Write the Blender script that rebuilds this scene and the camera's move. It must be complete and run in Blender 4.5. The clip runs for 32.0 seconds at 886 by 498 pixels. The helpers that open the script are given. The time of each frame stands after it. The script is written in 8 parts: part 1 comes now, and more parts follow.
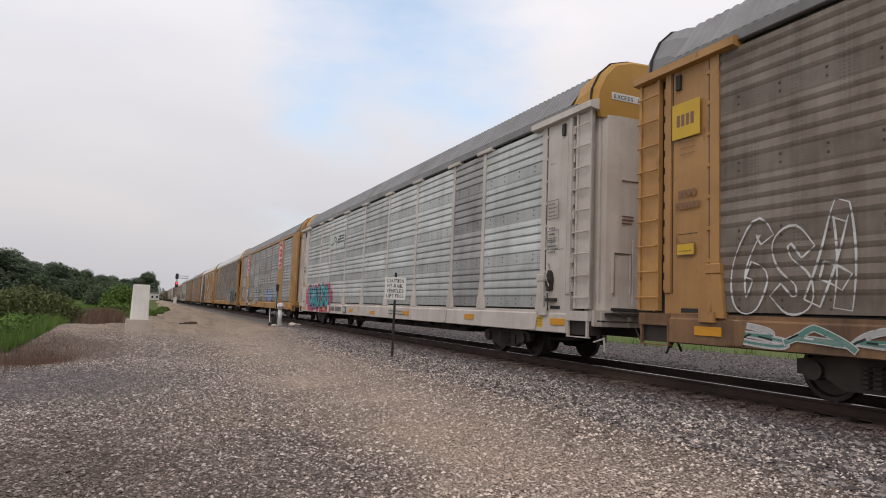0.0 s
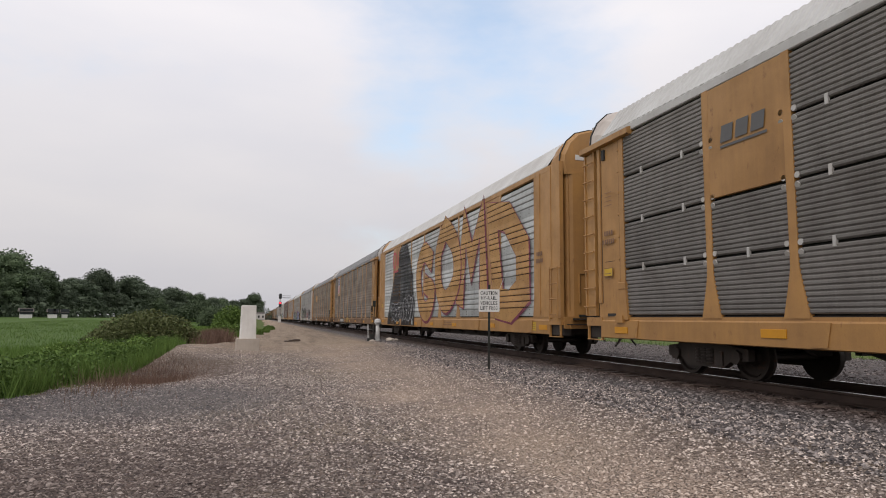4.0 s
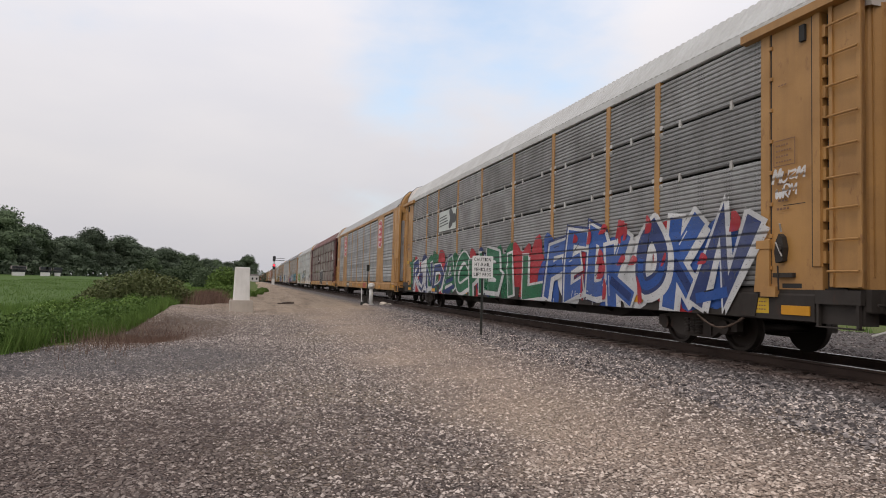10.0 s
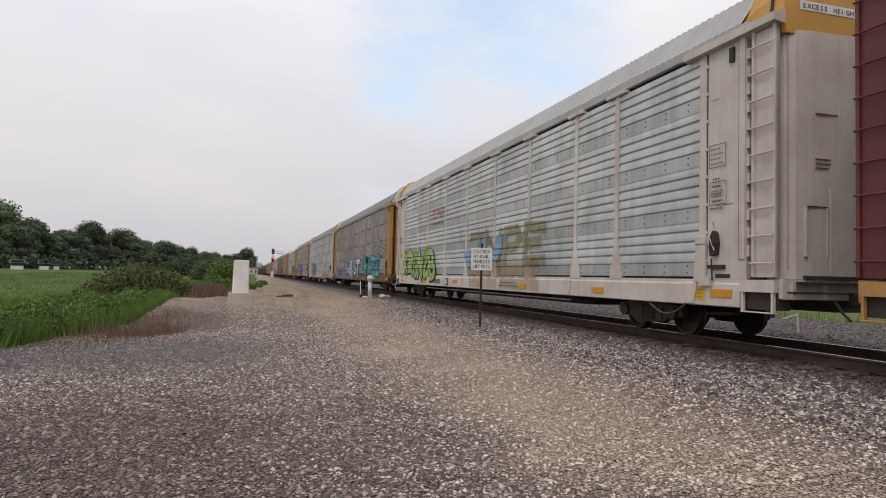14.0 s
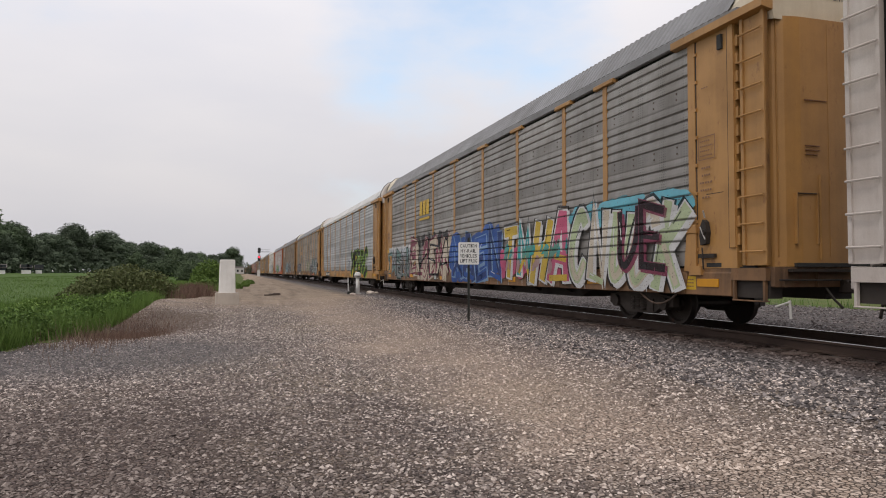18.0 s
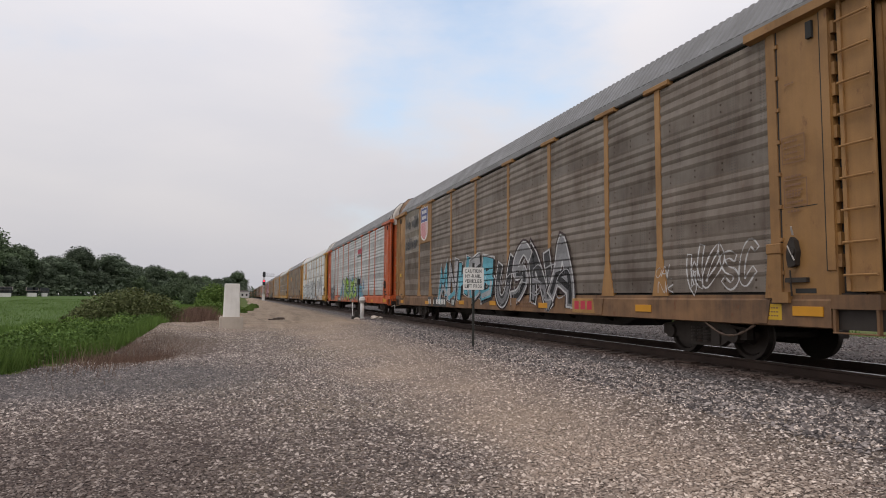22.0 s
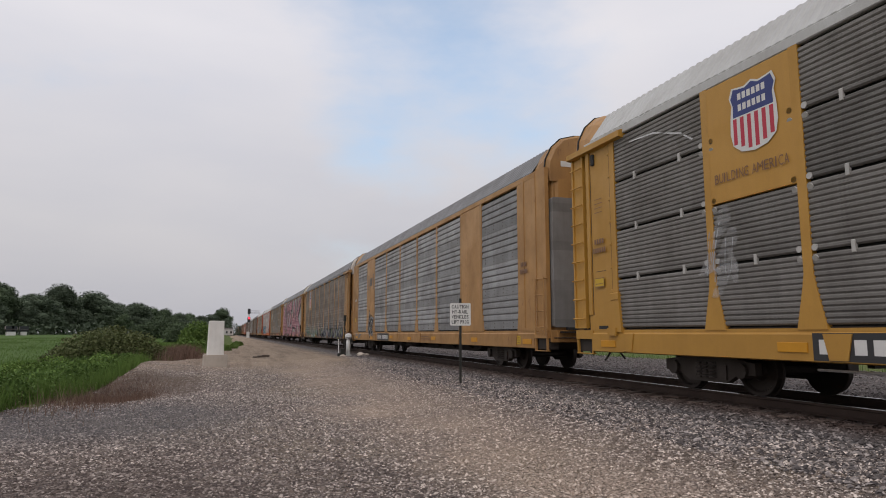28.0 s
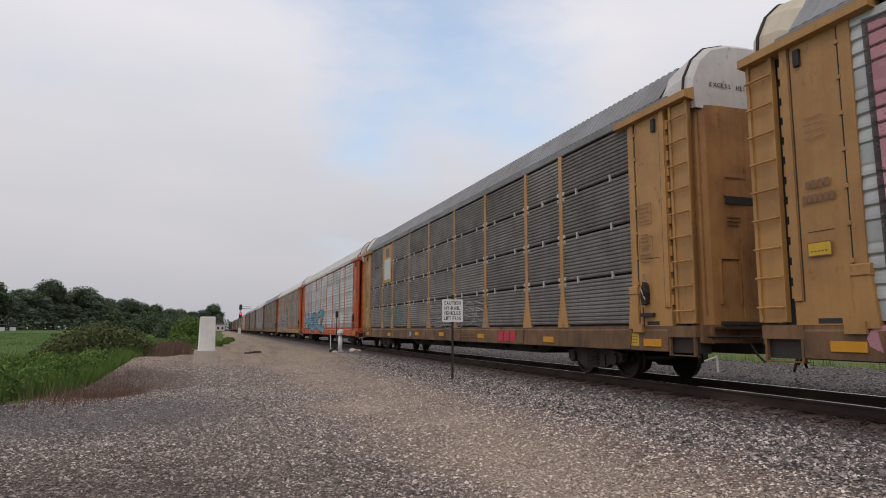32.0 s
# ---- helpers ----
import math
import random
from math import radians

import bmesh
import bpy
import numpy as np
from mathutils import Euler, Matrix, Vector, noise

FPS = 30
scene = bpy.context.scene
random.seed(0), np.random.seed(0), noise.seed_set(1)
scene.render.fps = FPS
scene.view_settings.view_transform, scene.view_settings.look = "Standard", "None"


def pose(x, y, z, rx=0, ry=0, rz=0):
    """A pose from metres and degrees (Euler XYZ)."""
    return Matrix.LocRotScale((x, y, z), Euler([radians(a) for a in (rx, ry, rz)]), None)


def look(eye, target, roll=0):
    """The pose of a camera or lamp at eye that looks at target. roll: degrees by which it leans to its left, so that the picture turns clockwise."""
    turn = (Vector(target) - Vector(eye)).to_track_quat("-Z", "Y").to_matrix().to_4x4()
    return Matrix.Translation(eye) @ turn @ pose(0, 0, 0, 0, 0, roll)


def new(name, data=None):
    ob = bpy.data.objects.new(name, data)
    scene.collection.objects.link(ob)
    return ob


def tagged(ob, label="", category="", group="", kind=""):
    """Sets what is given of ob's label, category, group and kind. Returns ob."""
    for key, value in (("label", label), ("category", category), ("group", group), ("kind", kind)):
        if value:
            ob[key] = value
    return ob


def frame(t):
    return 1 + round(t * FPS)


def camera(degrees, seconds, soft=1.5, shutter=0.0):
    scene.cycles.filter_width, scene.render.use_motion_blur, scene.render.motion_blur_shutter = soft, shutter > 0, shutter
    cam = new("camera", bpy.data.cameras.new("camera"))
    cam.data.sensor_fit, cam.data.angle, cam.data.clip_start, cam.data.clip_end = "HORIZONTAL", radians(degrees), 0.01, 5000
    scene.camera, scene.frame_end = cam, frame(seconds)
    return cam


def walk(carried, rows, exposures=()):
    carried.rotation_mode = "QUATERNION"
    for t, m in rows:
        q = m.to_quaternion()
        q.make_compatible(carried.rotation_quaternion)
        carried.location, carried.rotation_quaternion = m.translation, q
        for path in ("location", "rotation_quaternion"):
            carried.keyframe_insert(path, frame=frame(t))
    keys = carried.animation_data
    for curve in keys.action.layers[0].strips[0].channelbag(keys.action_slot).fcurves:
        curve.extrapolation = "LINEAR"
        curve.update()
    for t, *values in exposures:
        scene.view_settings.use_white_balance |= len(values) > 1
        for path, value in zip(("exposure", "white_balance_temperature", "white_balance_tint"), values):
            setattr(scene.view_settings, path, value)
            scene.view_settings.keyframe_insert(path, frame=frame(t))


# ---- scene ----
CAM_Z = 1.04                     # eye above the rail head, which is z = 0
cam = camera(69.3, 32.0, soft=1.0)
PATH = [
    (0.0, pose(0, 0, CAM_Z, 95.38, -2.25, -24.34)),
    (0.5, pose(0, 0, CAM_Z, 94.87, -1.84, -22.82)),
    (1.0, pose(0, 0, CAM_Z, 95.62, -1.50, -21.37)),
    (1.5, pose(0, 0, CAM_Z, 96.20, -0.87, -18.52)),
    (2.0, pose(0, 0, CAM_Z, 96.21, -1.14, -16.18)),
    (2.5, pose(0, 0, CAM_Z, 96.38, -1.40, -15.50)),
    (3.0, pose(0, 0, CAM_Z, 96.28, -1.50, -14.67)),
    (3.5, pose(0, 0, CAM_Z, 96.35, -0.96, -15.18)),
    (5.5, pose(0, 0, CAM_Z, 95.93, -0.74, -17.95)),
    (6.0, pose(0, 0, CAM_Z, 95.71, -0.73, -18.24)),
    (6.5, pose(0, 0, CAM_Z, 95.52, -0.66, -18.33)),
    (7.0, pose(0, 0, CAM_Z, 95.24, -0.54, -18.13)),
    (7.5, pose(0, 0, CAM_Z, 95.02, -0.51, -17.51)),
    (8.0, pose(0, 0, CAM_Z, 94.78, -0.60, -16.81)),
    (8.5, pose(0, 0, CAM_Z, 94.46, -1.30, -16.51)),
    (9.0, pose(0, 0, CAM_Z, 94.00, -1.31, -16.46)),
    (9.5, pose(0, 0, CAM_Z, 93.53, -1.68, -16.46)),
    (10.0, pose(0, 0, CAM_Z, 93.21, -1.61, -16.53)),
    (10.5, pose(0, 0, CAM_Z, 93.00, -1.04, -16.66)),
    (11.0, pose(0, 0, CAM_Z, 92.87, -0.99, -16.87)),
    (11.5, pose(0, 0, CAM_Z, 92.68, -0.85, -16.89)),
    (12.0, pose(0, 0, CAM_Z, 92.52, -1.22, -16.79)),
    (12.5, pose(0, 0, CAM_Z, 92.47, -1.60, -16.75)),
    (13.0, pose(0, 0, CAM_Z, 92.46, -1.96, -16.69)),
    (13.5, pose(0, 0, CAM_Z, 92.43, -1.70, -16.57)),
    (14.0, pose(0, 0, CAM_Z, 92.51, -1.39, -16.62)),
    (14.5, pose(0, 0, CAM_Z, 92.53, -0.85, -16.62)),
    (16.5, pose(0, 0, CAM_Z, 93.04, -0.38, -18.17)),
    (17.0, pose(0, 0, CAM_Z, 92.53, -0.20, -18.14)),
    (17.5, pose(0, 0, CAM_Z, 92.14, -0.12, -17.85)),
    (18.0, pose(0, 0, CAM_Z, 92.08, -0.12, -17.73)),
    (18.5, pose(0, 0, CAM_Z, 92.37, -0.15, -17.88)),
    (19.0, pose(0, 0, CAM_Z, 92.99, 0.13, -17.56)),
    (19.5, pose(0, 0, CAM_Z, 93.60, -0.01, -17.40)),
    (20.0, pose(0, 0, CAM_Z, 93.62, -0.02, -17.37)),
    (20.5, pose(0, 0, CAM_Z, 93.71, -0.16, -17.38)),
    (21.0, pose(0, 0, CAM_Z, 93.92, -0.19, -17.45)),
    (21.5, pose(0, 0, CAM_Z, 94.12, -0.27, -17.44)),
    (22.0, pose(0, 0, CAM_Z, 94.32, -0.44, -17.32)),
    (22.5, pose(0, 0, CAM_Z, 94.73, -0.53, -17.04)),
    (23.0, pose(0, 0, CAM_Z, 95.08, -0.59, -16.77)),
    (23.5, pose(0, 0, CAM_Z, 95.39, -0.50, -16.52)),
    (24.0, pose(0, 0, CAM_Z, 95.82, -0.52, -16.49)),
    (24.5, pose(0, 0, CAM_Z, 96.28, -0.49, -16.51)),
    (25.0, pose(0, 0, CAM_Z, 96.88, -0.47, -16.61)),
    (25.5, pose(0, 0, CAM_Z, 97.51, -0.32, -17.03)),
    (27.5, pose(0, 0, CAM_Z, 97.55, -0.22, -18.42)),
    (28.0, pose(0, 0, CAM_Z, 97.51, -0.05, -18.48)),
    (28.5, pose(0, 0, CAM_Z, 97.39, 0.11, -18.66)),
    (29.0, pose(0, 0, CAM_Z, 97.47, 0.02, -18.64)),
    (29.5, pose(0, 0, CAM_Z, 97.49, 0.04, -18.60)),
    (30.0, pose(0, 0, CAM_Z, 97.44, 0.15, -19.02)),
    (30.5, pose(0, 0, CAM_Z, 97.39, 0.20, -19.14)),
    (31.0, pose(0, 0, CAM_Z, 97.38, 0.07, -19.28)),
    (31.5, pose(0, 0, CAM_Z, 97.29, -0.04, -19.23)),
    (32.0, pose(0, 0, CAM_Z, 97.18, -0.16, -19.18)),
]
walk(cam, PATH, exposures=[(0, 0.12, 6720, 13), (6, 0.10, 6720, 13), (13, 0.16, 6720, 13), (19, 0.13, 6720, 13), (22, 0.06, 6680, 13), (25, -0.13, 6580, 13), (28, -0.12, 6580, 13), (32, -0.08, 6580, 13)])

# ---------------------------------------------------------------- sky and sun
world = bpy.data.worlds.new("overcast_sky")
scene.world = world
world.use_nodes = True
wt = world.node_tree
wt.nodes.clear()


def wnode(kind, **values):
    n = wt.nodes.new(kind)
    for key, v in values.items():
        n.inputs[key].default_value = v
    return n


sky = wt.nodes.new("ShaderNodeTexSky")
sky.sky_type, sky.sun_disc = 'NISHITA', False
sky.sun_elevation, sky.sun_rotation = radians(53), radians(226)
blue = wnode("ShaderNodeBackground", Strength=0.24)
clear = wt.nodes.new("ShaderNodeMix")
clear.data_type, clear.blend_type = 'RGBA', 'MULTIPLY'
clear.inputs[0].default_value, clear.inputs[7].default_value = 1.0, (0.80, 1.02, 1.0, 1)
wt.links.new(sky.outputs[0], clear.inputs[6])
wt.links.new(clear.outputs[2], blue.inputs["Color"])
wco = wt.nodes.new("ShaderNodeTexCoord")
wsep = wt.nodes.new("ShaderNodeSeparateXYZ")
wt.links.new(wco.outputs["Generated"], wsep.inputs[0])
tint = wt.nodes.new("ShaderNodeValToRGB")          # haze at the horizon, brighter cloud higher up
tint.color_ramp.elements[0].position, tint.color_ramp.elements[0].color = 0.0, (0.51, 0.515, 0.55, 1)
tint.color_ramp.elements[1].position, tint.color_ramp.elements[1].color = 0.42, (0.83, 0.835, 0.88, 1)
mid = tint.color_ramp.elements.new(0.14)
mid.color = (0.635, 0.64, 0.67, 1)
wt.links.new(wsep.outputs["Z"], tint.inputs[0])
cloud = wnode("ShaderNodeBackground", Strength=1.0)
folds = wnode("ShaderNodeMapping", Scale=(1.0, 1.0, 3.4), Location=(1.7, 0.4, 0.2))     # soft grey folds in the cloud
wt.links.new(wco.outputs["Generated"], folds.inputs["Vector"])
fold = wnode("ShaderNodeTexNoise", Scale=2.6, Detail=5.0, Roughness=0.5)
wt.links.new(folds.outputs[0], fold.inputs["Vector"])
soften = wt.nodes.new("ShaderNodeValToRGB")
soften.color_ramp.elements[0].position, soften.color_ramp.elements[0].color = 0.30, (0.93, 0.945, 0.965, 1)
soften.color_ramp.elements[1].position, soften.color_ramp.elements[1].color = 0.70, (1.03, 1.025, 1.01, 1)
wt.links.new(fold.outputs[0], soften.inputs[0])
folded = wt.nodes.new("ShaderNodeMix")
folded.data_type, folded.blend_type = 'RGBA', 'MULTIPLY'
folded.inputs[0].default_value = 1.0
wt.links.new(tint.outputs[0], folded.inputs[6])
wt.links.new(soften.outputs[0], folded.inputs[7])
wt.links.new(folded.outputs[2], cloud.inputs["Color"])
stretch = wnode("ShaderNodeMapping", Scale=(1.0, 1.0, 2.2), Location=(0.35, 0.1, 0.0))
wt.links.new(wco.outputs["Generated"], stretch.inputs["Vector"])
puffs = wnode("ShaderNodeTexNoise", Scale=2.3, Detail=6.0, Roughness=0.55)
wt.links.new(stretch.outputs[0], puffs.inputs["Vector"])
add = puffs
for centre, wide, much in (((0.31, 0.855, 0.43), 0.30, 0.47), ((0.19, 0.945, 0.265), 0.15, 0.22)):      # thin places in the cloud over the train
    gap = wt.nodes.new("ShaderNodeVectorMath")
    gap.operation = 'DISTANCE'
    gap.inputs[1].default_value = centre
    wt.links.new(wco.outputs["Generated"], gap.inputs[0])
    near = wnode("ShaderNodeMapRange")
    near.inputs["From Min"].default_value, near.inputs["From Max"].default_value = 0.02, wide
    near.inputs["To Min"].default_value, near.inputs["To Max"].default_value = much, 0.0
    wt.links.new(gap.outputs["Value"], near.inputs[0])
    total = wt.nodes.new("ShaderNodeMath")
    wt.links.new(add.outputs[0], total.inputs[0])
    wt.links.new(near.outputs[0], total.inputs[1])
    add = total
thin = wnode("ShaderNodeMapRange")
thin.interpolation_type = 'SMOOTHSTEP'
thin.inputs["From Min"].default_value, thin.inputs["From Max"].default_value = 0.56, 1.0
thin.inputs["To Min"].default_value, thin.inputs["To Max"].default_value = 0.0, 0.68
wt.links.new(add.outputs[0], thin.inputs[0])
skymix = wt.nodes.new("ShaderNodeMixShader")
wt.links.new(thin.outputs[0], skymix.inputs[0])
wt.links.new(cloud.outputs[0], skymix.inputs[1])
wt.links.new(blue.outputs[0], skymix.inputs[2])
wout = wt.nodes.new("ShaderNodeOutputWorld")
wt.links.new(skymix.outputs[0], wout.inputs[0])

sun = new("sun", bpy.data.lights.new("sun", "SUN"))
sun.data.energy, sun.data.angle, sun.data.color = 0.9, radians(18), (1.0, 0.95, 0.88)
sun.matrix_world = look((-62, -60, 115), (0, 0, 0))

# ---------------------------------------------------------------- materials
MATS = {}


class Nodes:
    """A node material under construction."""

    def __init__(self, name):
        self.mat = bpy.data.materials.new(name)
        self.mat.use_nodes = True
        self.tree = self.mat.node_tree
        self.bsdf = self.tree.nodes["Principled BSDF"]
        self.co = self.add("ShaderNodeTexCoord")
        self.info = self.add("ShaderNodeObjectInfo")
        MATS[name] = self.mat

    def add(self, kind, **values):
        n = self.tree.nodes.new(kind)
        for key, v in values.items():
            n.inputs[key].default_value = v
        return n

    def link(self, a, b):
        self.tree.links.new(a, b)

    def place(self, scale=(1, 1, 1), shift=True):
        """Object coordinates, moved by each object's own chance."""
        m = self.add("ShaderNodeMapping", Scale=scale)
        self.link(self.co.outputs["Object"], m.inputs["Vector"])
        if shift:
            k = self.math('MULTIPLY', self.info.outputs["Random"], 37.0)
            self.link(k, m.inputs["Location"])
        return m.outputs[0]

    def noise(self, scale, vec, detail=4.0, rough=0.6):
        n = self.add("ShaderNodeTexNoise", Scale=scale, Detail=detail, Roughness=rough)
        self.link(vec, n.inputs["Vector"])
        return n.outputs[0]

    def math(self, op, a, b=None):
        n = self.add("ShaderNodeMath")
        n.operation = op
        for i, v in enumerate((a, b)):
            if v is None:
                continue
            if isinstance(v, (int, float)):
                n.inputs[i].default_value = v
            else:
                self.link(v, n.inputs[i])
        return n.outputs[0]

    def span(self, v, a, b, c=0.0, d=1.0):
        n = self.add("ShaderNodeMapRange")
        n.inputs["From Min"].default_value, n.inputs["From Max"].default_value = a, b
        n.inputs["To Min"].default_value, n.inputs["To Max"].default_value = c, d
        self.link(v, n.inputs[0])
        return n.outputs[0]

    def mix(self, f, a, b, mode='MIX'):
        n = self.add("ShaderNodeMix")
        n.data_type, n.blend_type = 'RGBA', mode
        for i, v in ((0, f), (6, a), (7, b)):
            if isinstance(v, (int, float)):
                n.inputs[i].default_value = v
            elif isinstance(v, tuple):
                n.inputs[i].default_value = (*v, 1)
            else:
                self.link(v, n.inputs[i])
        return n.outputs[2]

    def tone(self, col, low, high, v):
        """col made darker or lighter by a value between 0 and 1."""
        k = self.span(v, 0, 1, low, high)
        g = self.add("ShaderNodeCombineColor")
        for i in range(3):
            self.link(k, g.inputs[i])
        return self.mix(1.0, col, g.outputs[0], 'MULTIPLY')

    def finish(self, col, rough=0.6, metal=0.0, bump=None, strength=0.3, depth=0.01):
        self.link(col, self.bsdf.inputs["Base Color"]) if not isinstance(col, tuple) else None
        if isinstance(col, tuple):
            self.bsdf.inputs["Base Color"].default_value = (*col, 1)
        if isinstance(rough, (int, float)):
            self.bsdf.inputs["Roughness"].default_value = rough
        else:
            self.link(rough, self.bsdf.inputs["Roughness"])
        self.bsdf.inputs["Metallic"].default_value = metal
        if bump is not None:
            b = self.add("ShaderNodeBump", Strength=strength, Distance=depth)
            self.link(bump, b.inputs["Height"])
            self.link(b.outputs[0], self.bsdf.inputs["Normal"])
        return self.mat


def weathered(name, base, dirt, amount=0.5, rough=0.6, metal=0.0, holes=0.0, rust=0.0, spread=0.08, dotted=False):
    """Painted or galvanised steel: blotches, run-down streaks, fine grain; holes: rows of small perforations."""
    n = Nodes(name)
    p = n.place()
    blot = n.noise(1.1, p, 5)
    run = n.noise(1.0, n.place((7, 9, 0.45)), 4)
    fine = n.noise(60, p, 3)
    f = n.math('MULTIPLY', n.span(n.math('ADD', n.math('MULTIPLY', blot, 1.45), n.math('MULTIPLY', run, 0.55)), 0.80, 1.30), amount)
    col = n.mix(f, base, dirt)
    if rust:
        spot = n.span(n.noise(3.2, n.place((1.5, 1.5, 0.7)), 7, 0.7), 0.60, 0.72, 0, rust)
        col = n.mix(spot, col, (0.13, 0.045, 0.018))
    col = n.tone(col, 0.86, 1.10, fine)
    col = n.tone(col, 1 - spread, 1 + spread, n.info.outputs["Random"])
    if holes:
        s = n.add("ShaderNodeSeparateXYZ")
        n.link(n.co.outputs["Object"], s.inputs[0])
        # punched slots in upright columns
        a = n.math('LESS_THAN', n.math('ABSOLUTE', n.math('SUBTRACT', n.math('FRACT', n.math('MULTIPLY', s.outputs[1], 15.0)), 0.5)), 0.27)
        b = n.math('LESS_THAN', n.math('ABSOLUTE', n.math('SUBTRACT', n.math('FRACT', n.math('MULTIPLY', s.outputs[2], 20.6)), 0.5)), 0.17)
        g = n.math('LESS_THAN', n.math('FRACT', n.math('MULTIPLY', s.outputs[1], 1.43)), 0.28)
        if dotted:                                      # or in long rows
            b = n.math('LESS_THAN', n.math('ABSOLUTE', n.math('SUBTRACT', n.math('FRACT', n.math('MULTIPLY', s.outputs[2], 11.6)), 0.5)), 0.17)
            g = n.math('LESS_THAN', n.math('FRACT', n.math('MULTIPLY', s.outputs[2], 2.93)), 0.55)
        c = n.span(n.noise(0.9, n.place((0.8, 0.8, 1.2)), 3), 0.42, 0.60, 0.15, 1.0)
        col = n.mix(n.math('MULTIPLY', n.math('MULTIPLY', n.math('MULTIPLY', a, b), g), n.math('MULTIPLY', c, holes)), col, (0.06, 0.06, 0.06))
        # flat strips darkened and ribs lightened in the colour, as each catches light
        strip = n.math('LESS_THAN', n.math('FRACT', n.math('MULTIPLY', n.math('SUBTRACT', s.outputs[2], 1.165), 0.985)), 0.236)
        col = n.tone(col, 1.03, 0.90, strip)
        # each stacked sheet has weathered to its own tone
        sheet = n.add("ShaderNodeCombineXYZ")
        n.link(n.math('FLOOR', n.math('MULTIPLY', n.math('SUBTRACT', s.outputs[2], 1.15), 0.976)), sheet.inputs[0])
        n.link(n.math('MULTIPLY', n.info.outputs["Random"], 91.0), sheet.inputs[1])
        chance = n.add("ShaderNodeTexWhiteNoise")
        n.link(sheet.outputs[0], chance.inputs["Vector"])
        col = n.tone(col, 0.84, 1.13, chance.outputs["Value"])
    return n.finish(col, n.span(blot, 0.3, 0.7, rough - 0.1, rough + 0.15), metal, n.math('ADD', fine, n.noise(9, p, 3)), 0.12, 0.006)


weathered("yellow_paint", (0.42, 0.22, 0.068), (0.22, 0.115, 0.048), 0.55, 0.5, rust=0.7)
weathered("yellow_paint_rusty", (0.38, 0.19, 0.062), (0.17, 0.075, 0.032), 0.85, 0.6, rust=1.0)
weathered("bright_clip", (0.50, 0.49, 0.47), (0.30, 0.26, 0.22), 0.5, 0.5, 0.2)
weathered("bolt_rust", (0.10, 0.065, 0.045), (0.05, 0.035, 0.03), 0.6, 0.7, 0.1)
weathered("yellow_paint_dirty", (0.205, 0.108, 0.048), (0.058, 0.037, 0.026), 0.9, 0.7, rust=1.0, spread=0.15)
weathered("yellow_paint_aged", (0.33, 0.172, 0.056), (0.15, 0.082, 0.040), 0.6, 0.6, rust=0.8)
weathered("yellow_paint_bright", (0.48, 0.25, 0.04), (0.28, 0.14, 0.03), 0.3, 0.5, rust=0.2)
weathered("white_paint", (0.58, 0.53, 0.49), (0.33, 0.265, 0.225), 0.55, 0.55, rust=0.12)
weathered("cream_paint", (0.60, 0.53, 0.41), (0.36, 0.29, 0.20), 0.45, 0.55, rust=0.25)
weathered("rusty_white_paint", (0.60, 0.58, 0.57), (0.40, 0.33, 0.29), 0.45, 0.6, rust=1.0)
weathered("orange_paint", (0.50, 0.095, 0.020), (0.25, 0.055, 0.02), 0.45, 0.5, rust=0.25)
weathered("maroon_paint", (0.115, 0.018, 0.018), (0.06, 0.02, 0.016), 0.5, 0.5, rust=0.2)
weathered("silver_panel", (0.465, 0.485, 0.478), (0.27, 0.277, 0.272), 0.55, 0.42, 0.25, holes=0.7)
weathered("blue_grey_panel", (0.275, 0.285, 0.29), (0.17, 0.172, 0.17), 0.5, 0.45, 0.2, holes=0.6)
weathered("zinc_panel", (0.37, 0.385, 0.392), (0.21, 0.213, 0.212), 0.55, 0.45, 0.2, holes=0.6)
weathered("grey_panel", (0.30, 0.30, 0.30), (0.16, 0.15, 0.145), 0.6, 0.5, 0.2, holes=0.7)
weathered("brown_grey_panel", (0.208, 0.175, 0.145), (0.085, 0.057, 0.041), 0.75, 0.6, 0.12, holes=0.6, rust=0.3)
weathered("dark_grey_panel", (0.20, 0.188, 0.175), (0.10, 0.088, 0.08), 0.6, 0.55, 0.2, holes=0.35)
weathered("tan_grey_panel", (0.25, 0.222, 0.19), (0.12, 0.090, 0.070), 0.65, 0.55, 0.15, holes=0.4)
weathered("dull_grey_panel", (0.27, 0.258, 0.243), (0.135, 0.120, 0.108), 0.65, 0.5, 0.15, holes=0.7)
weathered("slat_tan_panel", (0.215, 0.19, 0.165), (0.10, 0.075, 0.06), 0.7, 0.5, 0.15, holes=0.5, rust=0.2)
weathered("white_panel", (0.66, 0.69, 0.70), (0.46, 0.47, 0.47), 0.4, 0.5, 0.1, holes=0.9, dotted=True)
weathered("pink_panel", (0.55, 0.235, 0.27), (0.38, 0.17, 0.19), 0.4, 0.6, 0.0, holes=0.5)
weathered("grey_roof", (0.215, 0.215, 0.22), (0.135, 0.13, 0.127), 0.5, 0.55, 0.2)
weathered("white_roof", (0.54, 0.54, 0.53), (0.36, 0.345, 0.33), 0.5, 0.6)
weathered("light_roof", (0.36, 0.36, 0.36), (0.28, 0.27, 0.26), 0.5, 0.55, 0.1)
weathered("maroon_roof", (0.115, 0.03, 0.028), (0.42, 0.34, 0.31), 0.36, 0.6, rust=0.3)
# near-black in place of the shade inside cars, slots and gaps; also dark seams
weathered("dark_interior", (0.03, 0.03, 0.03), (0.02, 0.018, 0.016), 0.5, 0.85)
weathered("underframe_steel", (0.045, 0.037, 0.032), (0.028, 0.022, 0.018), 0.6, 0.7, 0.3, rust=0.3)
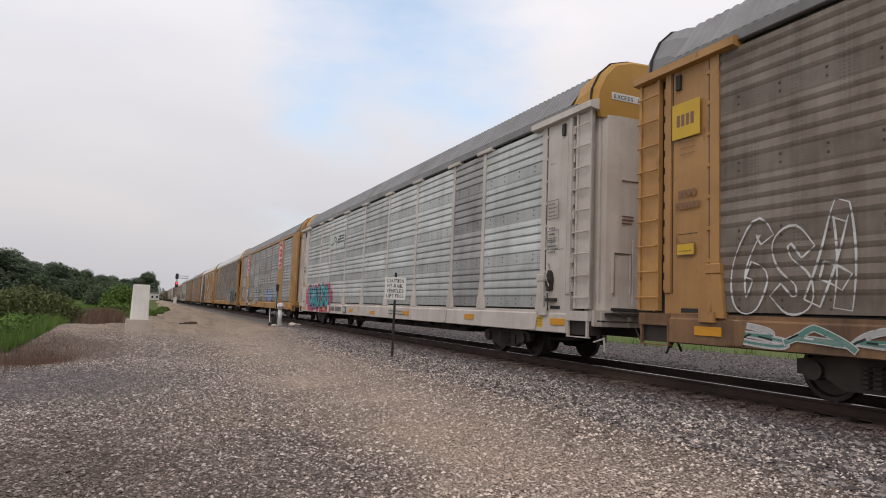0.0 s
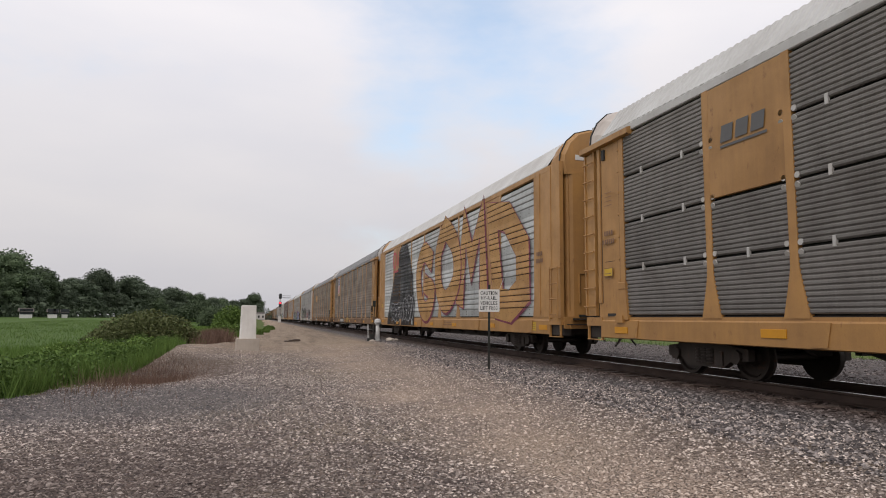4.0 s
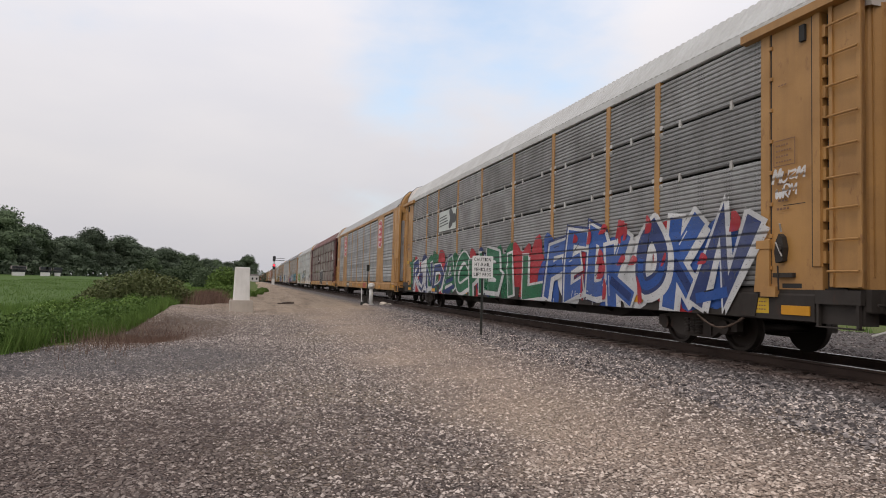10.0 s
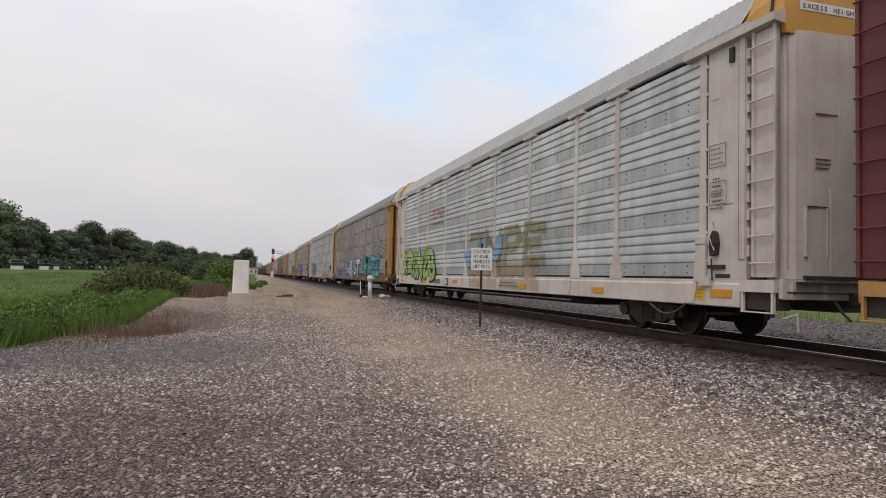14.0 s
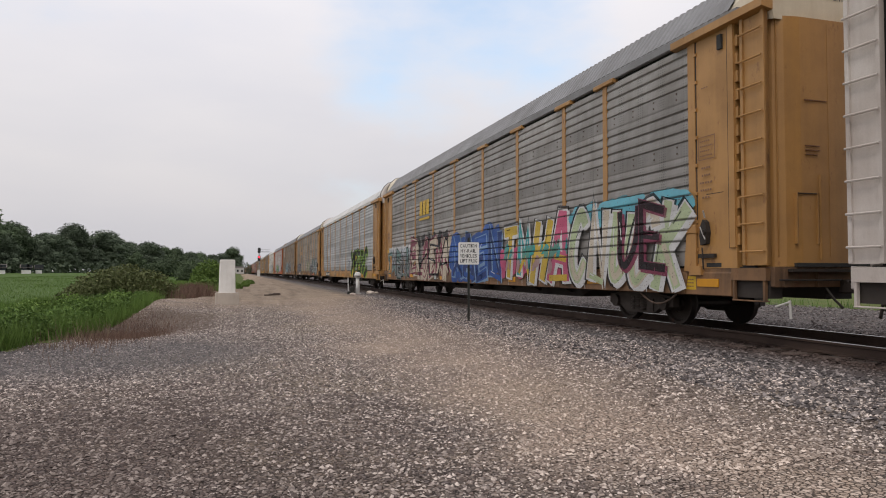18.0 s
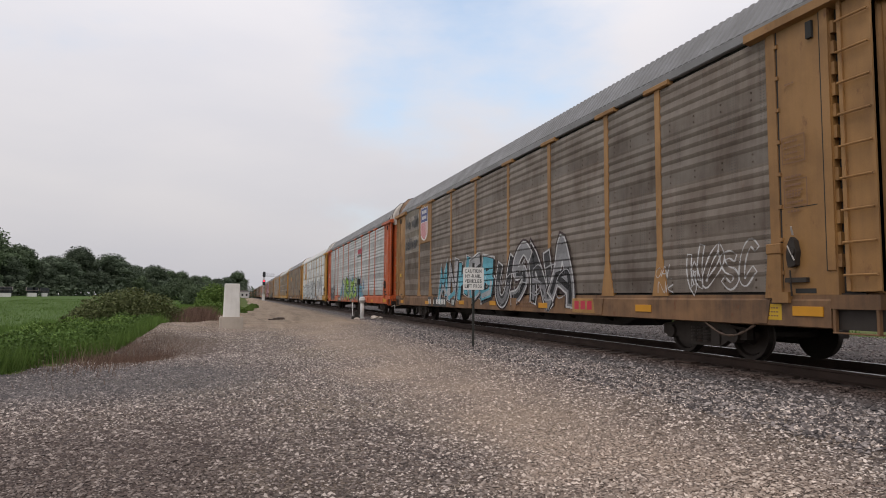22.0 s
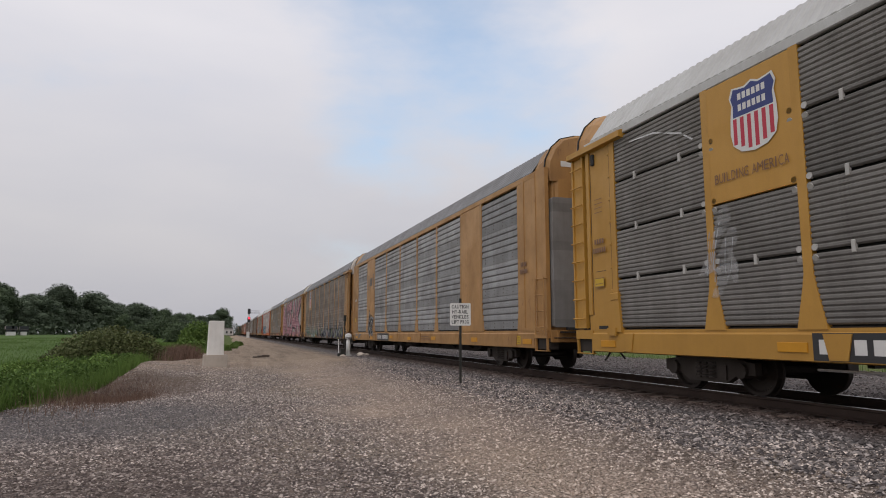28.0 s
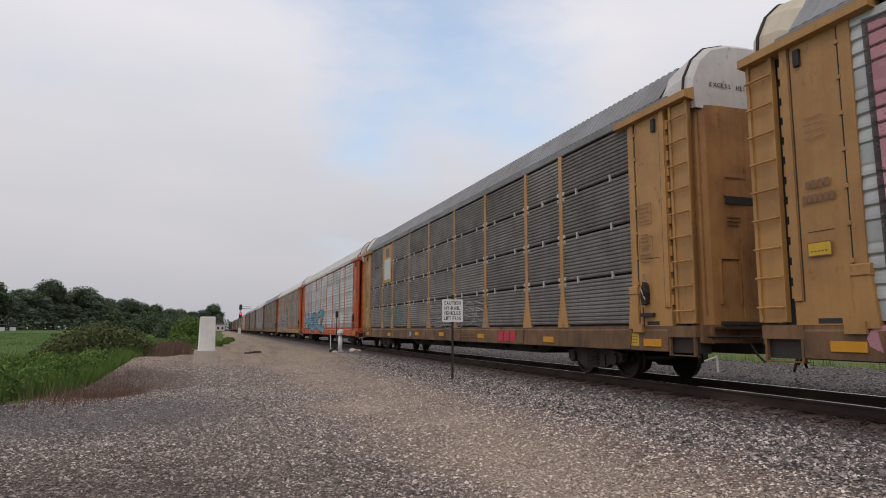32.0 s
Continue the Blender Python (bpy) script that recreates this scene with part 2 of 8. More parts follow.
weathered("truck_steel", (0.060, 0.048, 0.040), (0.035, 0.026, 0.020), 0.6, 0.65, 0.4, rust=0.5)
weathered("wheel_steel", (0.050, 0.040, 0.034), (0.035, 0.024, 0.018), 0.5, 0.55, 0.6, rust=0.5)
weathered("bright_steel", (0.55, 0.54, 0.53), (0.35, 0.31, 0.28), 0.4, 0.28, 0.9)
weathered("rail_rust", (0.060, 0.036, 0.026), (0.035, 0.024, 0.020), 0.6, 0.8, 0.2)
weathered("timber_tie", (0.085, 0.060, 0.048), (0.045, 0.035, 0.030), 0.7, 0.9, spread=0.25)
weathered("concrete_white", (0.72, 0.70, 0.665), (0.44, 0.41, 0.37), 0.45, 0.85)
weathered("concrete_grey", (0.52, 0.455, 0.39), (0.34, 0.29, 0.245), 0.55, 0.9)
weathered("white_enamel", (0.70, 0.70, 0.68), (0.50, 0.47, 0.43), 0.35, 0.4)
weathered("dark_post_steel", (0.035, 0.04, 0.036), (0.06, 0.045, 0.035), 0.5, 0.6, 0.4, rust=0.4)
weathered("house_white", (0.70, 0.69, 0.67), (0.5, 0.48, 0.45), 0.3, 0.8)
weathered("house_roof", (0.12, 0.105, 0.095), (0.07, 0.06, 0.055), 0.5, 0.9)
weathered("glass_dark", (0.03, 0.035, 0.04), (0.02, 0.02, 0.02), 0.2, 0.15)

SPRAY = {}


def spray(name, col, cover=0.92):
    """Graffiti paint on ribbed steel: ribs show through, cover thinned along the grooves to draw their shade lines."""
    n = Nodes("spray_" + name)
    s = n.add("ShaderNodeSeparateXYZ")
    n.link(n.co.outputs["Object"], s.inputs[0])
    lift = n.math('MULTIPLY', n.math('FRACT', n.math('MULTIPLY', n.math('SUBTRACT', s.outputs[2], 1.165), 0.985)), 1.015)
    ribbed = n.math('MULTIPLY', n.math('GREATER_THAN', lift, 0.24), n.math('GREATER_THAN', s.outputs[2], 1.165))
    saw = n.math('FRACT', n.math('MULTIPLY', n.math('SUBTRACT', lift, 0.24), 5.16))
    swell = n.math('MULTIPLY', ribbed, n.math('MINIMUM', n.span(saw, 0.04, 0.24), n.span(saw, 1.0, 0.30)))
    p = n.place(shift=False)
    c = n.tone(col, 0.72, 1.15, n.noise(2.6, p, 5))
    c = n.tone(c, 0.88, 1.08, n.noise(45, p, 2))
    # rib shade drawn in: cover thins to a dark line under each rib
    groove_shade = n.math('MULTIPLY', n.math('MULTIPLY', n.math('LESS_THAN', saw, 0.17), ribbed), 0.45)
    chip = n.math('GREATER_THAN', n.noise(14, n.place((1, 1, 2.5), False), 5, 0.7), 0.62)
    n.link(n.math('MULTIPLY', n.math('SUBTRACT', 1.0, n.math('MAXIMUM', groove_shade, n.math('MULTIPLY', chip, 0.6))), n.span(n.noise(0.8, p, 3), 0.35, 0.62, 0.74 * cover, cover)), n.bsdf.inputs["Alpha"])
    n.bsdf.inputs["Specular IOR Level"].default_value = 0.2
    n.finish(c, 0.6, 0.0, swell, 0.9, 0.032)
    SPRAY[name] = n.mat


for nm, c in (("white", (0.62, 0.62, 0.62)), ("black", (0.022, 0.022, 0.024)), ("grey", (0.25, 0.25, 0.26)), ("silver", (0.42, 0.42, 0.43)),
              ("teal", (0.03, 0.33, 0.34)), ("cyan", (0.13, 0.42, 0.52)), ("blue", (0.035, 0.10, 0.34)), ("navy", (0.03, 0.05, 0.16)),
              ("pink", (0.50, 0.25, 0.285)), ("hot_pink", (0.52, 0.10, 0.19)), ("red", (0.42, 0.035, 0.045)), ("maroon", (0.22, 0.05, 0.09)),
              ("green", (0.02, 0.14, 0.065)), ("lime", (0.28, 0.50, 0.05)), ("pale_green", (0.42, 0.50, 0.30)), ("olive", (0.20, 0.24, 0.075)),
              ("sea", (0.10, 0.27, 0.22)), ("yellow", (0.60, 0.42, 0.06)), ("orange", (0.60, 0.26, 0.03)), ("purple", (0.20, 0.13, 0.30)),
              ("dark_edge", (0.055, 0.035, 0.038)), ("ochre", (0.50, 0.29, 0.11)), ("sky", (0.22, 0.34, 0.50)), ("cream", (0.55, 0.48, 0.38)), ("dull_pink", (0.40, 0.27, 0.27))):
    spray(nm, c)
spray("ink", (0.022, 0.028, 0.045))
for nm, c in (("faded_sky", (0.22, 0.34, 0.45)), ("faded_white", (0.55, 0.55, 0.55)), ("faded_pink", (0.45, 0.24, 0.28)), ("faded_ochre", (0.45, 0.25, 0.10)), ("faded_pale", (0.50, 0.56, 0.54)), ("faded_olive", (0.235, 0.24, 0.085)), ("faded_tan", (0.46, 0.35, 0.22)), ("faded_sea", (0.22, 0.36, 0.34)), ("faded_maroon", (0.20, 0.04, 0.045)), ("chalk", (0.66, 0.68, 0.69))):
    spray(nm, c, 0.26 if nm in ("faded_sky", "faded_white", "faded_pink", "faded_ochre") else 0.36 if nm in ("faded_olive", "faded_tan") else 0.6)


def flat_paint(name, col, rough=0.5):
    n = Nodes(name)
    p = n.place(shift=False)
    return n.finish(n.tone(n.tone(col, 0.82, 1.08, n.noise(5, p, 5)), 0.92, 1.05, n.noise(80, p, 2)), rough, 0.0, n.noise(30, p, 3), 0.1, 0.004)


for nm, c in (("decal_white", (0.68, 0.67, 0.65)), ("decal_black", (0.03, 0.03, 0.032)), ("decal_blue", (0.03, 0.045, 0.19)), ("decal_red", (0.50, 0.025, 0.055)),
              ("decal_orange", (0.60, 0.27, 0.01)), ("decal_yellow", (0.58, 0.36, 0.02)), ("decal_dark_grey", (0.10, 0.10, 0.10)),
              ("decal_tan", (0.45, 0.23, 0.055)), ("decal_pale", (0.52, 0.56, 0.53)), ("decal_brown", (0.20, 0.10, 0.05))):
    flat_paint(nm, c)


def trodden(n, col, mid):
    """Where wheels have worn a pale dusty lane into the pad, the fine dirt further off, the dark brown side, and the
    track bed with its dirt and the train's shade painted in.
    """
    s = n.add("ShaderNodeSeparateXYZ")
    n.link(n.co.outputs["Object"], s.inputs[0])
    x, y = s.outputs[0], s.outputs[1]
    big = n.noise(0.45, n.co.outputs["Object"], 5, 0.6)
    off = n.math('ABSOLUTE', n.math('SUBTRACT', n.math('ADD', x, n.math('MULTIPLY', big, 2.2)), 4.35))
    lane = n.math('MULTIPLY', n.span(off, 1.7, 0.35), n.span(big, 0.30, 0.62, 0.35, 0.95))
    col = n.mix(n.math('MULTIPLY', lane, 0.58), col, (0.58, 0.45, 0.35))
    far = n.math('MULTIPLY', n.span(n.math('ADD', y, n.math('MULTIPLY', big, 14.0)), 30.0, 42.0), n.span(x, 6.6, 5.2))
    col = n.mix(n.math('MULTIPLY', far, n.span(mid, 0.2, 0.6, 0.55, 0.92)), col, (0.47, 0.365, 0.27))
    rut = n.add("ShaderNodeMapping", Scale=(1.5, 0.10, 1.0))
    n.link(n.co.outputs["Object"], rut.inputs["Vector"])
    col = n.mix(n.math('MULTIPLY', far, n.span(n.noise(1.0, rut.outputs[0], 4), 0.50, 0.62, 0.0, 0.5)), col, (0.24, 0.185, 0.145))
    side = n.math('MULTIPLY', n.span(n.math('ADD', x, n.math('MULTIPLY', big, 3.0)), 4.0, 0.8), n.span(n.math('ADD', y, n.math('MULTIPLY', mid, 5.0)), 12.5, 9.0))
    col = n.mix(n.math('MULTIPLY', side, 0.62), col, (0.105, 0.076, 0.066))
    blue = n.math('MULTIPLY', n.span(n.math('ADD', x, n.math('MULTIPLY', big, 3.0)), 2.6, 0.6), n.math('MULTIPLY', n.span(y, 9.0, 11.0), n.span(y, 17.0, 14.0)))
    col = n.mix(n.math('MULTIPLY', blue, 0.62), col, (0.115, 0.113, 0.120))
    gx, gy = n.math('MULTIPLY', n.math('ADD', x, 2.1), 0.58), n.math('MULTIPLY', n.math('SUBTRACT', y, 20.6), 0.21)
    gully = n.math('ADD', n.math('ADD', n.math('MULTIPLY', gx, gx), n.math('MULTIPLY', gy, gy)), n.math('MULTIPLY', n.math('SUBTRACT', mid, 0.5), 1.5))
    col = n.mix(n.span(gully, 1.2, 0.35, 0.0, 0.70), col, (0.165, 0.122, 0.098))
    # brown dirt of the track bed, with the shade under the train painted in
    bed_dirt_shade = n.math('MULTIPLY', n.span(x, 7.0, 7.9), n.span(x, 12.2, 10.6, 0.35, 1.0))
    return n.mix(n.math('MULTIPLY', bed_dirt_shade, 0.88), col, (0.072, 0.046, 0.037))


def stony(name, colours, cell, patch, patch_at, bump=1.0):
    """Loose stones: a cell a stone in chance colours, with broad dusty patches."""
    n = Nodes(name)
    p = n.place(shift=False)
    v = n.add("ShaderNodeTexVoronoi", Scale=cell)
    n.link(p, v.inputs["Vector"])
    s = n.add("ShaderNodeSeparateColor")
    n.link(v.outputs["Color"], s.inputs[0])
    ramp = n.add("ShaderNodeValToRGB")
    ramp.color_ramp.interpolation = 'CONSTANT'
    for i, c in enumerate(colours):
        e = ramp.color_ramp.elements[i] if i < 2 else ramp.color_ramp.elements.new(i / len(colours))
        e.position, e.color = i / len(colours), (*c, 1)
    n.link(s.outputs[0], ramp.inputs[0])
    big = n.noise(0.16, p, 5, 0.55)
    mid = n.noise(1.3, p, 4)
    dust = n.span(n.math('ADD', big, n.math('MULTIPLY', mid, 0.25)), patch_at, patch_at + 0.13, 0.0, 0.62)
    col = n.mix(dust, ramp.outputs[0], patch)
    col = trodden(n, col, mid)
    col = n.tone(col, 0.72, 1.22, mid)
    # crevice shade between stones, painted as darker cell edges
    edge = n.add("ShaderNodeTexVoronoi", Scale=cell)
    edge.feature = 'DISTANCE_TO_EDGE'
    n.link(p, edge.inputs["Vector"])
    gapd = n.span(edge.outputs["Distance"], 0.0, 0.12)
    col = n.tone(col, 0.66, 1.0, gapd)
    n.bsdf.inputs["Specular IOR Level"].default_value = 0.2
    return n.finish(col, 0.9, 0.0, n.math('ADD', gapd, s.outputs[1]), bump, 0.03)


GRAVEL = ((0.22, 0.18, 0.165), (0.30, 0.265, 0.235), (0.13, 0.115, 0.11), (0.40, 0.355, 0.315), (0.25, 0.215, 0.195), (0.17, 0.155, 0.155), (0.52, 0.475, 0.43), (0.22, 0.18, 0.155))
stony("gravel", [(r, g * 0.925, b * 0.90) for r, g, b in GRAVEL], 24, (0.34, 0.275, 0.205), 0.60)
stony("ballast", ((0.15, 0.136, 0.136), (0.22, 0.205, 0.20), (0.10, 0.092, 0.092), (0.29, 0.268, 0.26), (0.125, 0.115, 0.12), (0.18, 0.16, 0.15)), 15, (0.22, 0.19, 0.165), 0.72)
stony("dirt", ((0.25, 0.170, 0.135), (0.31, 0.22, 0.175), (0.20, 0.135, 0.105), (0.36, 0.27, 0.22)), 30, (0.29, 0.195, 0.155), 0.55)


def grassy(name, a, b, c):
    n = Nodes(name)
    p = n.place(shift=False)
    f = n.span(n.noise(0.12, p, 5), 0.35, 0.65)
    g = n.noise(3.0, n.place((1, 0.35, 1), False), 6, 0.7)
    col = n.mix(f, a, b)
    col = n.mix(n.span(g, 0.45, 0.75), col, c)
    n.bsdf.inputs["Specular IOR Level"].default_value = 0.12
    return n.finish(n.tone(col, 0.7, 1.25, n.noise(22, p, 4)), 0.9, 0.0, n.noise(14, p, 5), 0.6, 0.06)


grassy("field_grass", (0.062, 0.112, 0.028), (0.074, 0.122, 0.031), (0.092, 0.138, 0.038))
grassy("verge_grass", (0.055, 0.11, 0.02), (0.10, 0.12, 0.035), (0.14, 0.125, 0.05))


def leafy(name, base, other):
    n = Nodes(name)
    geo = n.add("ShaderNodeNewGeometry")
    f = geo.outputs["Random Per Island"]
    col = n.mix(f, base, other)
    col = n.tone(col, 0.8, 1.2, n.info.outputs["Random"])
    n.bsdf.inputs["Specular IOR Level"].default_value = 0.2
    return n.finish(n.tone(col, 0.7, 1.2, n.noise(0.8, n.place(), 3)), 0.75)


leafy("leaf_dark", (0.070, 0.094, 0.062), (0.088, 0.114, 0.072))
leafy("leaf_mid", (0.076, 0.108, 0.060), (0.096, 0.132, 0.070))
leafy("leaf_bright", (0.085, 0.150, 0.030), (0.150, 0.225, 0.055))
leafy("leaf_bush", (0.090, 0.112, 0.042), (0.150, 0.165, 0.070))
leafy("blade_green", (0.066, 0.118, 0.028), (0.115, 0.185, 0.046))
leafy("blade_lush", (0.075, 0.140, 0.026), (0.135, 0.215, 0.052))
leafy("leaf_weed", (0.066, 0.125, 0.028), (0.125, 0.200, 0.048))
leafy("blade_dry", (0.16, 0.12, 0.075), (0.30, 0.235, 0.16))
leafy("blade_brown", (0.115, 0.070, 0.052), (0.215, 0.140, 0.105))


def pebbles(name, dark, light):
    n = Nodes(name)
    geo = n.add("ShaderNodeNewGeometry")
    f = geo.outputs["Random Per Island"]
    col = n.mix(n.math('POWER', f, 2.3), dark, light)
    p = n.place(shift=False)
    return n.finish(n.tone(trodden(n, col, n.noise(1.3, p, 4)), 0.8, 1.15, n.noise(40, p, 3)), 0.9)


pebbles("stone_mix", (0.088, 0.069, 0.062), (0.90, 0.78, 0.70))
pebbles("ballast_mix", (0.056, 0.048, 0.048), (0.44, 0.39, 0.37))
weathered("bark", (0.06, 0.045, 0.032), (0.03, 0.024, 0.018), 0.6, 0.9)
lamp = Nodes("red_lamp")
lamp.finish((0.6, 0.02, 0.03), 0.3)
lamp.bsdf.inputs["Emission Color"].default_value = (1.0, 0.03, 0.05, 1)
lamp.bsdf.inputs["Emission Strength"].default_value = 3.0

# ---------------------------------------------------------------- mesh helpers
def mesh_of(name, verts, faces, mats, index=None, smooth=False):
    me = bpy.data.meshes.new(name)
    me.from_pydata(verts, [], faces)
    for m in (mats if isinstance(mats, (list, tuple)) else [mats]):
        me.materials.append(MATS.get(m) or SPRAY[m] if isinstance(m, str) else m)
    if index is not None:
        me.polygons.foreach_set("material_index", index)
    if smooth:
        me.polygons.foreach_set("use_smooth", [True] * len(faces))
    me.update()
    return me


class Shape:
    """Plain pieces gathered into one mesh."""

    def __init__(self):
        self.v, self.f, self.m = [], [], []

    def add(self, verts, faces, mat=0):
        k = len(self.v)
        self.v += [tuple(p) for p in verts]
        self.f += [tuple(i + k for i in f) for f in faces]
        self.m += [mat] * len(faces)
        return self

    def box(self, x0, x1, y0, y1, z0, z1, mat=0, cut=0.0):
        """A box; cut: its long edges chamfered by so much (seen along y)."""
        if cut:
            pts = [(x0 + cut, z0), (x1 - cut, z0), (x1, z0 + cut), (x1, z1 - cut), (x1 - cut, z1), (x0 + cut, z1), (x0, z1 - cut), (x0, z0 + cut)]
            return self.prism(pts, y0, y1, "y", mat)
        v = [(x, y, z) for x in (x0, x1) for y in (y0, y1) for z in (z0, z1)]
        return self.add(v, [(0, 1, 3, 2), (4, 6, 7, 5), (0, 4, 5, 1), (2, 3, 7, 6), (0, 2, 6, 4), (1, 5, 7, 3)], mat)

    def prism(self, pts, a, b, axis="y", mat=0):
        """A closed outline drawn out along an axis: (x, z) along y, (y, z) along x, (x, y) along z."""
        put = {"y": lambda p, t: (p[0], t, p[1]), "x": lambda p, t: (t, p[0], p[1]), "z": lambda p, t: (p[0], p[1], t)}[axis]
        n = len(pts)
        v = [put(p, a) for p in pts] + [put(p, b) for p in pts]
        f = [(i, (i + 1) % n, n + (i + 1) % n, n + i) for i in range(n)] + [tuple(range(n - 1, -1, -1)), tuple(range(n, 2 * n))]
        return self.add(v, f, mat)

    def tube(self, a, b, r, n=8, mat=0, r2=None):
        a, b = Vector(a), Vector(b)
        w = (b - a).normalized()
        s = w.orthogonal().normalized()
        t = w.cross(s)
        r2 = r if r2 is None else r2
        v = []
        for p, q in ((a, r), (b, r2)):
            v += [p + (s * math.cos(2 * math.pi * i / n) + t * math.sin(2 * math.pi * i / n)) * q for i in range(n)]
        return self.add(v, [(i, (i + 1) % n, n + (i + 1) % n, n + i) for i in range(n)] + [tuple(range(n - 1, -1, -1)), tuple(range(n, 2 * n))], mat)

    def ball(self, c, r, squash=1.0, n=10, m=6, mat=0):
        v = []
        for j in range(m + 1):
            a = -math.pi / 2 + math.pi * j / m
            v += [(c[0] + r * math.cos(a) * math.cos(2 * math.pi * i / n), c[1] + r * math.cos(a) * math.sin(2 * math.pi * i / n), c[2] + r * squash * math.sin(a)) for i in range(n)]
        f = [(j * n + i, j * n + (i + 1) % n, (j + 1) * n + (i + 1) % n, (j + 1) * n + i) for j in range(m) for i in range(n)]
        return self.add(v, f, mat)

    def mesh(self, name, mats, smooth=False):
        me = mesh_of(name, self.v, self.f, mats, self.m, smooth)
        bm = bmesh.new()
        bm.from_mesh(me)
        bmesh.ops.recalc_face_normals(bm, faces=bm.faces)
        bm.to_mesh(me)
        bm.free()
        return me


SHARED = {}


def shared(key, make):
    """The one mesh of all the pieces that look alike."""
    if key not in SHARED:
        SHARED[key] = make()
    return SHARED[key]


def part(name, data, parent, label="", at=(0, 0, 0), turn=(0, 0, 0)):
    ob = new(name, data)
    ob.parent = parent
    ob.location, ob.rotation_euler = at, [radians(a) for a in turn]
    if label:
        ob["label"] = label
    return ob


def smooth01(a, b, v):
    t = np.clip((v - a) / (b - a), 0, 1)
    return t * t * (3 - 2 * t)


# ---------------------------------------------------------------- the lie of the land
EDGE = ((-50, -5.2), (5, -4.7), (12.5, -4.05), (14.5, -3.5), (18, -2.85), (25, -2.9), (29, -3.2), (33, -1.7), (36, -1.0), (50, 0.3), (90, 1.2), (160, 2.0), (2500, 3.0))


def pad_edge(y):
    return np.interp(y, [e[0] for e in EDGE], [e[1] for e in EDGE])


def rough(x, y):
    return 0.5 * np.sin(1.7 * x + 0.6 * y) * np.sin(0.9 * y - 0.5 * x) + 0.3 * np.sin(3.9 * x - 1.1 * y) * np.sin(2.7 * y)


def height(x, y):
    """The ground's height at x, y (arrays)."""
    pad = -0.42 + 0.20 * smooth01(1.5, 5.6, x) + 0.025 * rough(x, y)
    bed = -0.20 + 0.02 * rough(2 * x, 2 * y)
    z = pad * (1 - smooth01(6.0, 7.4, x)) + bed * smooth01(6.0, 7.4, x)
    z = z - 0.05 * smooth01(12.0, 16.0, x) - 0.9 * smooth01(21.0, 27.0, x)
    e = pad_edge(y)
    out = e - x
    z = z - 0.34 * np.exp(-(((x + 2.7) / 1.3) ** 2 + ((y - 19.8) / 3.2) ** 2))
    z = z + 0.20 * np.exp(-(((x + 2.0) / 1.2) ** 2 + ((y - 28.6) / 1.7) ** 2))
    field = -0.90 + np.clip(y - 22, 0, 130) * 0.0120 + 0.10 * rough(0.35 * x, 0.3 * y)
    berm = 0.22 * np.exp(-((out + 0.15) / 0.55) ** 2) * smooth01(20, 24, y) * (1 - smooth01(34, 38, y))
    k = smooth01(0.2, 5.0, out)
    return (z + berm) * (1 - k) + field * k


def lattice(xs, ys):
    X, Y = np.meshgrid(xs, ys)
    Z = height(X, Y)
    nx = len(xs)
    v = np.stack([X.ravel(), Y.ravel(), Z.ravel()], 1)
    f, idx = [], []
    for j in range(len(ys) - 1):
        e = pad_edge(0.5 * (ys[j] + ys[j + 1]))
        for i in range(nx - 1):
            f.append((j * nx + i, j * nx + i + 1, (j + 1) * nx + i + 1, (j + 1) * nx + i))
            x = 0.5 * (xs[i] + xs[i + 1]) + 0.25 * math.sin(3.1 * ys[j]) + random.uniform(-0.25, 0.25)
            if x < e - (3.2 if 29 < ys[j] < 62 else 2.0 if 17.5 < ys[j] < 45 else 0.6):
                idx.append(3 if x < e - 9 else 4)
            elif x < e - 0.2:
                idx.append(2)
            elif x < 5.4:
                idx.append(0)
            elif x < 21.5:
                idx.append(1)
            else:
                idx.append(4)
    return v.tolist(), f, idx


gx = np.unique(np.concatenate([-np.geomspace(6, 2600, 34), np.arange(-6, 14.01, 0.3), 14 + np.geomspace(0.5, 2600, 24)]))
gy = np.unique(np.concatenate([-np.geomspace(4, 900, 12), np.arange(-3, 45, 0.3), np.arange(45, 120, 2.0), np.geomspace(120, 3200, 26)]))
gv, gf, gi = lattice(gx, gy)
ground = tagged(new("ground", mesh_of("ground", gv, gf, ["gravel", "ballast", "dirt", "field_grass", "verge_grass"], gi, True)),
                "open ground with a gravel pad, ballast and green field", "ground", kind="structure")


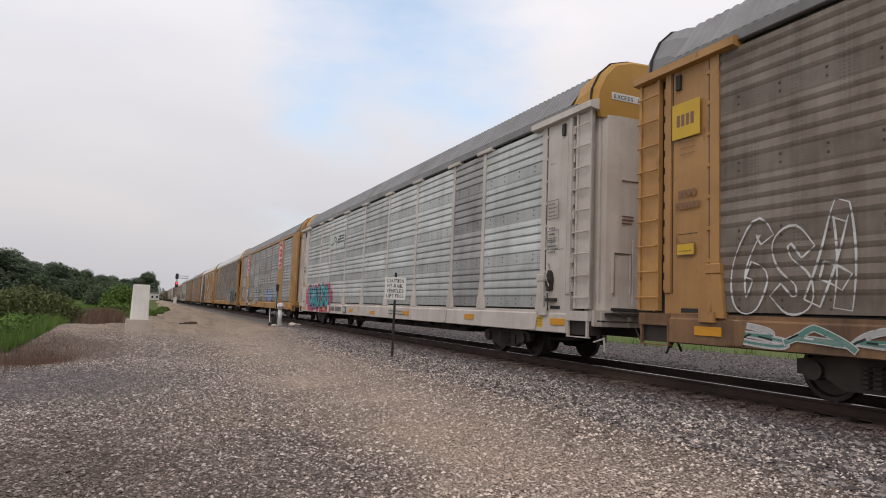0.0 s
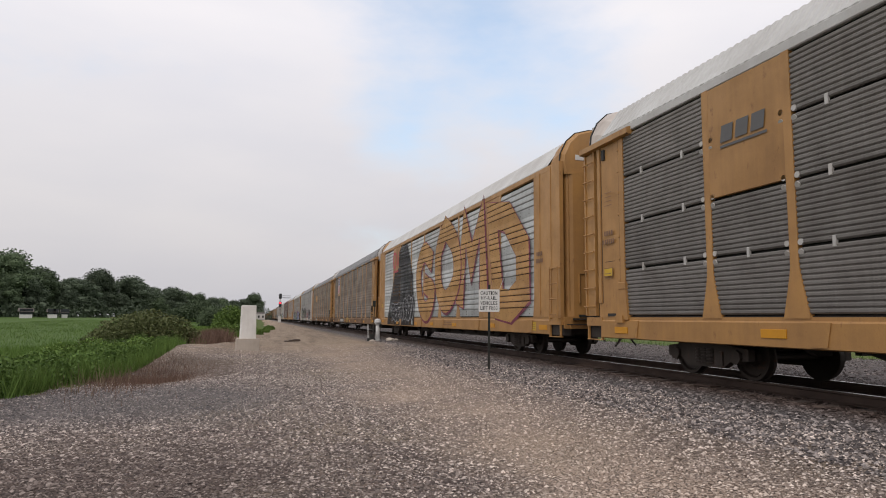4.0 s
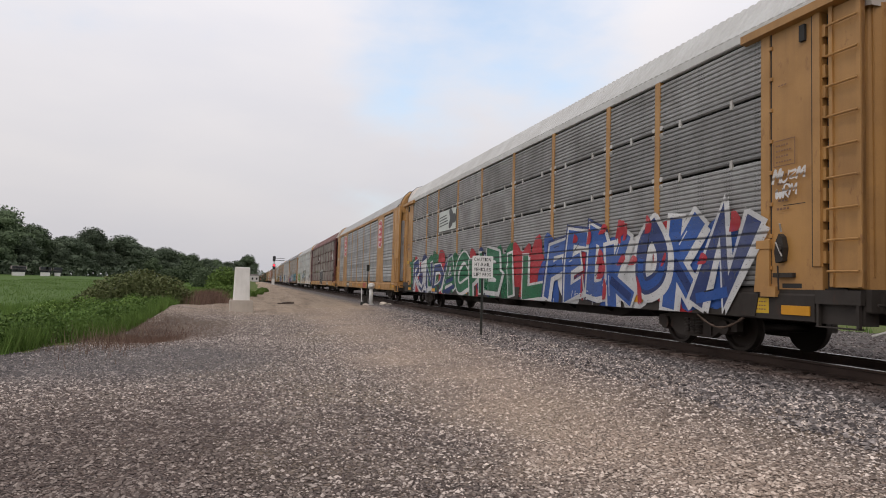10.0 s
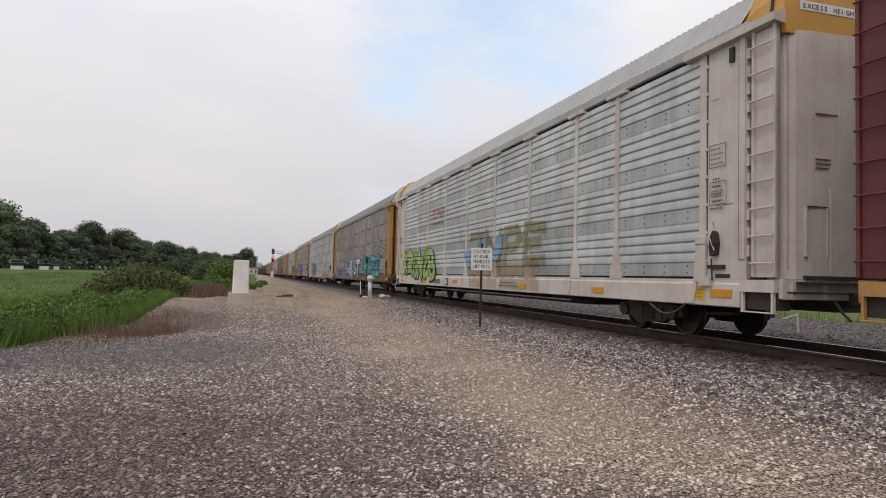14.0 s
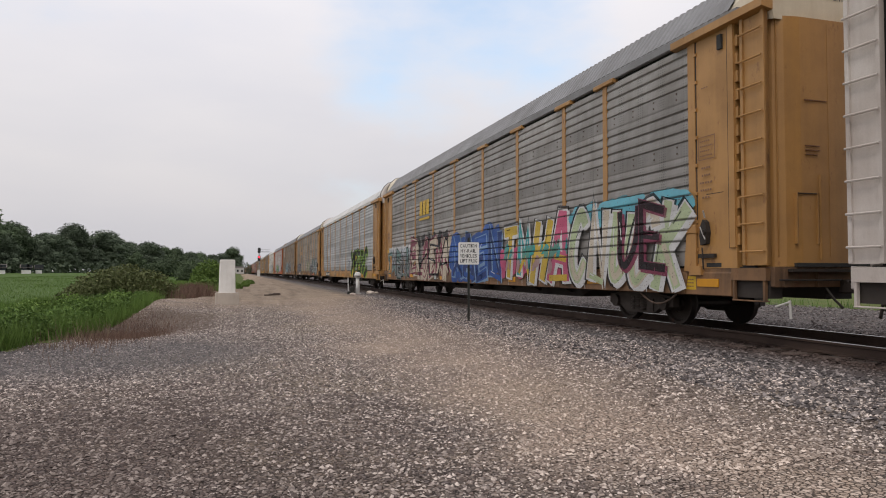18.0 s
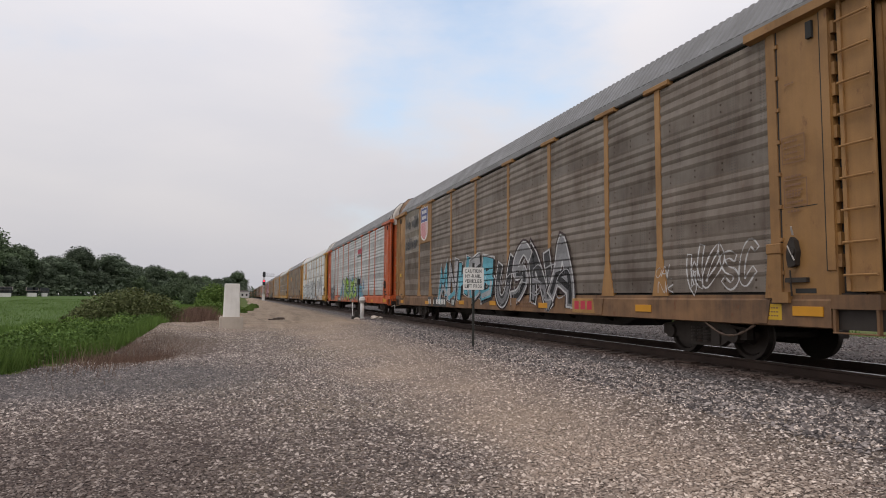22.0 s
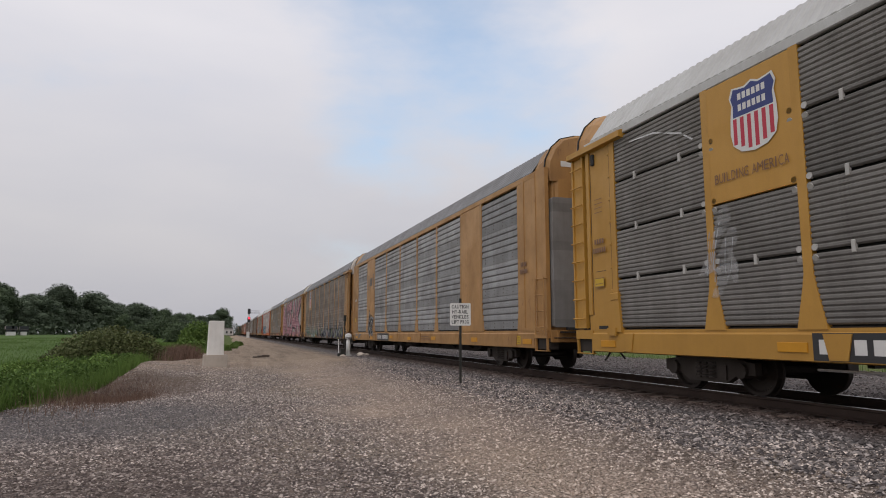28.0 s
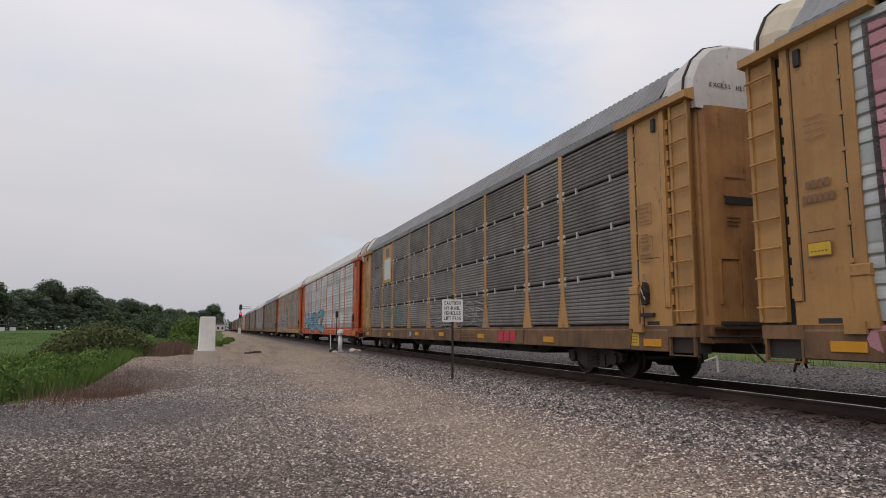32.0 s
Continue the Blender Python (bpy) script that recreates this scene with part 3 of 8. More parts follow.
# loose stones on the pad and along the track bed, real pieces where the eye is near
def stones(name, count, x0, x1, y0, y1, size, mat, label, fall=1.0):
    rng = np.random.default_rng(hash_of(name))
    y = y0 + (y1 - y0) * rng.random(count) ** fall
    x = x0 + (x1 - x0) * rng.random(count)
    keep = (x > pad_edge(y) - 0.6 * rng.random(count)) & (np.abs(x - 8.55) > 0.12)
    x, y = x[keep], y[keep]
    n = len(x)
    base = np.array([(1, 0, 0), (0, 1, 0), (-1, 0, 0), (0, -1, 0), (0, 0, 0.8), (0, 0, -0.5)], float)
    s = size * (0.55 + 0.9 * rng.random(n) ** 2)
    pts = base[None] * (0.65 + 0.7 * rng.random((n, 6, 1)))
    a = rng.random(n) * 6.283
    ca, sa = np.cos(a)[:, None], np.sin(a)[:, None]
    tilt = (rng.random((n, 1)) - 0.5) * 0.9
    px, py, pz = pts[..., 0] * 1.15, pts[..., 1] * 0.8, pts[..., 2] * 0.75 + tilt * pts[..., 0]
    V = np.stack([(px * ca - py * sa) * s[:, None] + x[:, None], (px * sa + py * ca) * s[:, None] + y[:, None], pz * s[:, None] + (height(x, y) + s * 0.2)[:, None]], 2)
    tri = np.array([(0, 1, 4), (1, 2, 4), (2, 3, 4), (3, 0, 4), (1, 0, 5), (2, 1, 5), (3, 2, 5), (0, 3, 5)])
    F = (tri[None] + 6 * np.arange(n)[:, None, None]).reshape(-1, 3)
    return tagged(new(name, mesh_of(name, V.reshape(-1, 3).tolist(), F.tolist(), mat)), label, "stones", kind="stuff")


def hash_of(text):
    return sum((i + 1) * ord(c) for i, c in enumerate(text))


stones("gravel_stones", 90000, -5.5, 6.6, 3.6, 34, 0.019, "stone_mix", "loose grey and tan gravel stones on the pad", 1.35)
stones("fine_gravel_stones", 60000, -3.0, 6.8, 3.2, 17, 0.013, "stone_mix", "fine pale gravel chips on the pad", 1.2)
stones("ballast_stones", 36000, 5.0, 12.5, 3.0, 36, 0.030, "ballast_mix", "grey crushed rock ballast beside the track", 1.5)

stones("far_ballast_stones", 16000, 11.2, 24.0, 9.0, 60, 0.034, "ballast_mix", "grey crushed rock beyond the track", 1.5)

# ---------------------------------------------------------------- the track
RAIL_X = (8.55, 10.05)
track = tagged(new("track"), "rusty steel rails on dark timber ties in ballast", "track", kind="structure")
RAIL = [(-0.07, -0.18), (0.07, -0.18), (0.07, -0.165), (0.012, -0.145), (0.010, -0.045), (0.036, -0.035), (0.036, -0.004), (0.028, 0.0), (-0.028, 0.0), (-0.036, -0.004), (-0.036, -0.035), (-0.010, -0.045), (-0.012, -0.145), (-0.07, -0.165)]
for rx in RAIL_X:
    sh = Shape().prism([(x, z) for x, z in RAIL], -60, 1600)
    sh.box(-0.03, 0.03, -60, 1600, 0.0, 0.0025, 1)
    part("rail", sh.mesh("rail", ["rail_rust", "bright_steel"]), track, "rusty rail with a polished head", (rx, 0, 0))
tie_mesh = shared("tie", lambda: Shape().box(-1.3, 1.3, -0.115, 0.115, -0.13, 0.0, 0, 0.012).mesh("tie", "timber_tie"))
plate_mesh = shared("tie_plate", lambda: Shape().box(-0.18, 0.18, -0.1, 0.1, 0.0, 0.014, 0, 0.004).mesh("tie_plate", "rail_rust"))
rest = Shape()
for i in range(1100):
    y = 2.0 + 0.52 * i
    if i < 110:
        t = part("tie", tie_mesh, track, at=(9.3 + random.uniform(-0.05, 0.05), y, -0.178), turn=(0, 0, random.uniform(-0.8, 0.8)))
        for rx in RAIL_X:
            part("tie_plate", plate_mesh, t, at=(rx - 9.3, 0, 0.0))
    elif i < 700:
        rest.box(8.0, 10.6, y - 0.115, y + 0.115, -0.31, -0.178)
tagged(part("distant_ties", rest.mesh("distant_ties", "timber_tie"), track), "dark timber ties running into the distance", kind="stuff")

# ---------------------------------------------------------------- the train: pieces of an autorack
LENGTH, PITCH = 27.25, 28.6
POSTS = (4.6, 6.5, 9.35, 12.15, 15.1, 17.9, 20.75, 22.65)
COLS = ((1.78, 4.6), (4.6, 6.5), (6.5, 9.35), (9.35, 12.15), (12.15, 15.1), (15.1, 17.9), (17.9, 20.75), (20.75, 22.65), (22.65, 25.47))
ROOF = [(-1.50, 5.40), (-1.50, 5.46), (-1.02, 6.13), (-0.55, 6.25), (0, 6.28), (0.55, 6.25), (1.02, 6.13), (1.50, 5.46), (1.50, 5.40)]


LOW_ROOF = {6: -0.13, 15: -0.13, 16: -0.10, 19: -0.13}    # cars with a flatter roof


def ribbed_panel(w, z0, z1, fine, soft=False, coarse=False):
    """A sheet-steel side panel, ribbed lengthwise, w wide, from z0 to z1."""
    out = []
    if fine:
        n = max(1, round((z1 - z0) / (0.172 if coarse else 0.086)))
        p = (z1 - z0) / n
        for i in range(n):
            z = z0 + i * p
            d = -1.486 if soft else -1.479
            out += [(d, z), (-1.500, z + 0.30 * p), (-1.500, z + 0.72 * p), (d, z + 0.98 * p)]
    else:
        n = 4
        p = (z1 - z0) / n
        for i in range(n):
            z = z0 + i * p
            out += [(-1.497, z), (-1.494, z + 0.24)]
            q = (p - 0.24) / 4
            for j in range(4):                          # ribs that swell out below and fall back above
                a = z + 0.24 + j * q
                if soft:
                    out += [(-1.482, a), (-1.494, a + 0.035), (-1.503, a + 0.075), (-1.490, a + q - 0.045)]
                else:
                    out += [(-1.475, a), (-1.477, a + 0.012), (-1.503, a + 0.036), (-1.502, a + 0.085), (-1.490, a + q - 0.035)]
    pts = out + [(-1.43, z1), (-1.43, z0)]
    return pts


def panel_mesh(w, z0, z1, fine, mat):
    def make():
        sh = Shape().prism(ribbed_panel(w, z0, z1, fine, "brown" in mat or "tan" in mat or "pink" in mat, mat == "white_panel"), 0, -w)
        if fine:                                        # clips over the joint below
            for j in range(max(1, round(w / 1.4))):
                y = -(j + 0.5) * w / max(1, round(w / 1.4))
                if z0 > 1.3:
                    sh.box(-1.512, -1.47, y - 0.03, y + 0.03, z0 - 0.10, z0 + 0.07, 1, 0.008)
        if not fine:                                    # bolt heads along the flat strips
            step = (z1 - z0) / 4
            for i in range(4):
                for j in range(max(2, round(w / 0.7))):
                    y = -(j + 0.5) * w / max(2, round(w / 0.7))
                    for up in (0.055, 0.175):
                        sh.box(-1.505, -1.49, y - 0.014, y + 0.014, z0 + i * step + up, z0 + i * step + up + 0.028, 1)
        return sh.mesh("panel", [mat, "bright_clip" if fine and "tan" not in mat else "bolt_rust"])
    return shared(("panel", round(w, 2), round(z0, 2), round(z1, 2), fine, mat), make)


def post_mesh(style, mat):
    def make():
        a, b = 0.080, 0.25
        sh = Shape()
        sh.prism([(-b, 1.10), (b, 1.10), (a + 0.03, 1.72), (a, 1.9), (a, 5.30), (-a, 5.30), (-a, 1.9), (-a - 0.03, 1.72)], -1.514, -1.42, "x")
        if style == "tee":
            sh.box(-1.56, -1.42, -0.40, 0.40, 5.20, 5.30, 0, 0.015)
        if style == "vee":
            sh.prism([(-a, 4.95), (a, 4.95), (0.34, 5.32), (-0.34, 5.32)], -1.53, -1.42, "x")
        if style == "plain":
            for z in (2.18, 3.21, 4.26):
                for s in (-1, 1):
                    sh.tube((-1.512, s * 0.13, z + 0.07), (-1.46, s * 0.13, z + 0.07), 0.05, 10, 1)
                    sh.tube((-1.512, s * 0.13, z - 0.09), (-1.46, s * 0.13, z - 0.07), 0.05, 10, 1)
        return sh.mesh("post", [mat, mat if "maroon" in mat else "bright_clip"])
    return shared(("post", style, mat), make)


def roof_mesh(mat, rise=0.0):
    def make():
        sh = Shape()
        ys, v, f = [], [], []
        y = 0.0
        k = 0
        while y < LENGTH - 1.7:
            for d in (0.0, 0.06):
                ys.append((y + d, 0.0 if d == 0.0 else 0.014))
            for d in (0.12, 0.15):
                ys.append((y + d, 0.014 if d == 0.12 else 0.0))
            y += 0.19
        n = len(ROOF)
        for y, o in ys:
            for x, z in ROOF:
                s = 1 + o / 1.6 if abs(x) > 0.1 else 1
                v.append((x * (s if z > 5.45 else 1), -0.85 - y, z + (o if z > 5.5 else 0) + rise * max(0.0, z - 5.46) / 0.8))
        for j in range(len(ys) - 1):
            f += [(j * n + i, j * n + i + 1, (j + 1) * n + i + 1, (j + 1) * n + i) for i in range(n - 1)]
        sh.add(v, f)
        sh.box(-1.45, 1.45, -LENGTH + 0.9, -0.9, 5.38, 5.41)
        return sh.mesh("roof", mat)
    return shared(("roof", mat, rise), make)


def hood_mesh(mat):
    """The cap over one end: the roof's outline with a rounded nose."""
    def make():
        sh = Shape()
        rings = ((0.0, 1.0, -0.20), (-0.42, 1.0, -0.05), (-0.80, 1.0, 0.0), (-0.92, 0.985, -0.02), (-0.965, 0.95, -0.07))
        half = [(-1.36, 5.06), (-1.43, 5.40), (-1.40, 5.66), (-1.22, 6.02), (-0.95, 6.27), (-0.52, 6.39)]
        prof = half + [(0, 6.42)] + [(-x, z) for x, z in half[::-1]]
        n = len(prof)
        v = [(x * s, y, z + (d if z > 5.5 else 0)) for y, s, d in rings for x, z in prof]
        f = [(j * n + i, j * n + i + 1, (j + 1) * n + i + 1, (j + 1) * n + i) for j in range(len(rings) - 1) for i in range(n - 1)]
        f += [tuple(range((len(rings) - 1) * n, len(rings) * n)), tuple(range(n))]
        sh.add(v, f)
        seam = [(x * k, y, 5.0 + (z - 5.0) * k) for y, k in ((-0.78, 1.0), (-0.78, 1.014), (-0.83, 1.014), (-0.83, 1.0)) for x, z in prof]
        sh.add(seam, [(j * n + i, j * n + i + 1, (j + 1) * n + i + 1, (j + 1) * n + i) for j in range(3) for i in range(n - 1)], 1)
        return sh.mesh("end_hood", [mat, "dark_interior"])
    return shared(("hood", mat), make)


def end_door_mesh(style, mat, mat2):
    def make():
        sh = Shape()
        plan = [(-1.33, 0.55), (-1.33, 0.06), (-1.27, -0.06), (-1.12, -0.15), (-0.85, -0.20), (0, -0.23), (0.85, -0.20), (1.12, -0.15), (1.27, -0.06), (1.33, 0.06), (1.33, 0.55)]
        sh.prism(plan, 1.14, 5.12, "z", 1 if style == "louvre" else 0)
        if style == "louvre":                           # tall folding leaves with dark gaps, white above
            for i in range(13):
                x = -1.20 + 0.2 * i
                y = -0.235 + 0.11 * max(0.0, abs(x) - 0.7) ** 2 / 0.25
                sh.box(x - 0.072, x + 0.072, y - 0.03, y + 0.10, 1.2, 5.30, 0, 0.01)
                sh.box(x - 0.072, x + 0.072, y - 0.03, y + 0.10, 5.304, 6.10 - 0.25 * max(0.0, abs(x) - 0.6), 2, 0.01)
        else:
            if "rusty" in mat or "maroon" in mat or "bright" in mat:      # a slot through the doors, its shade a near-black block
                sh.box(-0.80, 0.15, -0.232, -0.16, 3.30, 3.44, 1)
                sh.box(-0.84, 0.19, -0.236, -0.18, 3.44, 3.47, 0)
            for z, k in ((3.78, 9), (3.05, 6), (2.98, 6), (2.91, 5)):
                for i in range(k):
                    sh.box(-0.78 + 0.05 * i, -0.745 + 0.05 * i, -0.2325, -0.16, z, z + 0.016, 3)
            for x in (-0.96, -0.54):                    # the framed lower panel
                sh.box(x - 0.006, x + 0.006, -0.2225, -0.16, 1.5, 2.3, 1)
                sh.box(x - 0.03, x - 0.008, -0.232, -0.16, 1.5, 2.3, 0)
            sh.box(-0.97, -0.53, -0.224, -0.16, 2.29, 2.302, 1)
            for x in (-1.22, -0.30, 0.30):
                sh.box(x - 0.012, x + 0.012, -0.225 if abs(x) < 1 else -0.105, -0.06, 1.3, 5.05, 0)
            sh.box(-1.0, 1.0, -0.245, -0.1, 1.14, 1.20, 1)
            for x in (-0.5, 0.5):
                sh.tube((x, -0.222, 1.25), (x, -0.222, 2.6), 0.018, 6)
        if style == "silver":
            sh.box(-1.36, -0.7, -0.25, 0.0, 1.2, 4.6, 2, 0.04)
            sh.box(0.7, 1.36, -0.25, 0.0, 1.2, 4.6, 2, 0.04)
        return sh.mesh("end_door", [mat, "dark_interior", mat2, "decal_brown"])
    return shared(("door", style, mat, mat2), make)


def corner_meshes(kind, mat):
    """The plate and the ladder at one corner, from u = 0 inward."""
    def plate():
        sh = Shape()
        if kind == "open":
            sh.prism([(-0.66, 1.12), (-1.80, 1.12), (-1.78, 1.75), (-1.78, 5.25), (-0.66, 5.25)], -1.505, -1.40, "x")
            sh.box(-1.522, -1.40, -1.80, -1.62, 1.12, 5.25, 0, 0.012)
            sh.prism([(-1.60, 1.07), (-1.92, 1.07), (-1.85, 1.75), (-1.60, 1.75)], -1.548, -1.42, "x")
            sh.box(-1.565, -1.42, -1.86, -1.58, 1.74, 1.90, 0, 0.015)
            sh.box(-1.5075, -1.49, -1.615, -1.588, 1.2, 5.2, 1)
            for i in range(8):
                sh.box(-1.53, -1.49, -1.63, -1.57, 1.42 + 0.5 * i, 1.48 + 0.5 * i, 0, 0.006)
            sh.box(-1.530, -1.49, -0.80, -0.67, 1.45, 5.2, 0, 0.012)
            sh.box(-1.5085, -1.49, -0.835, -0.815, 1.45, 5.2, 1)
            for i in range(12):
                sh.box(-1.495, -1.42, -0.66, -0.605, 1.5 + 0.3 * i, 1.68 + 0.3 * i, 0)
            sh.box(-1.5085, -1.49, -1.38, -1.02, 1.14, 1.21, 1)
            sh.box(-1.5085, -1.49, -1.36, -0.95, 2.405, 2.415, 1)
            sh.box(-1.55, -1.49, -1.02, -0.92, 4.85, 5.1, 1)
            sh.box(-1.58, -1.38, -1.75, -1.45, 1.0, 1.16, 0)
        else:
            sh.prism([(-0.06, 1.12), (-1.86, 1.12), (-1.78, 1.75), (-1.78, 5.42), (-0.06, 5.42)], -1.51, -1.40, "x")
            for y in (-0.62, -1.35):
                sh.box(-1.525, -1.505, y - 0.018, y + 0.018, 1.2, 5.35)
        return sh.mesh("corner_plate", [mat, "dark_interior"])

    def ladder():
        sh = Shape()
        if kind == "open":
            sh.box(-1.50, -1.44, -0.50, -0.02, 1.16, 5.16)
            sh.box(-1.53, -1.44, -0.08, -0.02, 1.16, 5.2, 0, 0.01)
            sh.box(-1.53, -1.44, -0.52, -0.46, 1.16, 5.2, 0, 0.01)
            for i in range(9):
                z = 1.38 + 0.44 * i
                sh.tube((-1.57, -0.03, z), (-1.57, -0.52, z), 0.017, 6)
        else:
            for i in range(4):
                z = 1.2 + 0.42 * i
                sh.tube((-1.60, -0.05, z), (-1.60, -0.55, z), 0.017, 6)
            for y in (-0.05, -0.55):
                sh.tube((-1.60, y, 1.0), (-1.60, y, 2.5), 0.017, 6)
                sh.tube((-1.60, y, 2.46), (-1.50, y, 2.46), 0.017, 6)
                sh.tube((-1.60, y, 1.1), (-1.50, y, 1.1), 0.017, 6)
        return sh.mesh("ladder", mat)

    def beam():
        sh = Shape().prism([(-1.62, 5.20), (-1.40, 5.16), (-1.40, 5.40), (-1.62, 5.33)], 0.05, -2.15)
        return sh.mesh("door_rail", mat)

    return [shared((nm, kind, mat), fn) for nm, fn in (("plate", plate), ("ladder", ladder), ("beam", beam))]


def mirrored(me, key):
    """The same mesh for the other end of the car."""
    def make():
        m = me.copy()
        m.transform(Matrix.Translation((0, -LENGTH, 0)) @ Matrix.Diagonal((1, -1, 1, 1)))
        m.flip_normals()
        return m
    return shared(("mirror", key), make)


def step_mesh(mat):
    """The foothold let into the end of the side sill."""
    def make():
        sh = Shape().box(-1.522, -1.42, -0.78, -0.05, 0.92, 1.118)
        for y in (-0.74, -0.10):
            sh.box(-1.515, -1.46, y - 0.02, y + 0.02, 0.60, 0.93)
        sh.box(-1.53, -1.42, -0.76, -0.08, 0.585, 0.605, 0, 0.006)
        sh.box(-1.44, -1.2, -0.78, -0.05, 0.64, 1.0, 1)
        return sh.mesh("stirrup_step", [mat, "underframe_steel"])
    return shared(("step", mat), make)


def end_sill_mesh(mat):
    """The cross beam under the end doors, with its walkway and the hanging air hose."""
    def make():
        sh = Shape().box(-1.43, 1.43, -0.42, 0.03, 0.82, 1.135, 0, 0.015)
        sh.box(-1.2, 1.2, 0.03, 0.16, 1.06, 1.10, 1)
        for x in (-1.25, -0.6, 0.6, 1.25):
            sh.box(x - 0.03, x + 0.03, 0.03, 0.08, 0.82, 1.1)
        hose = [(-0.42, 0.05, 0.80), (-0.45, 0.22, 0.62), (-0.42, 0.34, 0.50)]
        for p, q in zip(hose, hose[1:]):
            sh.tube(p, q, 0.019, 6, 1)
        sh.tube((-1.40, 0.10, 0.93), (-0.2, 0.12, 0.93), 0.016, 6, 1)
        return sh.mesh("end_sill", [mat, "underframe_steel"])
    return shared(("endsill", mat), make)


def hand_brake_mesh():
    """The brake's gear housing with its lever and chain guide."""
    def make():
        sh = Shape().prism([(-0.06, -0.17), (0.07, -0.20), (0.10, -0.04), (0.07, 0.14), (0.01, 0.25), (-0.05, 0.20), (-0.09, 0.03)], -1.60, -1.51, "x")
        sh.tube((-1.635, -0.01, 0.02), (-1.52, -0.01, 0.02), 0.06, 12)
        sh.tube((-1.64, 0.03, 0.12), (-1.62, -0.07, -0.10), 0.011, 6, 1)
        sh.tube((-1.61, -0.02, 0.40), (-1.56, 0.0, 0.28), 0.015, 6, 1)
        sh.tube((-1.58, 0.05, -0.24), (-1.56, 0.05, -0.62), 0.014, 6)
        sh.box(-1.57, -1.50, -0.22, 0.16, -0.42, -0.35, 0)
        return sh.mesh("hand_brake", ["underframe_steel", "bright_clip"])
    return shared("handbrake", make)


def chain_mesh():
    """A slack brake chain hung along the sill."""
    def make():
        sh = Shape()
        pts = [(-1.50, -23.9 - 0.115 * i, 0.64 - 0.20 * math.sin(math.pi * i / 10)) for i in range(11)]
        for i, (p, q) in enumerate(zip(pts, pts[1:])):
            sh.tube(p, q, 0.022 if i % 2 else 0.014, 6)
        return sh.mesh("brake_chain", "bolt_rust")
    return shared("chain", make)


def sill_mesh(mat):
    def make():
        sh = Shape().prism([(-1.44, 0.64), (-1.525, 0.66), (-1.525, 1.03), (-1.50, 1.06), (-1.50, 1.12), (-1.40, 1.12), (-1.40, 0.64)], -0.78, -LENGTH + 0.78)
        for y in (-2.1, -6.9, -11.7, -15.6, -20.4, -25.2):
            sh.prism([(y - 0.22, 1.04), (y + 0.22, 1.04), (y + 0.14, 0.68), (y - 0.14, 0.68)], -1.545, -1.5, "x")
        return sh.mesh("side_sill", mat)
    return shared(("sill", mat), make)


def under_mesh():
    def make():
        sh = Shape().box(-0.28, 0.28, -LENGTH + 0.1, -0.1, 0.62, 1.0)
        sh.prism([(-5.6, 0.95), (-7.4, 0.40), (-LENGTH + 7.4, 0.40), (-LENGTH + 5.6, 0.95)], -0.55, 0.55, "x")
        sh.box(-1.46, 1.46, -LENGTH + 0.3, -0.3, 1.0, 1.14)
        for i in range(9):
            y = -5.9 - 1.93 * i
            sh.prism([(-1.42, 0.98), (-0.3, 0.98), (-0.3, 0.50), (-0.6, 0.50)], y - 0.06, y + 0.06)
            sh.prism([(1.42, 0.98), (0.3, 0.98), (0.3, 0.50), (0.6, 0.50)], y - 0.06, y + 0.06)
        return sh.mesh("underframe", "underframe_steel")
    return shared("under", make)


def truck_frame_mesh():
    def make():
        sh = Shape()
        arch = [(-1.12, 0.36), (-1.12, 0.56), (-0.62, 0.62), (-0.36, 0.80), (0.36, 0.80), (0.62, 0.62), (1.12, 0.56), (1.12, 0.36), (0.72, 0.34), (0.46, 0.20), (-0.46, 0.20), (-0.72, 0.34)]
        for s in (-1, 1):
            sh.prism(arch, s * 1.06 - 0.07, s * 1.06 + 0.07, "x")
            for y in (-0.85, 0.85):
                sh.tube((s * 1.0, y, 0.42), (s * 1.19, y, 0.42), 0.13, 10)
            for y in (-0.16, 0.0, 0.16):
                for i in range(5):
                    sh.tube((s * 1.14, y, 0.27 + 0.06 * i), (s * 1.14, y, 0.30 + 0.06 * i), 0.075, 8)
            sh.box(s * 1.14 - 0.02, s * 1.14 + 0.02, -0.5, -0.3, 0.25, 0.5, 0)
        sh.box(-1.1, 1.1, -0.19, 0.19, 0.48, 0.74)
        return sh.mesh("truck_frame", "truck_steel")
    return shared("truck", make)


def wheelset_mesh():
    def make():
        sh = Shape()
        for s in (-1, 1):
            def ring(x, r, n=28):
                return [(s * x, r * math.cos(2 * math.pi * i / n), r * math.sin(2 * math.pi * i / n)) for i in range(n)]
            n = 28
            prof = ((0.68, 0.10), (0.68, 0.445), (0.705, 0.45), (0.72, 0.425), (0.82, 0.42), (0.82, 0.36), (0.775, 0.33), (0.775, 0.17), (0.83, 0.14), (0.83, 0.08))
            v = [q for x, r in prof for q in ring(x, r)]
            f = [(j * n + i, j * n + (i + 1) % n, (j + 1) * n + (i + 1) % n, (j + 1) * n + i) for j in range(len(prof) - 1) for i in range(n)]
            sh.add(v, f + [tuple(range(n)), tuple(range((len(prof) - 1) * n, len(prof) * n))])
            for q in range(3):
                a = q * 2.094
                sh.tube((s * 0.83, 0.05 * math.cos(a), 0.05 * math.sin(a)), (s * 0.86, 0.05 * math.cos(a), 0.05 * math.sin(a)), 0.018, 6)
        sh.tube((-0.99, 0, 0), (0.99, 0, 0), 0.08, 10)
        return sh.mesh("wheelset", "wheel_steel")
    return shared("wheels", make)


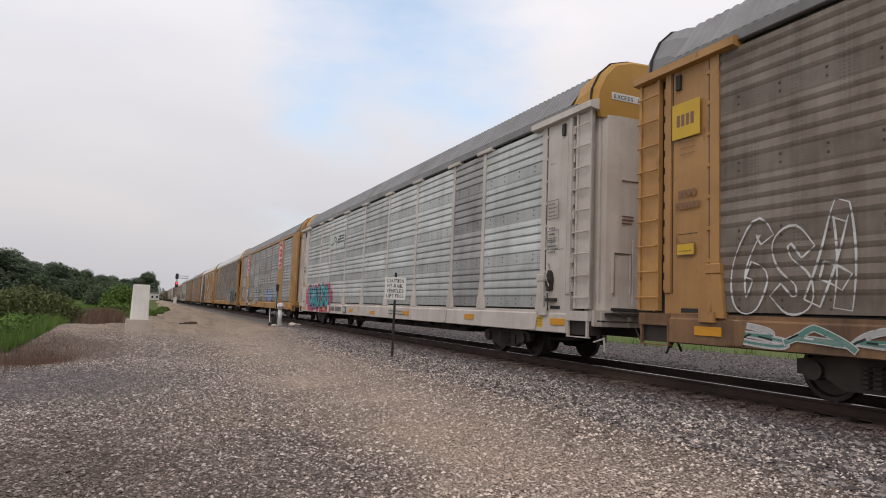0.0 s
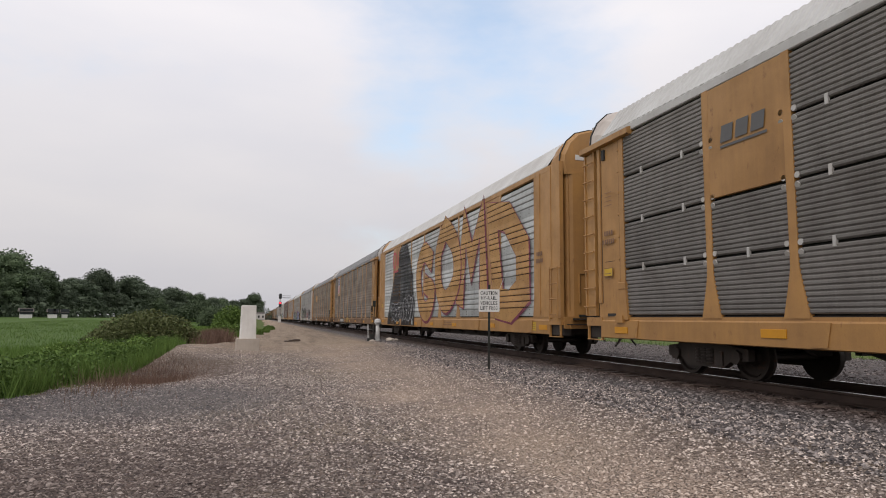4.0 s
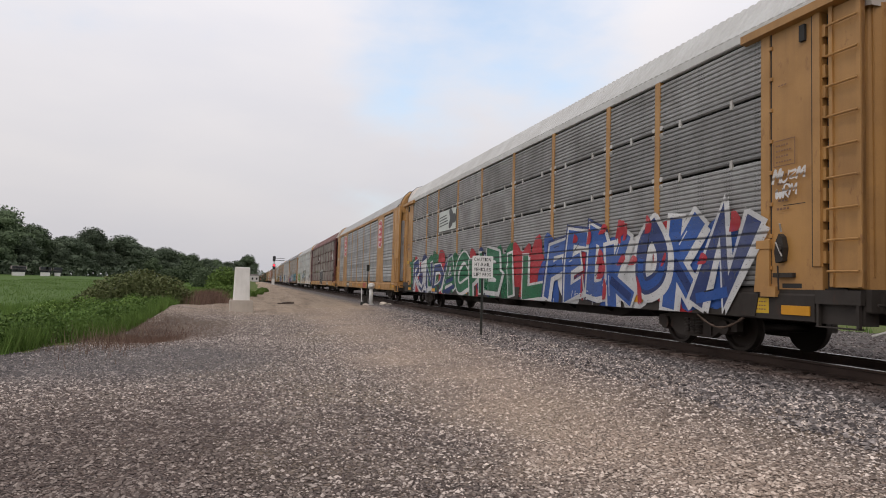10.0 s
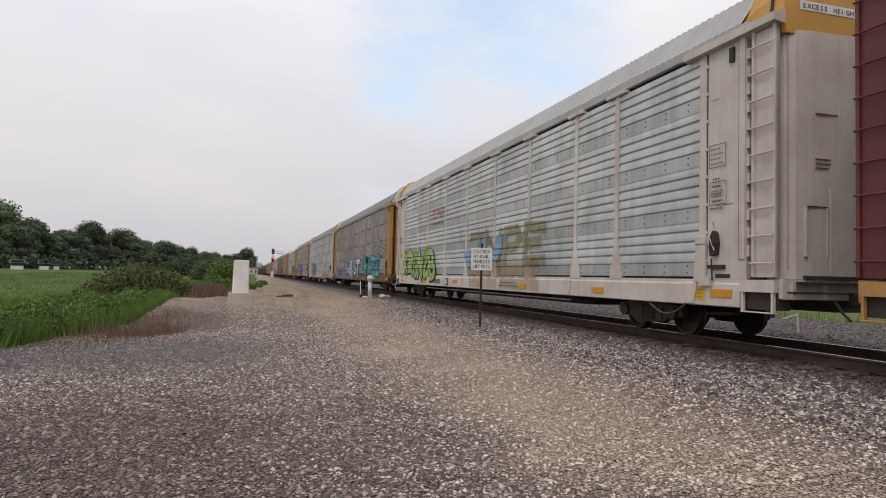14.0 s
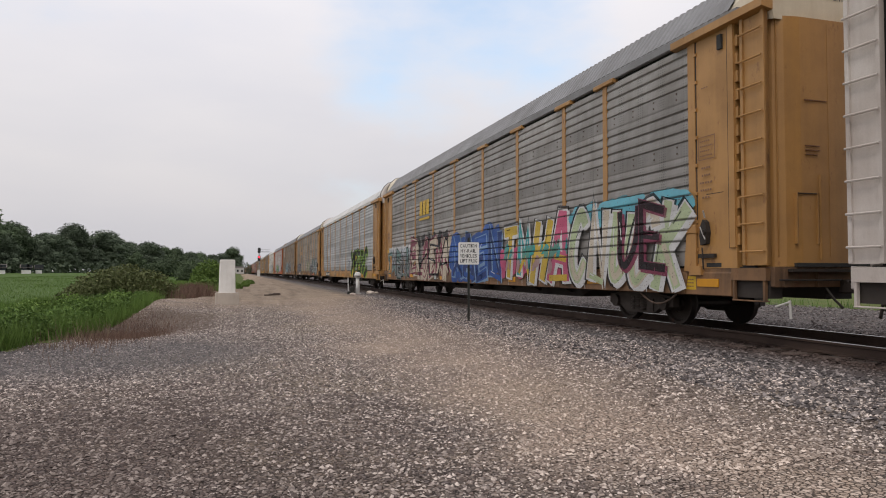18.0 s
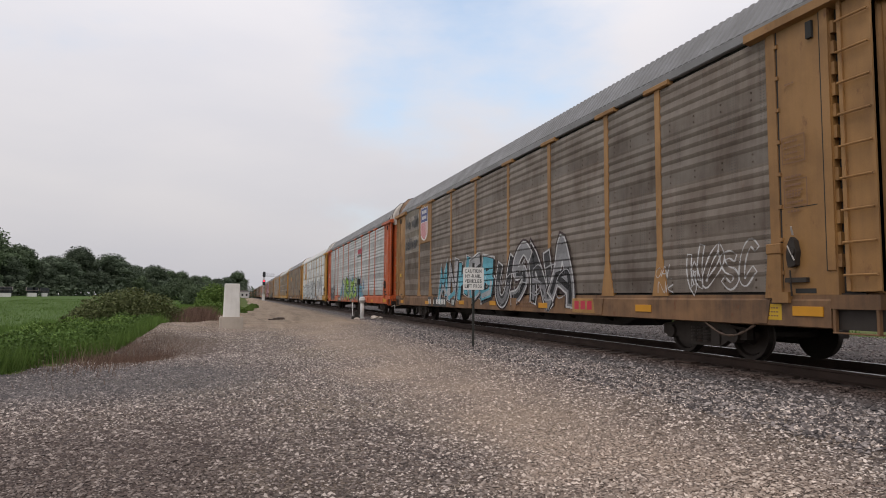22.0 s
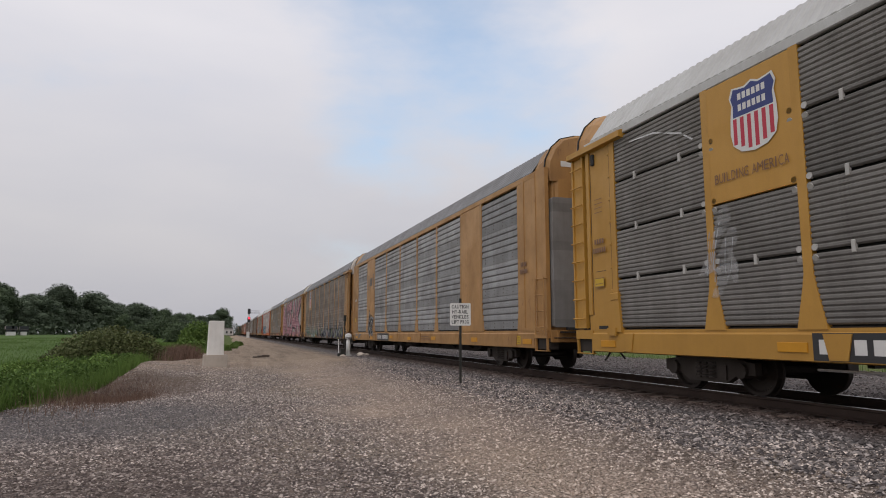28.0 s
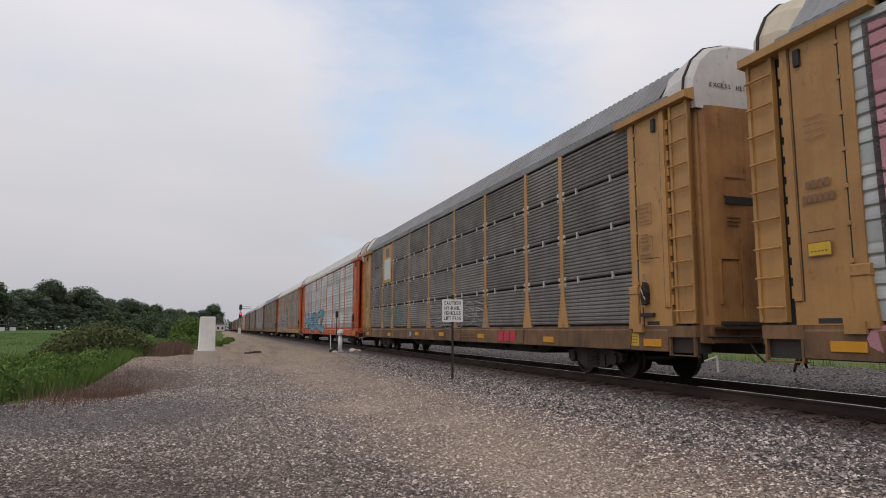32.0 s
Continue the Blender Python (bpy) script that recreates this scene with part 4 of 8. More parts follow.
def coupler_mesh():
    def make():
        sh = Shape().box(-0.11, 0.11, 0.0, 0.55, 0.72, 0.94, 0, 0.02)
        sh.box(-0.19, 0.17, 0.48, 0.74, 0.66, 1.0, 0, 0.03)
        sh.tube((-0.1, 0.6, 0.68), (-0.5, 0.35, 0.40), 0.025, 6)
        return sh.mesh("coupler", "truck_steel")
    return shared("coupler", make)


# ---------------------------------------------------------------- paint on the cars: lettering, emblems, graffiti
GLYPHS = {}


def glyph(ch, fat):
    """Outline of one character, 1 high, as (verts, faces, width)."""
    key = (ch, fat)
    if key not in GLYPHS:
        cu = bpy.data.curves.new("glyph", 'FONT')
        cu.body, cu.size, cu.offset, cu.resolution_u, cu.fill_mode = ch, 1.0, fat, 3, 'FRONT'
        ob = bpy.data.objects.new("glyph", cu)
        scene.collection.objects.link(ob)
        me = bpy.data.meshes.new_from_object(ob.evaluated_get(bpy.context.evaluated_depsgraph_get()))
        v = np.array([p.co[:2] for p in me.vertices] or [(0, 0)])
        f = [tuple(p.vertices) for p in me.polygons]
        bpy.data.objects.remove(ob)
        bpy.data.curves.remove(cu)
        bpy.data.meshes.remove(me)
        GLYPHS[key] = (v, f)
    return GLYPHS[key]


def curved(q):
    """A smooth line through points."""
    out = []
    for k in range(len(q) - 1):
        a, b, c, d = q[max(k - 1, 0)], q[k], q[k + 1], q[min(k + 2, len(q) - 1)]
        for t in (0.0, 0.2, 0.4, 0.6, 0.8):
            out.append(tuple(0.5 * (2 * b[j] + (c[j] - a[j]) * t + (2 * a[j] - 5 * b[j] + 4 * c[j] - d[j]) * t * t + (3 * b[j] - a[j] - 3 * c[j] + d[j]) * t ** 3) for j in (0, 1)))
    return out + [q[-1]]


# strokes of capitals in a unit square
LINES = {
    "A": [[(0, 0), (0.42, 1), (0.60, 1), (1, 0)], [(0.18, 0.34), (0.82, 0.30)]],
    "B": [[(0.1, 0), (0.1, 1), (0.75, 0.95), (0.8, 0.62), (0.3, 0.52)], [(0.3, 0.52), (0.95, 0.40), (0.9, 0.05), (0.1, 0)]],
    "C": [[(0.95, 0.82), (0.6, 1), (0.1, 0.75), (0.05, 0.3), (0.4, 0), (0.95, 0.15)]],
    "D": [[(0.1, 0), (0.1, 1), (0.6, 0.97), (0.95, 0.6), (0.85, 0.15), (0.45, 0), (0.1, 0)]],
    "E": [[(1, 0.95), (0.1, 1), (0.05, 0.5), (0.1, 0), (1, 0.06)], [(0.1, 0.5), (0.75, 0.54)]],
    "F": [[(1, 0.95), (0.1, 1), (0.1, 0)], [(0.1, 0.52), (0.8, 0.55)]],
    "G": [[(0.95, 0.85), (0.5, 1), (0.05, 0.6), (0.15, 0.1), (0.6, 0), (0.95, 0.3), (0.55, 0.45)]],
    "H": [[(0.1, 0), (0.05, 1)], [(0.95, 1), (0.9, 0)], [(0.1, 0.45), (0.9, 0.58)]],
    "I": [[(0.5, 0), (0.5, 0.68)], [(0.46, 0.95), (0.54, 0.96)]],
    "K": [[(0.1, 0), (0.12, 1)], [(0.9, 1), (0.25, 0.48), (1, 0)]],
    "L": [[(0.15, 1), (0.1, 0.05), (1, 0)]],
    "M": [[(0, 0), (0.15, 1), (0.5, 0.4), (0.85, 1), (1, 0)]],
    "N": [[(0.05, 0), (0.1, 1), (0.9, 0), (0.95, 1)]],
    "O": [[(0.5, 1), (0.08, 0.7), (0.1, 0.25), (0.5, 0), (0.92, 0.3), (0.9, 0.75), (0.5, 1)]],
    "P": [[(0.1, 0), (0.1, 1), (0.8, 0.97), (0.95, 0.68), (0.7, 0.45), (0.2, 0.42)]],
    "R": [[(0.1, 0), (0.1, 1), (0.8, 0.97), (0.9, 0.65), (0.3, 0.47), (1, 0)]],
    "S": [[(0.95, 0.85), (0.55, 1), (0.1, 0.8), (0.25, 0.55), (0.8, 0.42), (0.9, 0.15), (0.5, 0), (0.05, 0.12)]],
    "T": [[(0, 0.93), (1, 1)], [(0.5, 0.95), (0.45, 0)]],
    "U": [[(0.05, 1), (0.1, 0.3), (0.45, 0), (0.85, 0.25), (0.95, 1)]],
    "W": [[(0, 1), (0.2, 0), (0.5, 0.62), (0.75, 0), (1, 1)]],
    "X": [[(0, 1), (1, 0)], [(1, 1), (0, 0)]],
    "Z": [[(0.05, 0.95), (0.95, 1), (0.1, 0.05), (1, 0)]],
    "J": [[(0.4, 1), (0.95, 0.97), (0.8, 0.15), (0.45, 0), (0.05, 0.2)]],
}


def ribbon(pts, w, ext=0.0, taper=1.0):
    """A band of width w along a line, mitred at its corners and drawn out by ext at its ends."""
    q = [Vector(p) for p in pts]
    q = [q[0]] + [b for a, b in zip(q, q[1:]) if (b - a).length > 1e-4]
    if len(q) < 2:
        q.append(q[0] + Vector((0.01, 0)))
    closed = (q[0] - q[-1]).length < 1e-3
    if not closed:
        q[0] = q[0] + (q[0] - q[1]).normalized() * ext
        q[-1] = q[-1] + (q[-1] - q[-2]).normalized() * ext
    v = []
    m = len(q)
    for i, p in enumerate(q):
        a = q[i - 1] if i else q[m - 2] if closed else None
        b = q[i + 1] if i < m - 1 else q[1] if closed else None
        d0 = (p - a).normalized() if a is not None else None
        d1 = (b - p).normalized() if b is not None else d0
        d0 = d0 if d0 is not None else d1
        n0 = Vector((-d0.y, d0.x))
        s = (n0 + Vector((-d1.y, d1.x)))
        s = s.normalized() if s.length > 0.1 else n0
        k = 0.5 * w / max(0.62, s.dot(n0)) * (1 + (taper - 1) * i / (m - 1))
        v += [tuple(p + s * k), tuple(p - s * k)]
    return v, [(2 * i, 2 * i + 1, 2 * i + 3, 2 * i + 2) for i in range(m - 1)]


class Paint:
    """Flat paint on the near side of a car: points are (u, z); layer lifts it a few millimetres."""

    def __init__(self, seed=0):
        self.sh, self.mats, self.rng, self.groups, self.count = Shape(), [], random.Random(seed), [], 0

    def begin(self, name):
        """What follows is a piece of its own."""
        if self.sh.v:
            self.groups.append((self.name, self.sh, self.mats))
        self.sh, self.mats, self.name = Shape(), [], name

    name = ""

    def slot(self, mat):
        if mat not in self.mats:
            self.mats.append(mat)
        return self.mats.index(mat)

    def put(self, pts, faces, mat, layer=0):
        self.count += 1
        x = -1.5275 - 0.00014 * self.count - 0.0005 * (layer > 5)
        lift = 0.0001 / len(pts) if len(faces) > 1 else 0.0
        self.sh.add([(x - lift * i, -min(max(p[0], 0.05), LENGTH - 0.05), max(p[1], 0.665)) for i, p in enumerate(pts)], [tuple(f) for f in faces], self.slot(mat))

    def poly(self, pts, mat, layer=0):
        self.put(pts, [tuple(range(len(pts)))], mat, layer)

    def rect(self, u0, u1, z0, z1, mat, layer=0):
        self.poly([(u0, z0), (u1, z0), (u1, z1), (u0, z1)], mat, layer)

    def blob(self, u, z, a, b, mat, layer=0, bumps=0.10, lean=0.0):
        k1, k2, ph = self.rng.randint(2, 4), self.rng.randint(3, 6), self.rng.random() * 6.3
        pts = []
        for i in range(28):
            t = 2 * math.pi * i / 28
            r = 1 + bumps * math.sin(k1 * t + ph) + 0.5 * bumps * math.sin(k2 * t + 2 * ph)
            x, y = abs(math.cos(t)) ** 0.75 * math.copysign(1, math.cos(t)) * a * r, abs(math.sin(t)) ** 0.75 * math.copysign(1, math.sin(t)) * b * r
            pts.append((u + x + lean * y, z + y))
        self.poly(pts, mat, layer)

    def stroke(self, pts, w, mat, layer=0):
        """A sprayed line through points."""
        v, f = [], []
        for i, p in enumerate(pts):
            a, b = pts[max(0, i - 1)], pts[min(len(pts) - 1, i + 1)]
            d = Vector((b[0] - a[0], b[1] - a[1]))
            d = d.normalized() if d.length > 1e-6 else Vector((1, 0))
            s = w * (0.85 + 0.3 * math.sin(0.7 * i)) / 2
            v += [(p[0] - d.y * s, p[1] + d.x * s), (p[0] + d.y * s, p[1] - d.x * s)]
        f = [(2 * i, 2 * i + 1, 2 * i + 3, 2 * i + 2) for i in range(len(pts) - 1)]
        self.put(v, f, mat, layer)

    def bars(self, u0, u1, z0, z1, n, mat, layer=0, fill=0.72):
        for i in range(n):
            w = (u1 - u0) / n
            self.rect(u0 + i * w, u0 + (i + fill) * w, z0, z1, mat, layer)

    def text(self, words, u0, u1, z0, z1, mat, layer=0, fat=0.0, lift=0.0):
        """Plain lettering between u0 and u1; lift: how far the line climbs."""
        cells = [c for c in words]
        w = [0.34 if c in " IilJ.-" else 0.75 if c in "MWmw" else 0.58 for c in cells]
        k = (u1 - u0) / sum(w)
        u = u0
        for c, cw in zip(cells, w):
            if c != " ":
                v, f = glyph(c, fat)
                wide = max(v[:, 0].max() - v[:, 0].min(), 0.05)
                low = 0.0
                sx = min(cw * k * 0.86 / wide, 1.6 * (z1 - z0))
                rise = lift * (u - u0) / (u1 - u0)
                self.put([(u + (p[0] - v[:, 0].min()) * sx, z0 + rise + (p[1] - low) * (z1 - z0) / 0.73) for p in v], f, mat, layer)
            u += cw * k

    def letters(self, words, u0, u1, z0, z1, fills, line="black", back=None, halo=None, fat=0.0, wild=1.0, edge=0.04, rounded=False, heavy=0.29, shade=0.10):
        """A graffiti piece: interlocking fat capitals with outline, drop shade and shine, on a cloud of another colour."""
        r = self.rng
        n = len(words)
        w, h = (u1 - u0) / n, z1 - z0
        if back:
            self.begin("paint_cloud")
            for i in range(int(n * 2.2) + 2):
                self.blob(u0 + (u1 - u0) * (i + r.random()) / (n * 2.2 + 2), (z0 + z1) / 2 + h * r.uniform(-0.16, 0.16), w * r.uniform(0.4, 0.65), h * r.uniform(0.36, 0.54), back, 0, 0.14)
        base = self.count
        for i, c in enumerate(words):
            self.begin("graffiti_letter")
            self.count = base + 26 * (i % 2)
            sw = min(heavy * w, 0.25 * h)
            uc, zc = u0 + (i + 0.5) * w, (z0 + z1) / 2 + r.uniform(-0.05, 0.05) * h * wild
            rot, hs, ws = r.uniform(-0.10, 0.10) * wild, r.uniform(0.92, 1.10), r.uniform(1.0, 1.16)
            shear, ph = r.uniform(-0.04, 0.16) * wild, r.random() * 6.3

            def put_at(q):
                x, y = (q[0] - 0.5) * (w * ws - sw), (q[1] - 0.5) * (h * hs - sw)
                x += shear * y + 0.08 * w * wild * math.sin(3.6 * y / h + ph)
                y += 0.07 * h * wild * math.sin(3.0 * x / w + 1.3 * ph)
                return (uc + x * math.cos(rot) - y * math.sin(rot), zc + x * math.sin(rot) + y * math.cos(rot))
            runs = [[put_at(q) for q in (curved(l) if rounded or c in "SOCUG" else l)] for l in LINES[c]]
            fill, other = fills[i % len(fills)], fills[(i + 1) % len(fills)]
            e = edge * min(1.0, 0.55 + 0.3 * h)
            if halo:
                for q in runs:
                    self.put(*ribbon(q, sw + 2 * e + 0.13, 0.3 * sw + 0.06), halo)
            if shade:
                d = shade * min(1.0, 0.4 * h + 0.2)
                for q in runs:
                    self.put(*ribbon([(x + d, z - 0.7 * d) for x, z in q], sw + 2 * e, 0.3 * sw), line)
            if fill is None:                            # drawn in outline only
                for q in runs:
                    v = ribbon(q, sw, 0.2 * sw)[0]
                    self.stroke(v[0::2] + v[1::2][::-1] + v[:1], max(e, 0.03), line, 4)
                continue
            for q in runs:
                self.put(*ribbon(q, sw + 2 * e, 0.30 * sw + e), line)
            for q in runs:
                self.put(*ribbon(q, sw, 0.30 * sw, 1.0 if rounded else r.uniform(0.8, 1.1)), fill)
            if other != fill:                           # the second colour in the lower half of the strokes
                for q in runs:
                    part_q = [p for p in q if p[1] < zc + 0.05 * h]
                    if len(part_q) > 1:
                        self.put(*ribbon(part_q, sw * 0.5, 0.1 * sw), other)
            for q in runs[:2]:                          # shine and inner lines
                a, b = q[0], q[len(q) // 2]
                k = r.uniform(0.1, 0.4)
                m = (a[0] + (b[0] - a[0]) * k, a[1] + (b[1] - a[1]) * k)
                g = (a[0] + (b[0] - a[0]) * (k + 0.35), a[1] + (b[1] - a[1]) * (k + 0.35))
                self.stroke([(m[0] - 0.25 * sw, m[1] + 0.2 * sw), (g[0] - 0.25 * sw, g[1] + 0.2 * sw)], 0.03, line if r.random() < 0.4 else "white" if line != "white" else "black", 7)
            if r.random() < 0.45 and z0 < 1.3:          # a run of paint
                x = uc + r.uniform(-0.3, 0.3) * w
                self.stroke([(x, z0 + 0.05), (x + 0.01, z0 - r.uniform(0.05, 0.25))], 0.022, line, 0)
        self.count = base + 52

    def bubbles(self, n, u0, u1, z0, z1, fills, line="black", back=None, lines=2, wide=0.62):
        """Throw-up letters: overlapping rounded forms that nobody can read."""
        word = "".join(self.rng.choice("SOREPBACKGNUHZ") for i in range(n))
        self.letters(word, u0, u1, z0, z1, fills, line, back, None, 0, 0.9, 0.022 if lines < 2 else 0.042, True, 0.40, (0, 0.0, 0.05, 0.11)[lines])

    def arches(self, n, u0, u1, z0, low, high, line, w=0.05, fill=None):
        """A throw-up of tall round-headed forms in one thick line, with slits, eyes and hooks inside; it climbs from low to high."""
        r = self.rng
        a = (u1 - u0) / n
        for i in range(n):
            self.begin("graffiti_letter")
            c, h, hw = u0 + (i + 0.5) * a, low + (high - low) * i / max(1, n - 1) - z0 + r.uniform(-0.12, 0.12), 0.5 * a
            arch = [(c - hw * math.cos(math.pi * k / 14) * (1 + 0.06 * math.sin(k)), z0 + h * (0.70 + 0.30 * math.sin(math.pi * k / 14))) for k in range(15)]
            rim = [(c - hw * 0.86, z0)] + arch + [(c + hw * 0.90, z0 + 0.02)]
            if fill:
                self.poly(rim, fill)
            self.stroke(rim, w, line, 4)
            self.stroke(curved([(c + hw * 0.1, z0 + h * 0.98), (c + hw * 0.55, z0 + h * 0.93), (c + hw * 0.92, z0 + h * 0.72)]), 2.2 * w, line, 4)
            x = c + r.uniform(-0.35, 0.1) * hw
            self.stroke(curved([(x, z0), (x + 0.1 * hw, z0 + 0.25 * h), (x + r.uniform(-0.3, 0.4) * hw, z0 + r.uniform(0.4, 0.55) * h)]), 0.6 * w, line, 4)
            if r.random() < 0.55:
                e = r.uniform(0.12, 0.2) * hw
                self.stroke([(c + e * math.cos(t * 0.7), z0 + 0.70 * h + 1.9 * e * math.sin(t * 0.7)) for t in range(10)], 0.8 * w, line, 4)
            else:
                y = z0 + h * r.uniform(0.45, 0.62)
                self.stroke(curved([(c - hw * 0.95, y), (c - hw * 0.3, y + 0.08 * h), (c + hw * 0.35, y - 0.02 * h), (c + hw * 0.45, y - 0.14 * h)]), w, line, 4)

    def scribble(self, n, u0, u1, z0, z1, mat, w=0.04):
        """A quick tag in thin slanted strokes."""
        r = self.rng
        a = (u1 - u0) / n
        for i in range(n):
            self.begin("scrawl")
            lean, low, high = r.uniform(0.1, 0.35), z0 + (z1 - z0) * r.uniform(0, 0.25), z1 - (z1 - z0) * r.uniform(0, 0.35)
            for l in LINES[r.choice("AESKNRMZUOWCLT")]:
                q = [(u0 + a * (i + 0.1 + 0.95 * x) + lean * (y - 0.5) * (high - low) + r.uniform(-0.04, 0.04) * a, low + (high - low) * y) for x, y in l]
                self.stroke(curved(q), w * r.uniform(0.6, 1.0), mat, 5)

    def loops(self, u0, u1, z0, z1, mat, w=0.035, step=0.62):
        """One long running scrawl of uneven loops."""
        r = self.rng
        self.begin("scrawl")
        q, u, h = [], u0, z1 - z0
        while u < u1:
            k = r.uniform(0.45, 1.0)
            s = step * r.uniform(0.7, 1.3)
            q += [(u, z0 + 0.3 * h * r.random()), (u + r.uniform(0.2, 0.6) * s, z0 + k * h * r.uniform(0.4, 0.8)), (u + r.uniform(0.2, 0.5) * s, z0 + k * h), (u + r.uniform(-0.1, 0.25) * s, z0 + k * h * r.uniform(0.4, 0.8))]
            u += s * (0.6 if r.random() < 0.3 else 1.0)
        self.stroke(curved(q), w, mat, 5)

    def shards(self, n, u0, u1, z0, z1, mats):
        """Angular camouflage-like fragments."""
        r = self.rng
        self.begin("paint_patches")
        for i in range(n):
            u, z = r.uniform(u0, u1), r.uniform(z0, z1)
            a, b, t = r.uniform(0.06, 0.22), min(r.uniform(0.10, 0.34), 0.10 + 0.35 * (z1 - z0)), r.uniform(-0.5, 0.3)
            self.poly(curved([(u - a - t * b, z - b), (u + 0.3 * a - t * b, z - 0.9 * b), (u + a, z), (u + 0.7 * a + t * b, z + 0.8 * b), (u + 0.1 * a + t * b, z + b), (u - 0.4 * a, z + 0.2 * b)]), r.choice(mats), 1 + i % 6)

    def shield(self, uc, zc, w, h):
        """A railway shield: blue head, red and white stripes."""
        def side(s, g):
            return [(uc + s * (w / 2 + g) * k, zc + (h / 2 + g) * q) for k, q in ((0.0, 1.0), (0.30, 0.90), (0.62, 0.93), (0.86, 0.97), (1.0, 0.70), (0.90, 0.46), (0.97, 0.1), (1.0, -0.35), (0.9, -0.7), (0.55, -0.92), (0.0, -1.0))]
        right, left = side(1, 0.035), side(-1, 0.035)
        self.poly(right + left[::-1][1:-1], "decal_white", 1)
        right, left = side(1, 0.0), side(-1, 0.0)
        self.poly(right[:6] + [(uc + 0.92 * w / 2, zc + 0.05 * h)] + [(uc - 0.92 * w / 2, zc + 0.05 * h)] + left[:6][::-1][:-1], "decal_blue", 2)
        for i in range(6):
            a = uc - w / 2 * 0.93 + w * 0.93 * (i + 0.0) / 5.6
            b = a + w * 0.088
            low = zc - h / 2 * (1 - 0.16 * abs((a + b) / 2 - uc) / (w / 2) * 2.0)
            self.rect(a, b, low, zc + 0.03 * h, "decal_red", 3)
        for k, (a, b) in enumerate(((0.30, 0.40), (0.13, 0.23))):
            self.bars(uc - w * 0.33, uc + w * 0.33, zc + a * h, zc + b * h, 6, "decal_white", 3)

    def octagon(self, uc, zc, w, h):
        """A red road-sign shaped emblem with a white rim and rows of bars."""
        def ring(g):
            a, b, c = w / 2 + g, h / 2 + g, 0.3
            return [(uc + x * a, zc + y * b) for x, y in ((-1, -1 + c), (-1 + c * 1.3, -1), (1 - c * 1.3, -1), (1, -1 + c), (1, 1 - c), (1 - c * 1.3, 1), (-1 + c * 1.3, 1), (-1, 1 - c))]
        for g, m, ly in ((0.05, "decal_white", 1), (0.0, "decal_red", 2), (-0.05, "decal_white", 3), (-0.075, "decal_red", 4)):
            self.poly(ring(g), m, ly)
        for i, n in enumerate((5, 3, 6, 4)):
            z = zc + h * (0.27 - 0.20 * i)
            self.rect(uc - w * 0.34, uc - w * 0.16, z - 0.06 * h, z + 0.10 * h, "decal_white", 5)
            self.bars(uc - w * 0.12, uc - w * 0.12 + w * 0.085 * n, z - 0.02 * h, z + 0.06 * h, n, "decal_white", 5)

    def done(self, name, parent, label):
        self.begin("")
        for nm, sh, mats in self.groups:
            nm = nm or name
            ob = part(nm, mesh_of(nm, sh.v, sh.f, mats, sh.m), parent, label if nm == name else "")
            if nm == "number_marks":
                tagged(ob, "small painted marks of the car number", kind="stuff")
            if nm == "stencils":
                tagged(ob, "small dark stencilled markings", kind="stuff")
            if nm == "paint_patches":
                tagged(ob, "small patches of spray paint", kind="stuff")


# ---------------------------------------------------------------- one autorack
TRAIN, WHEELS = [], []


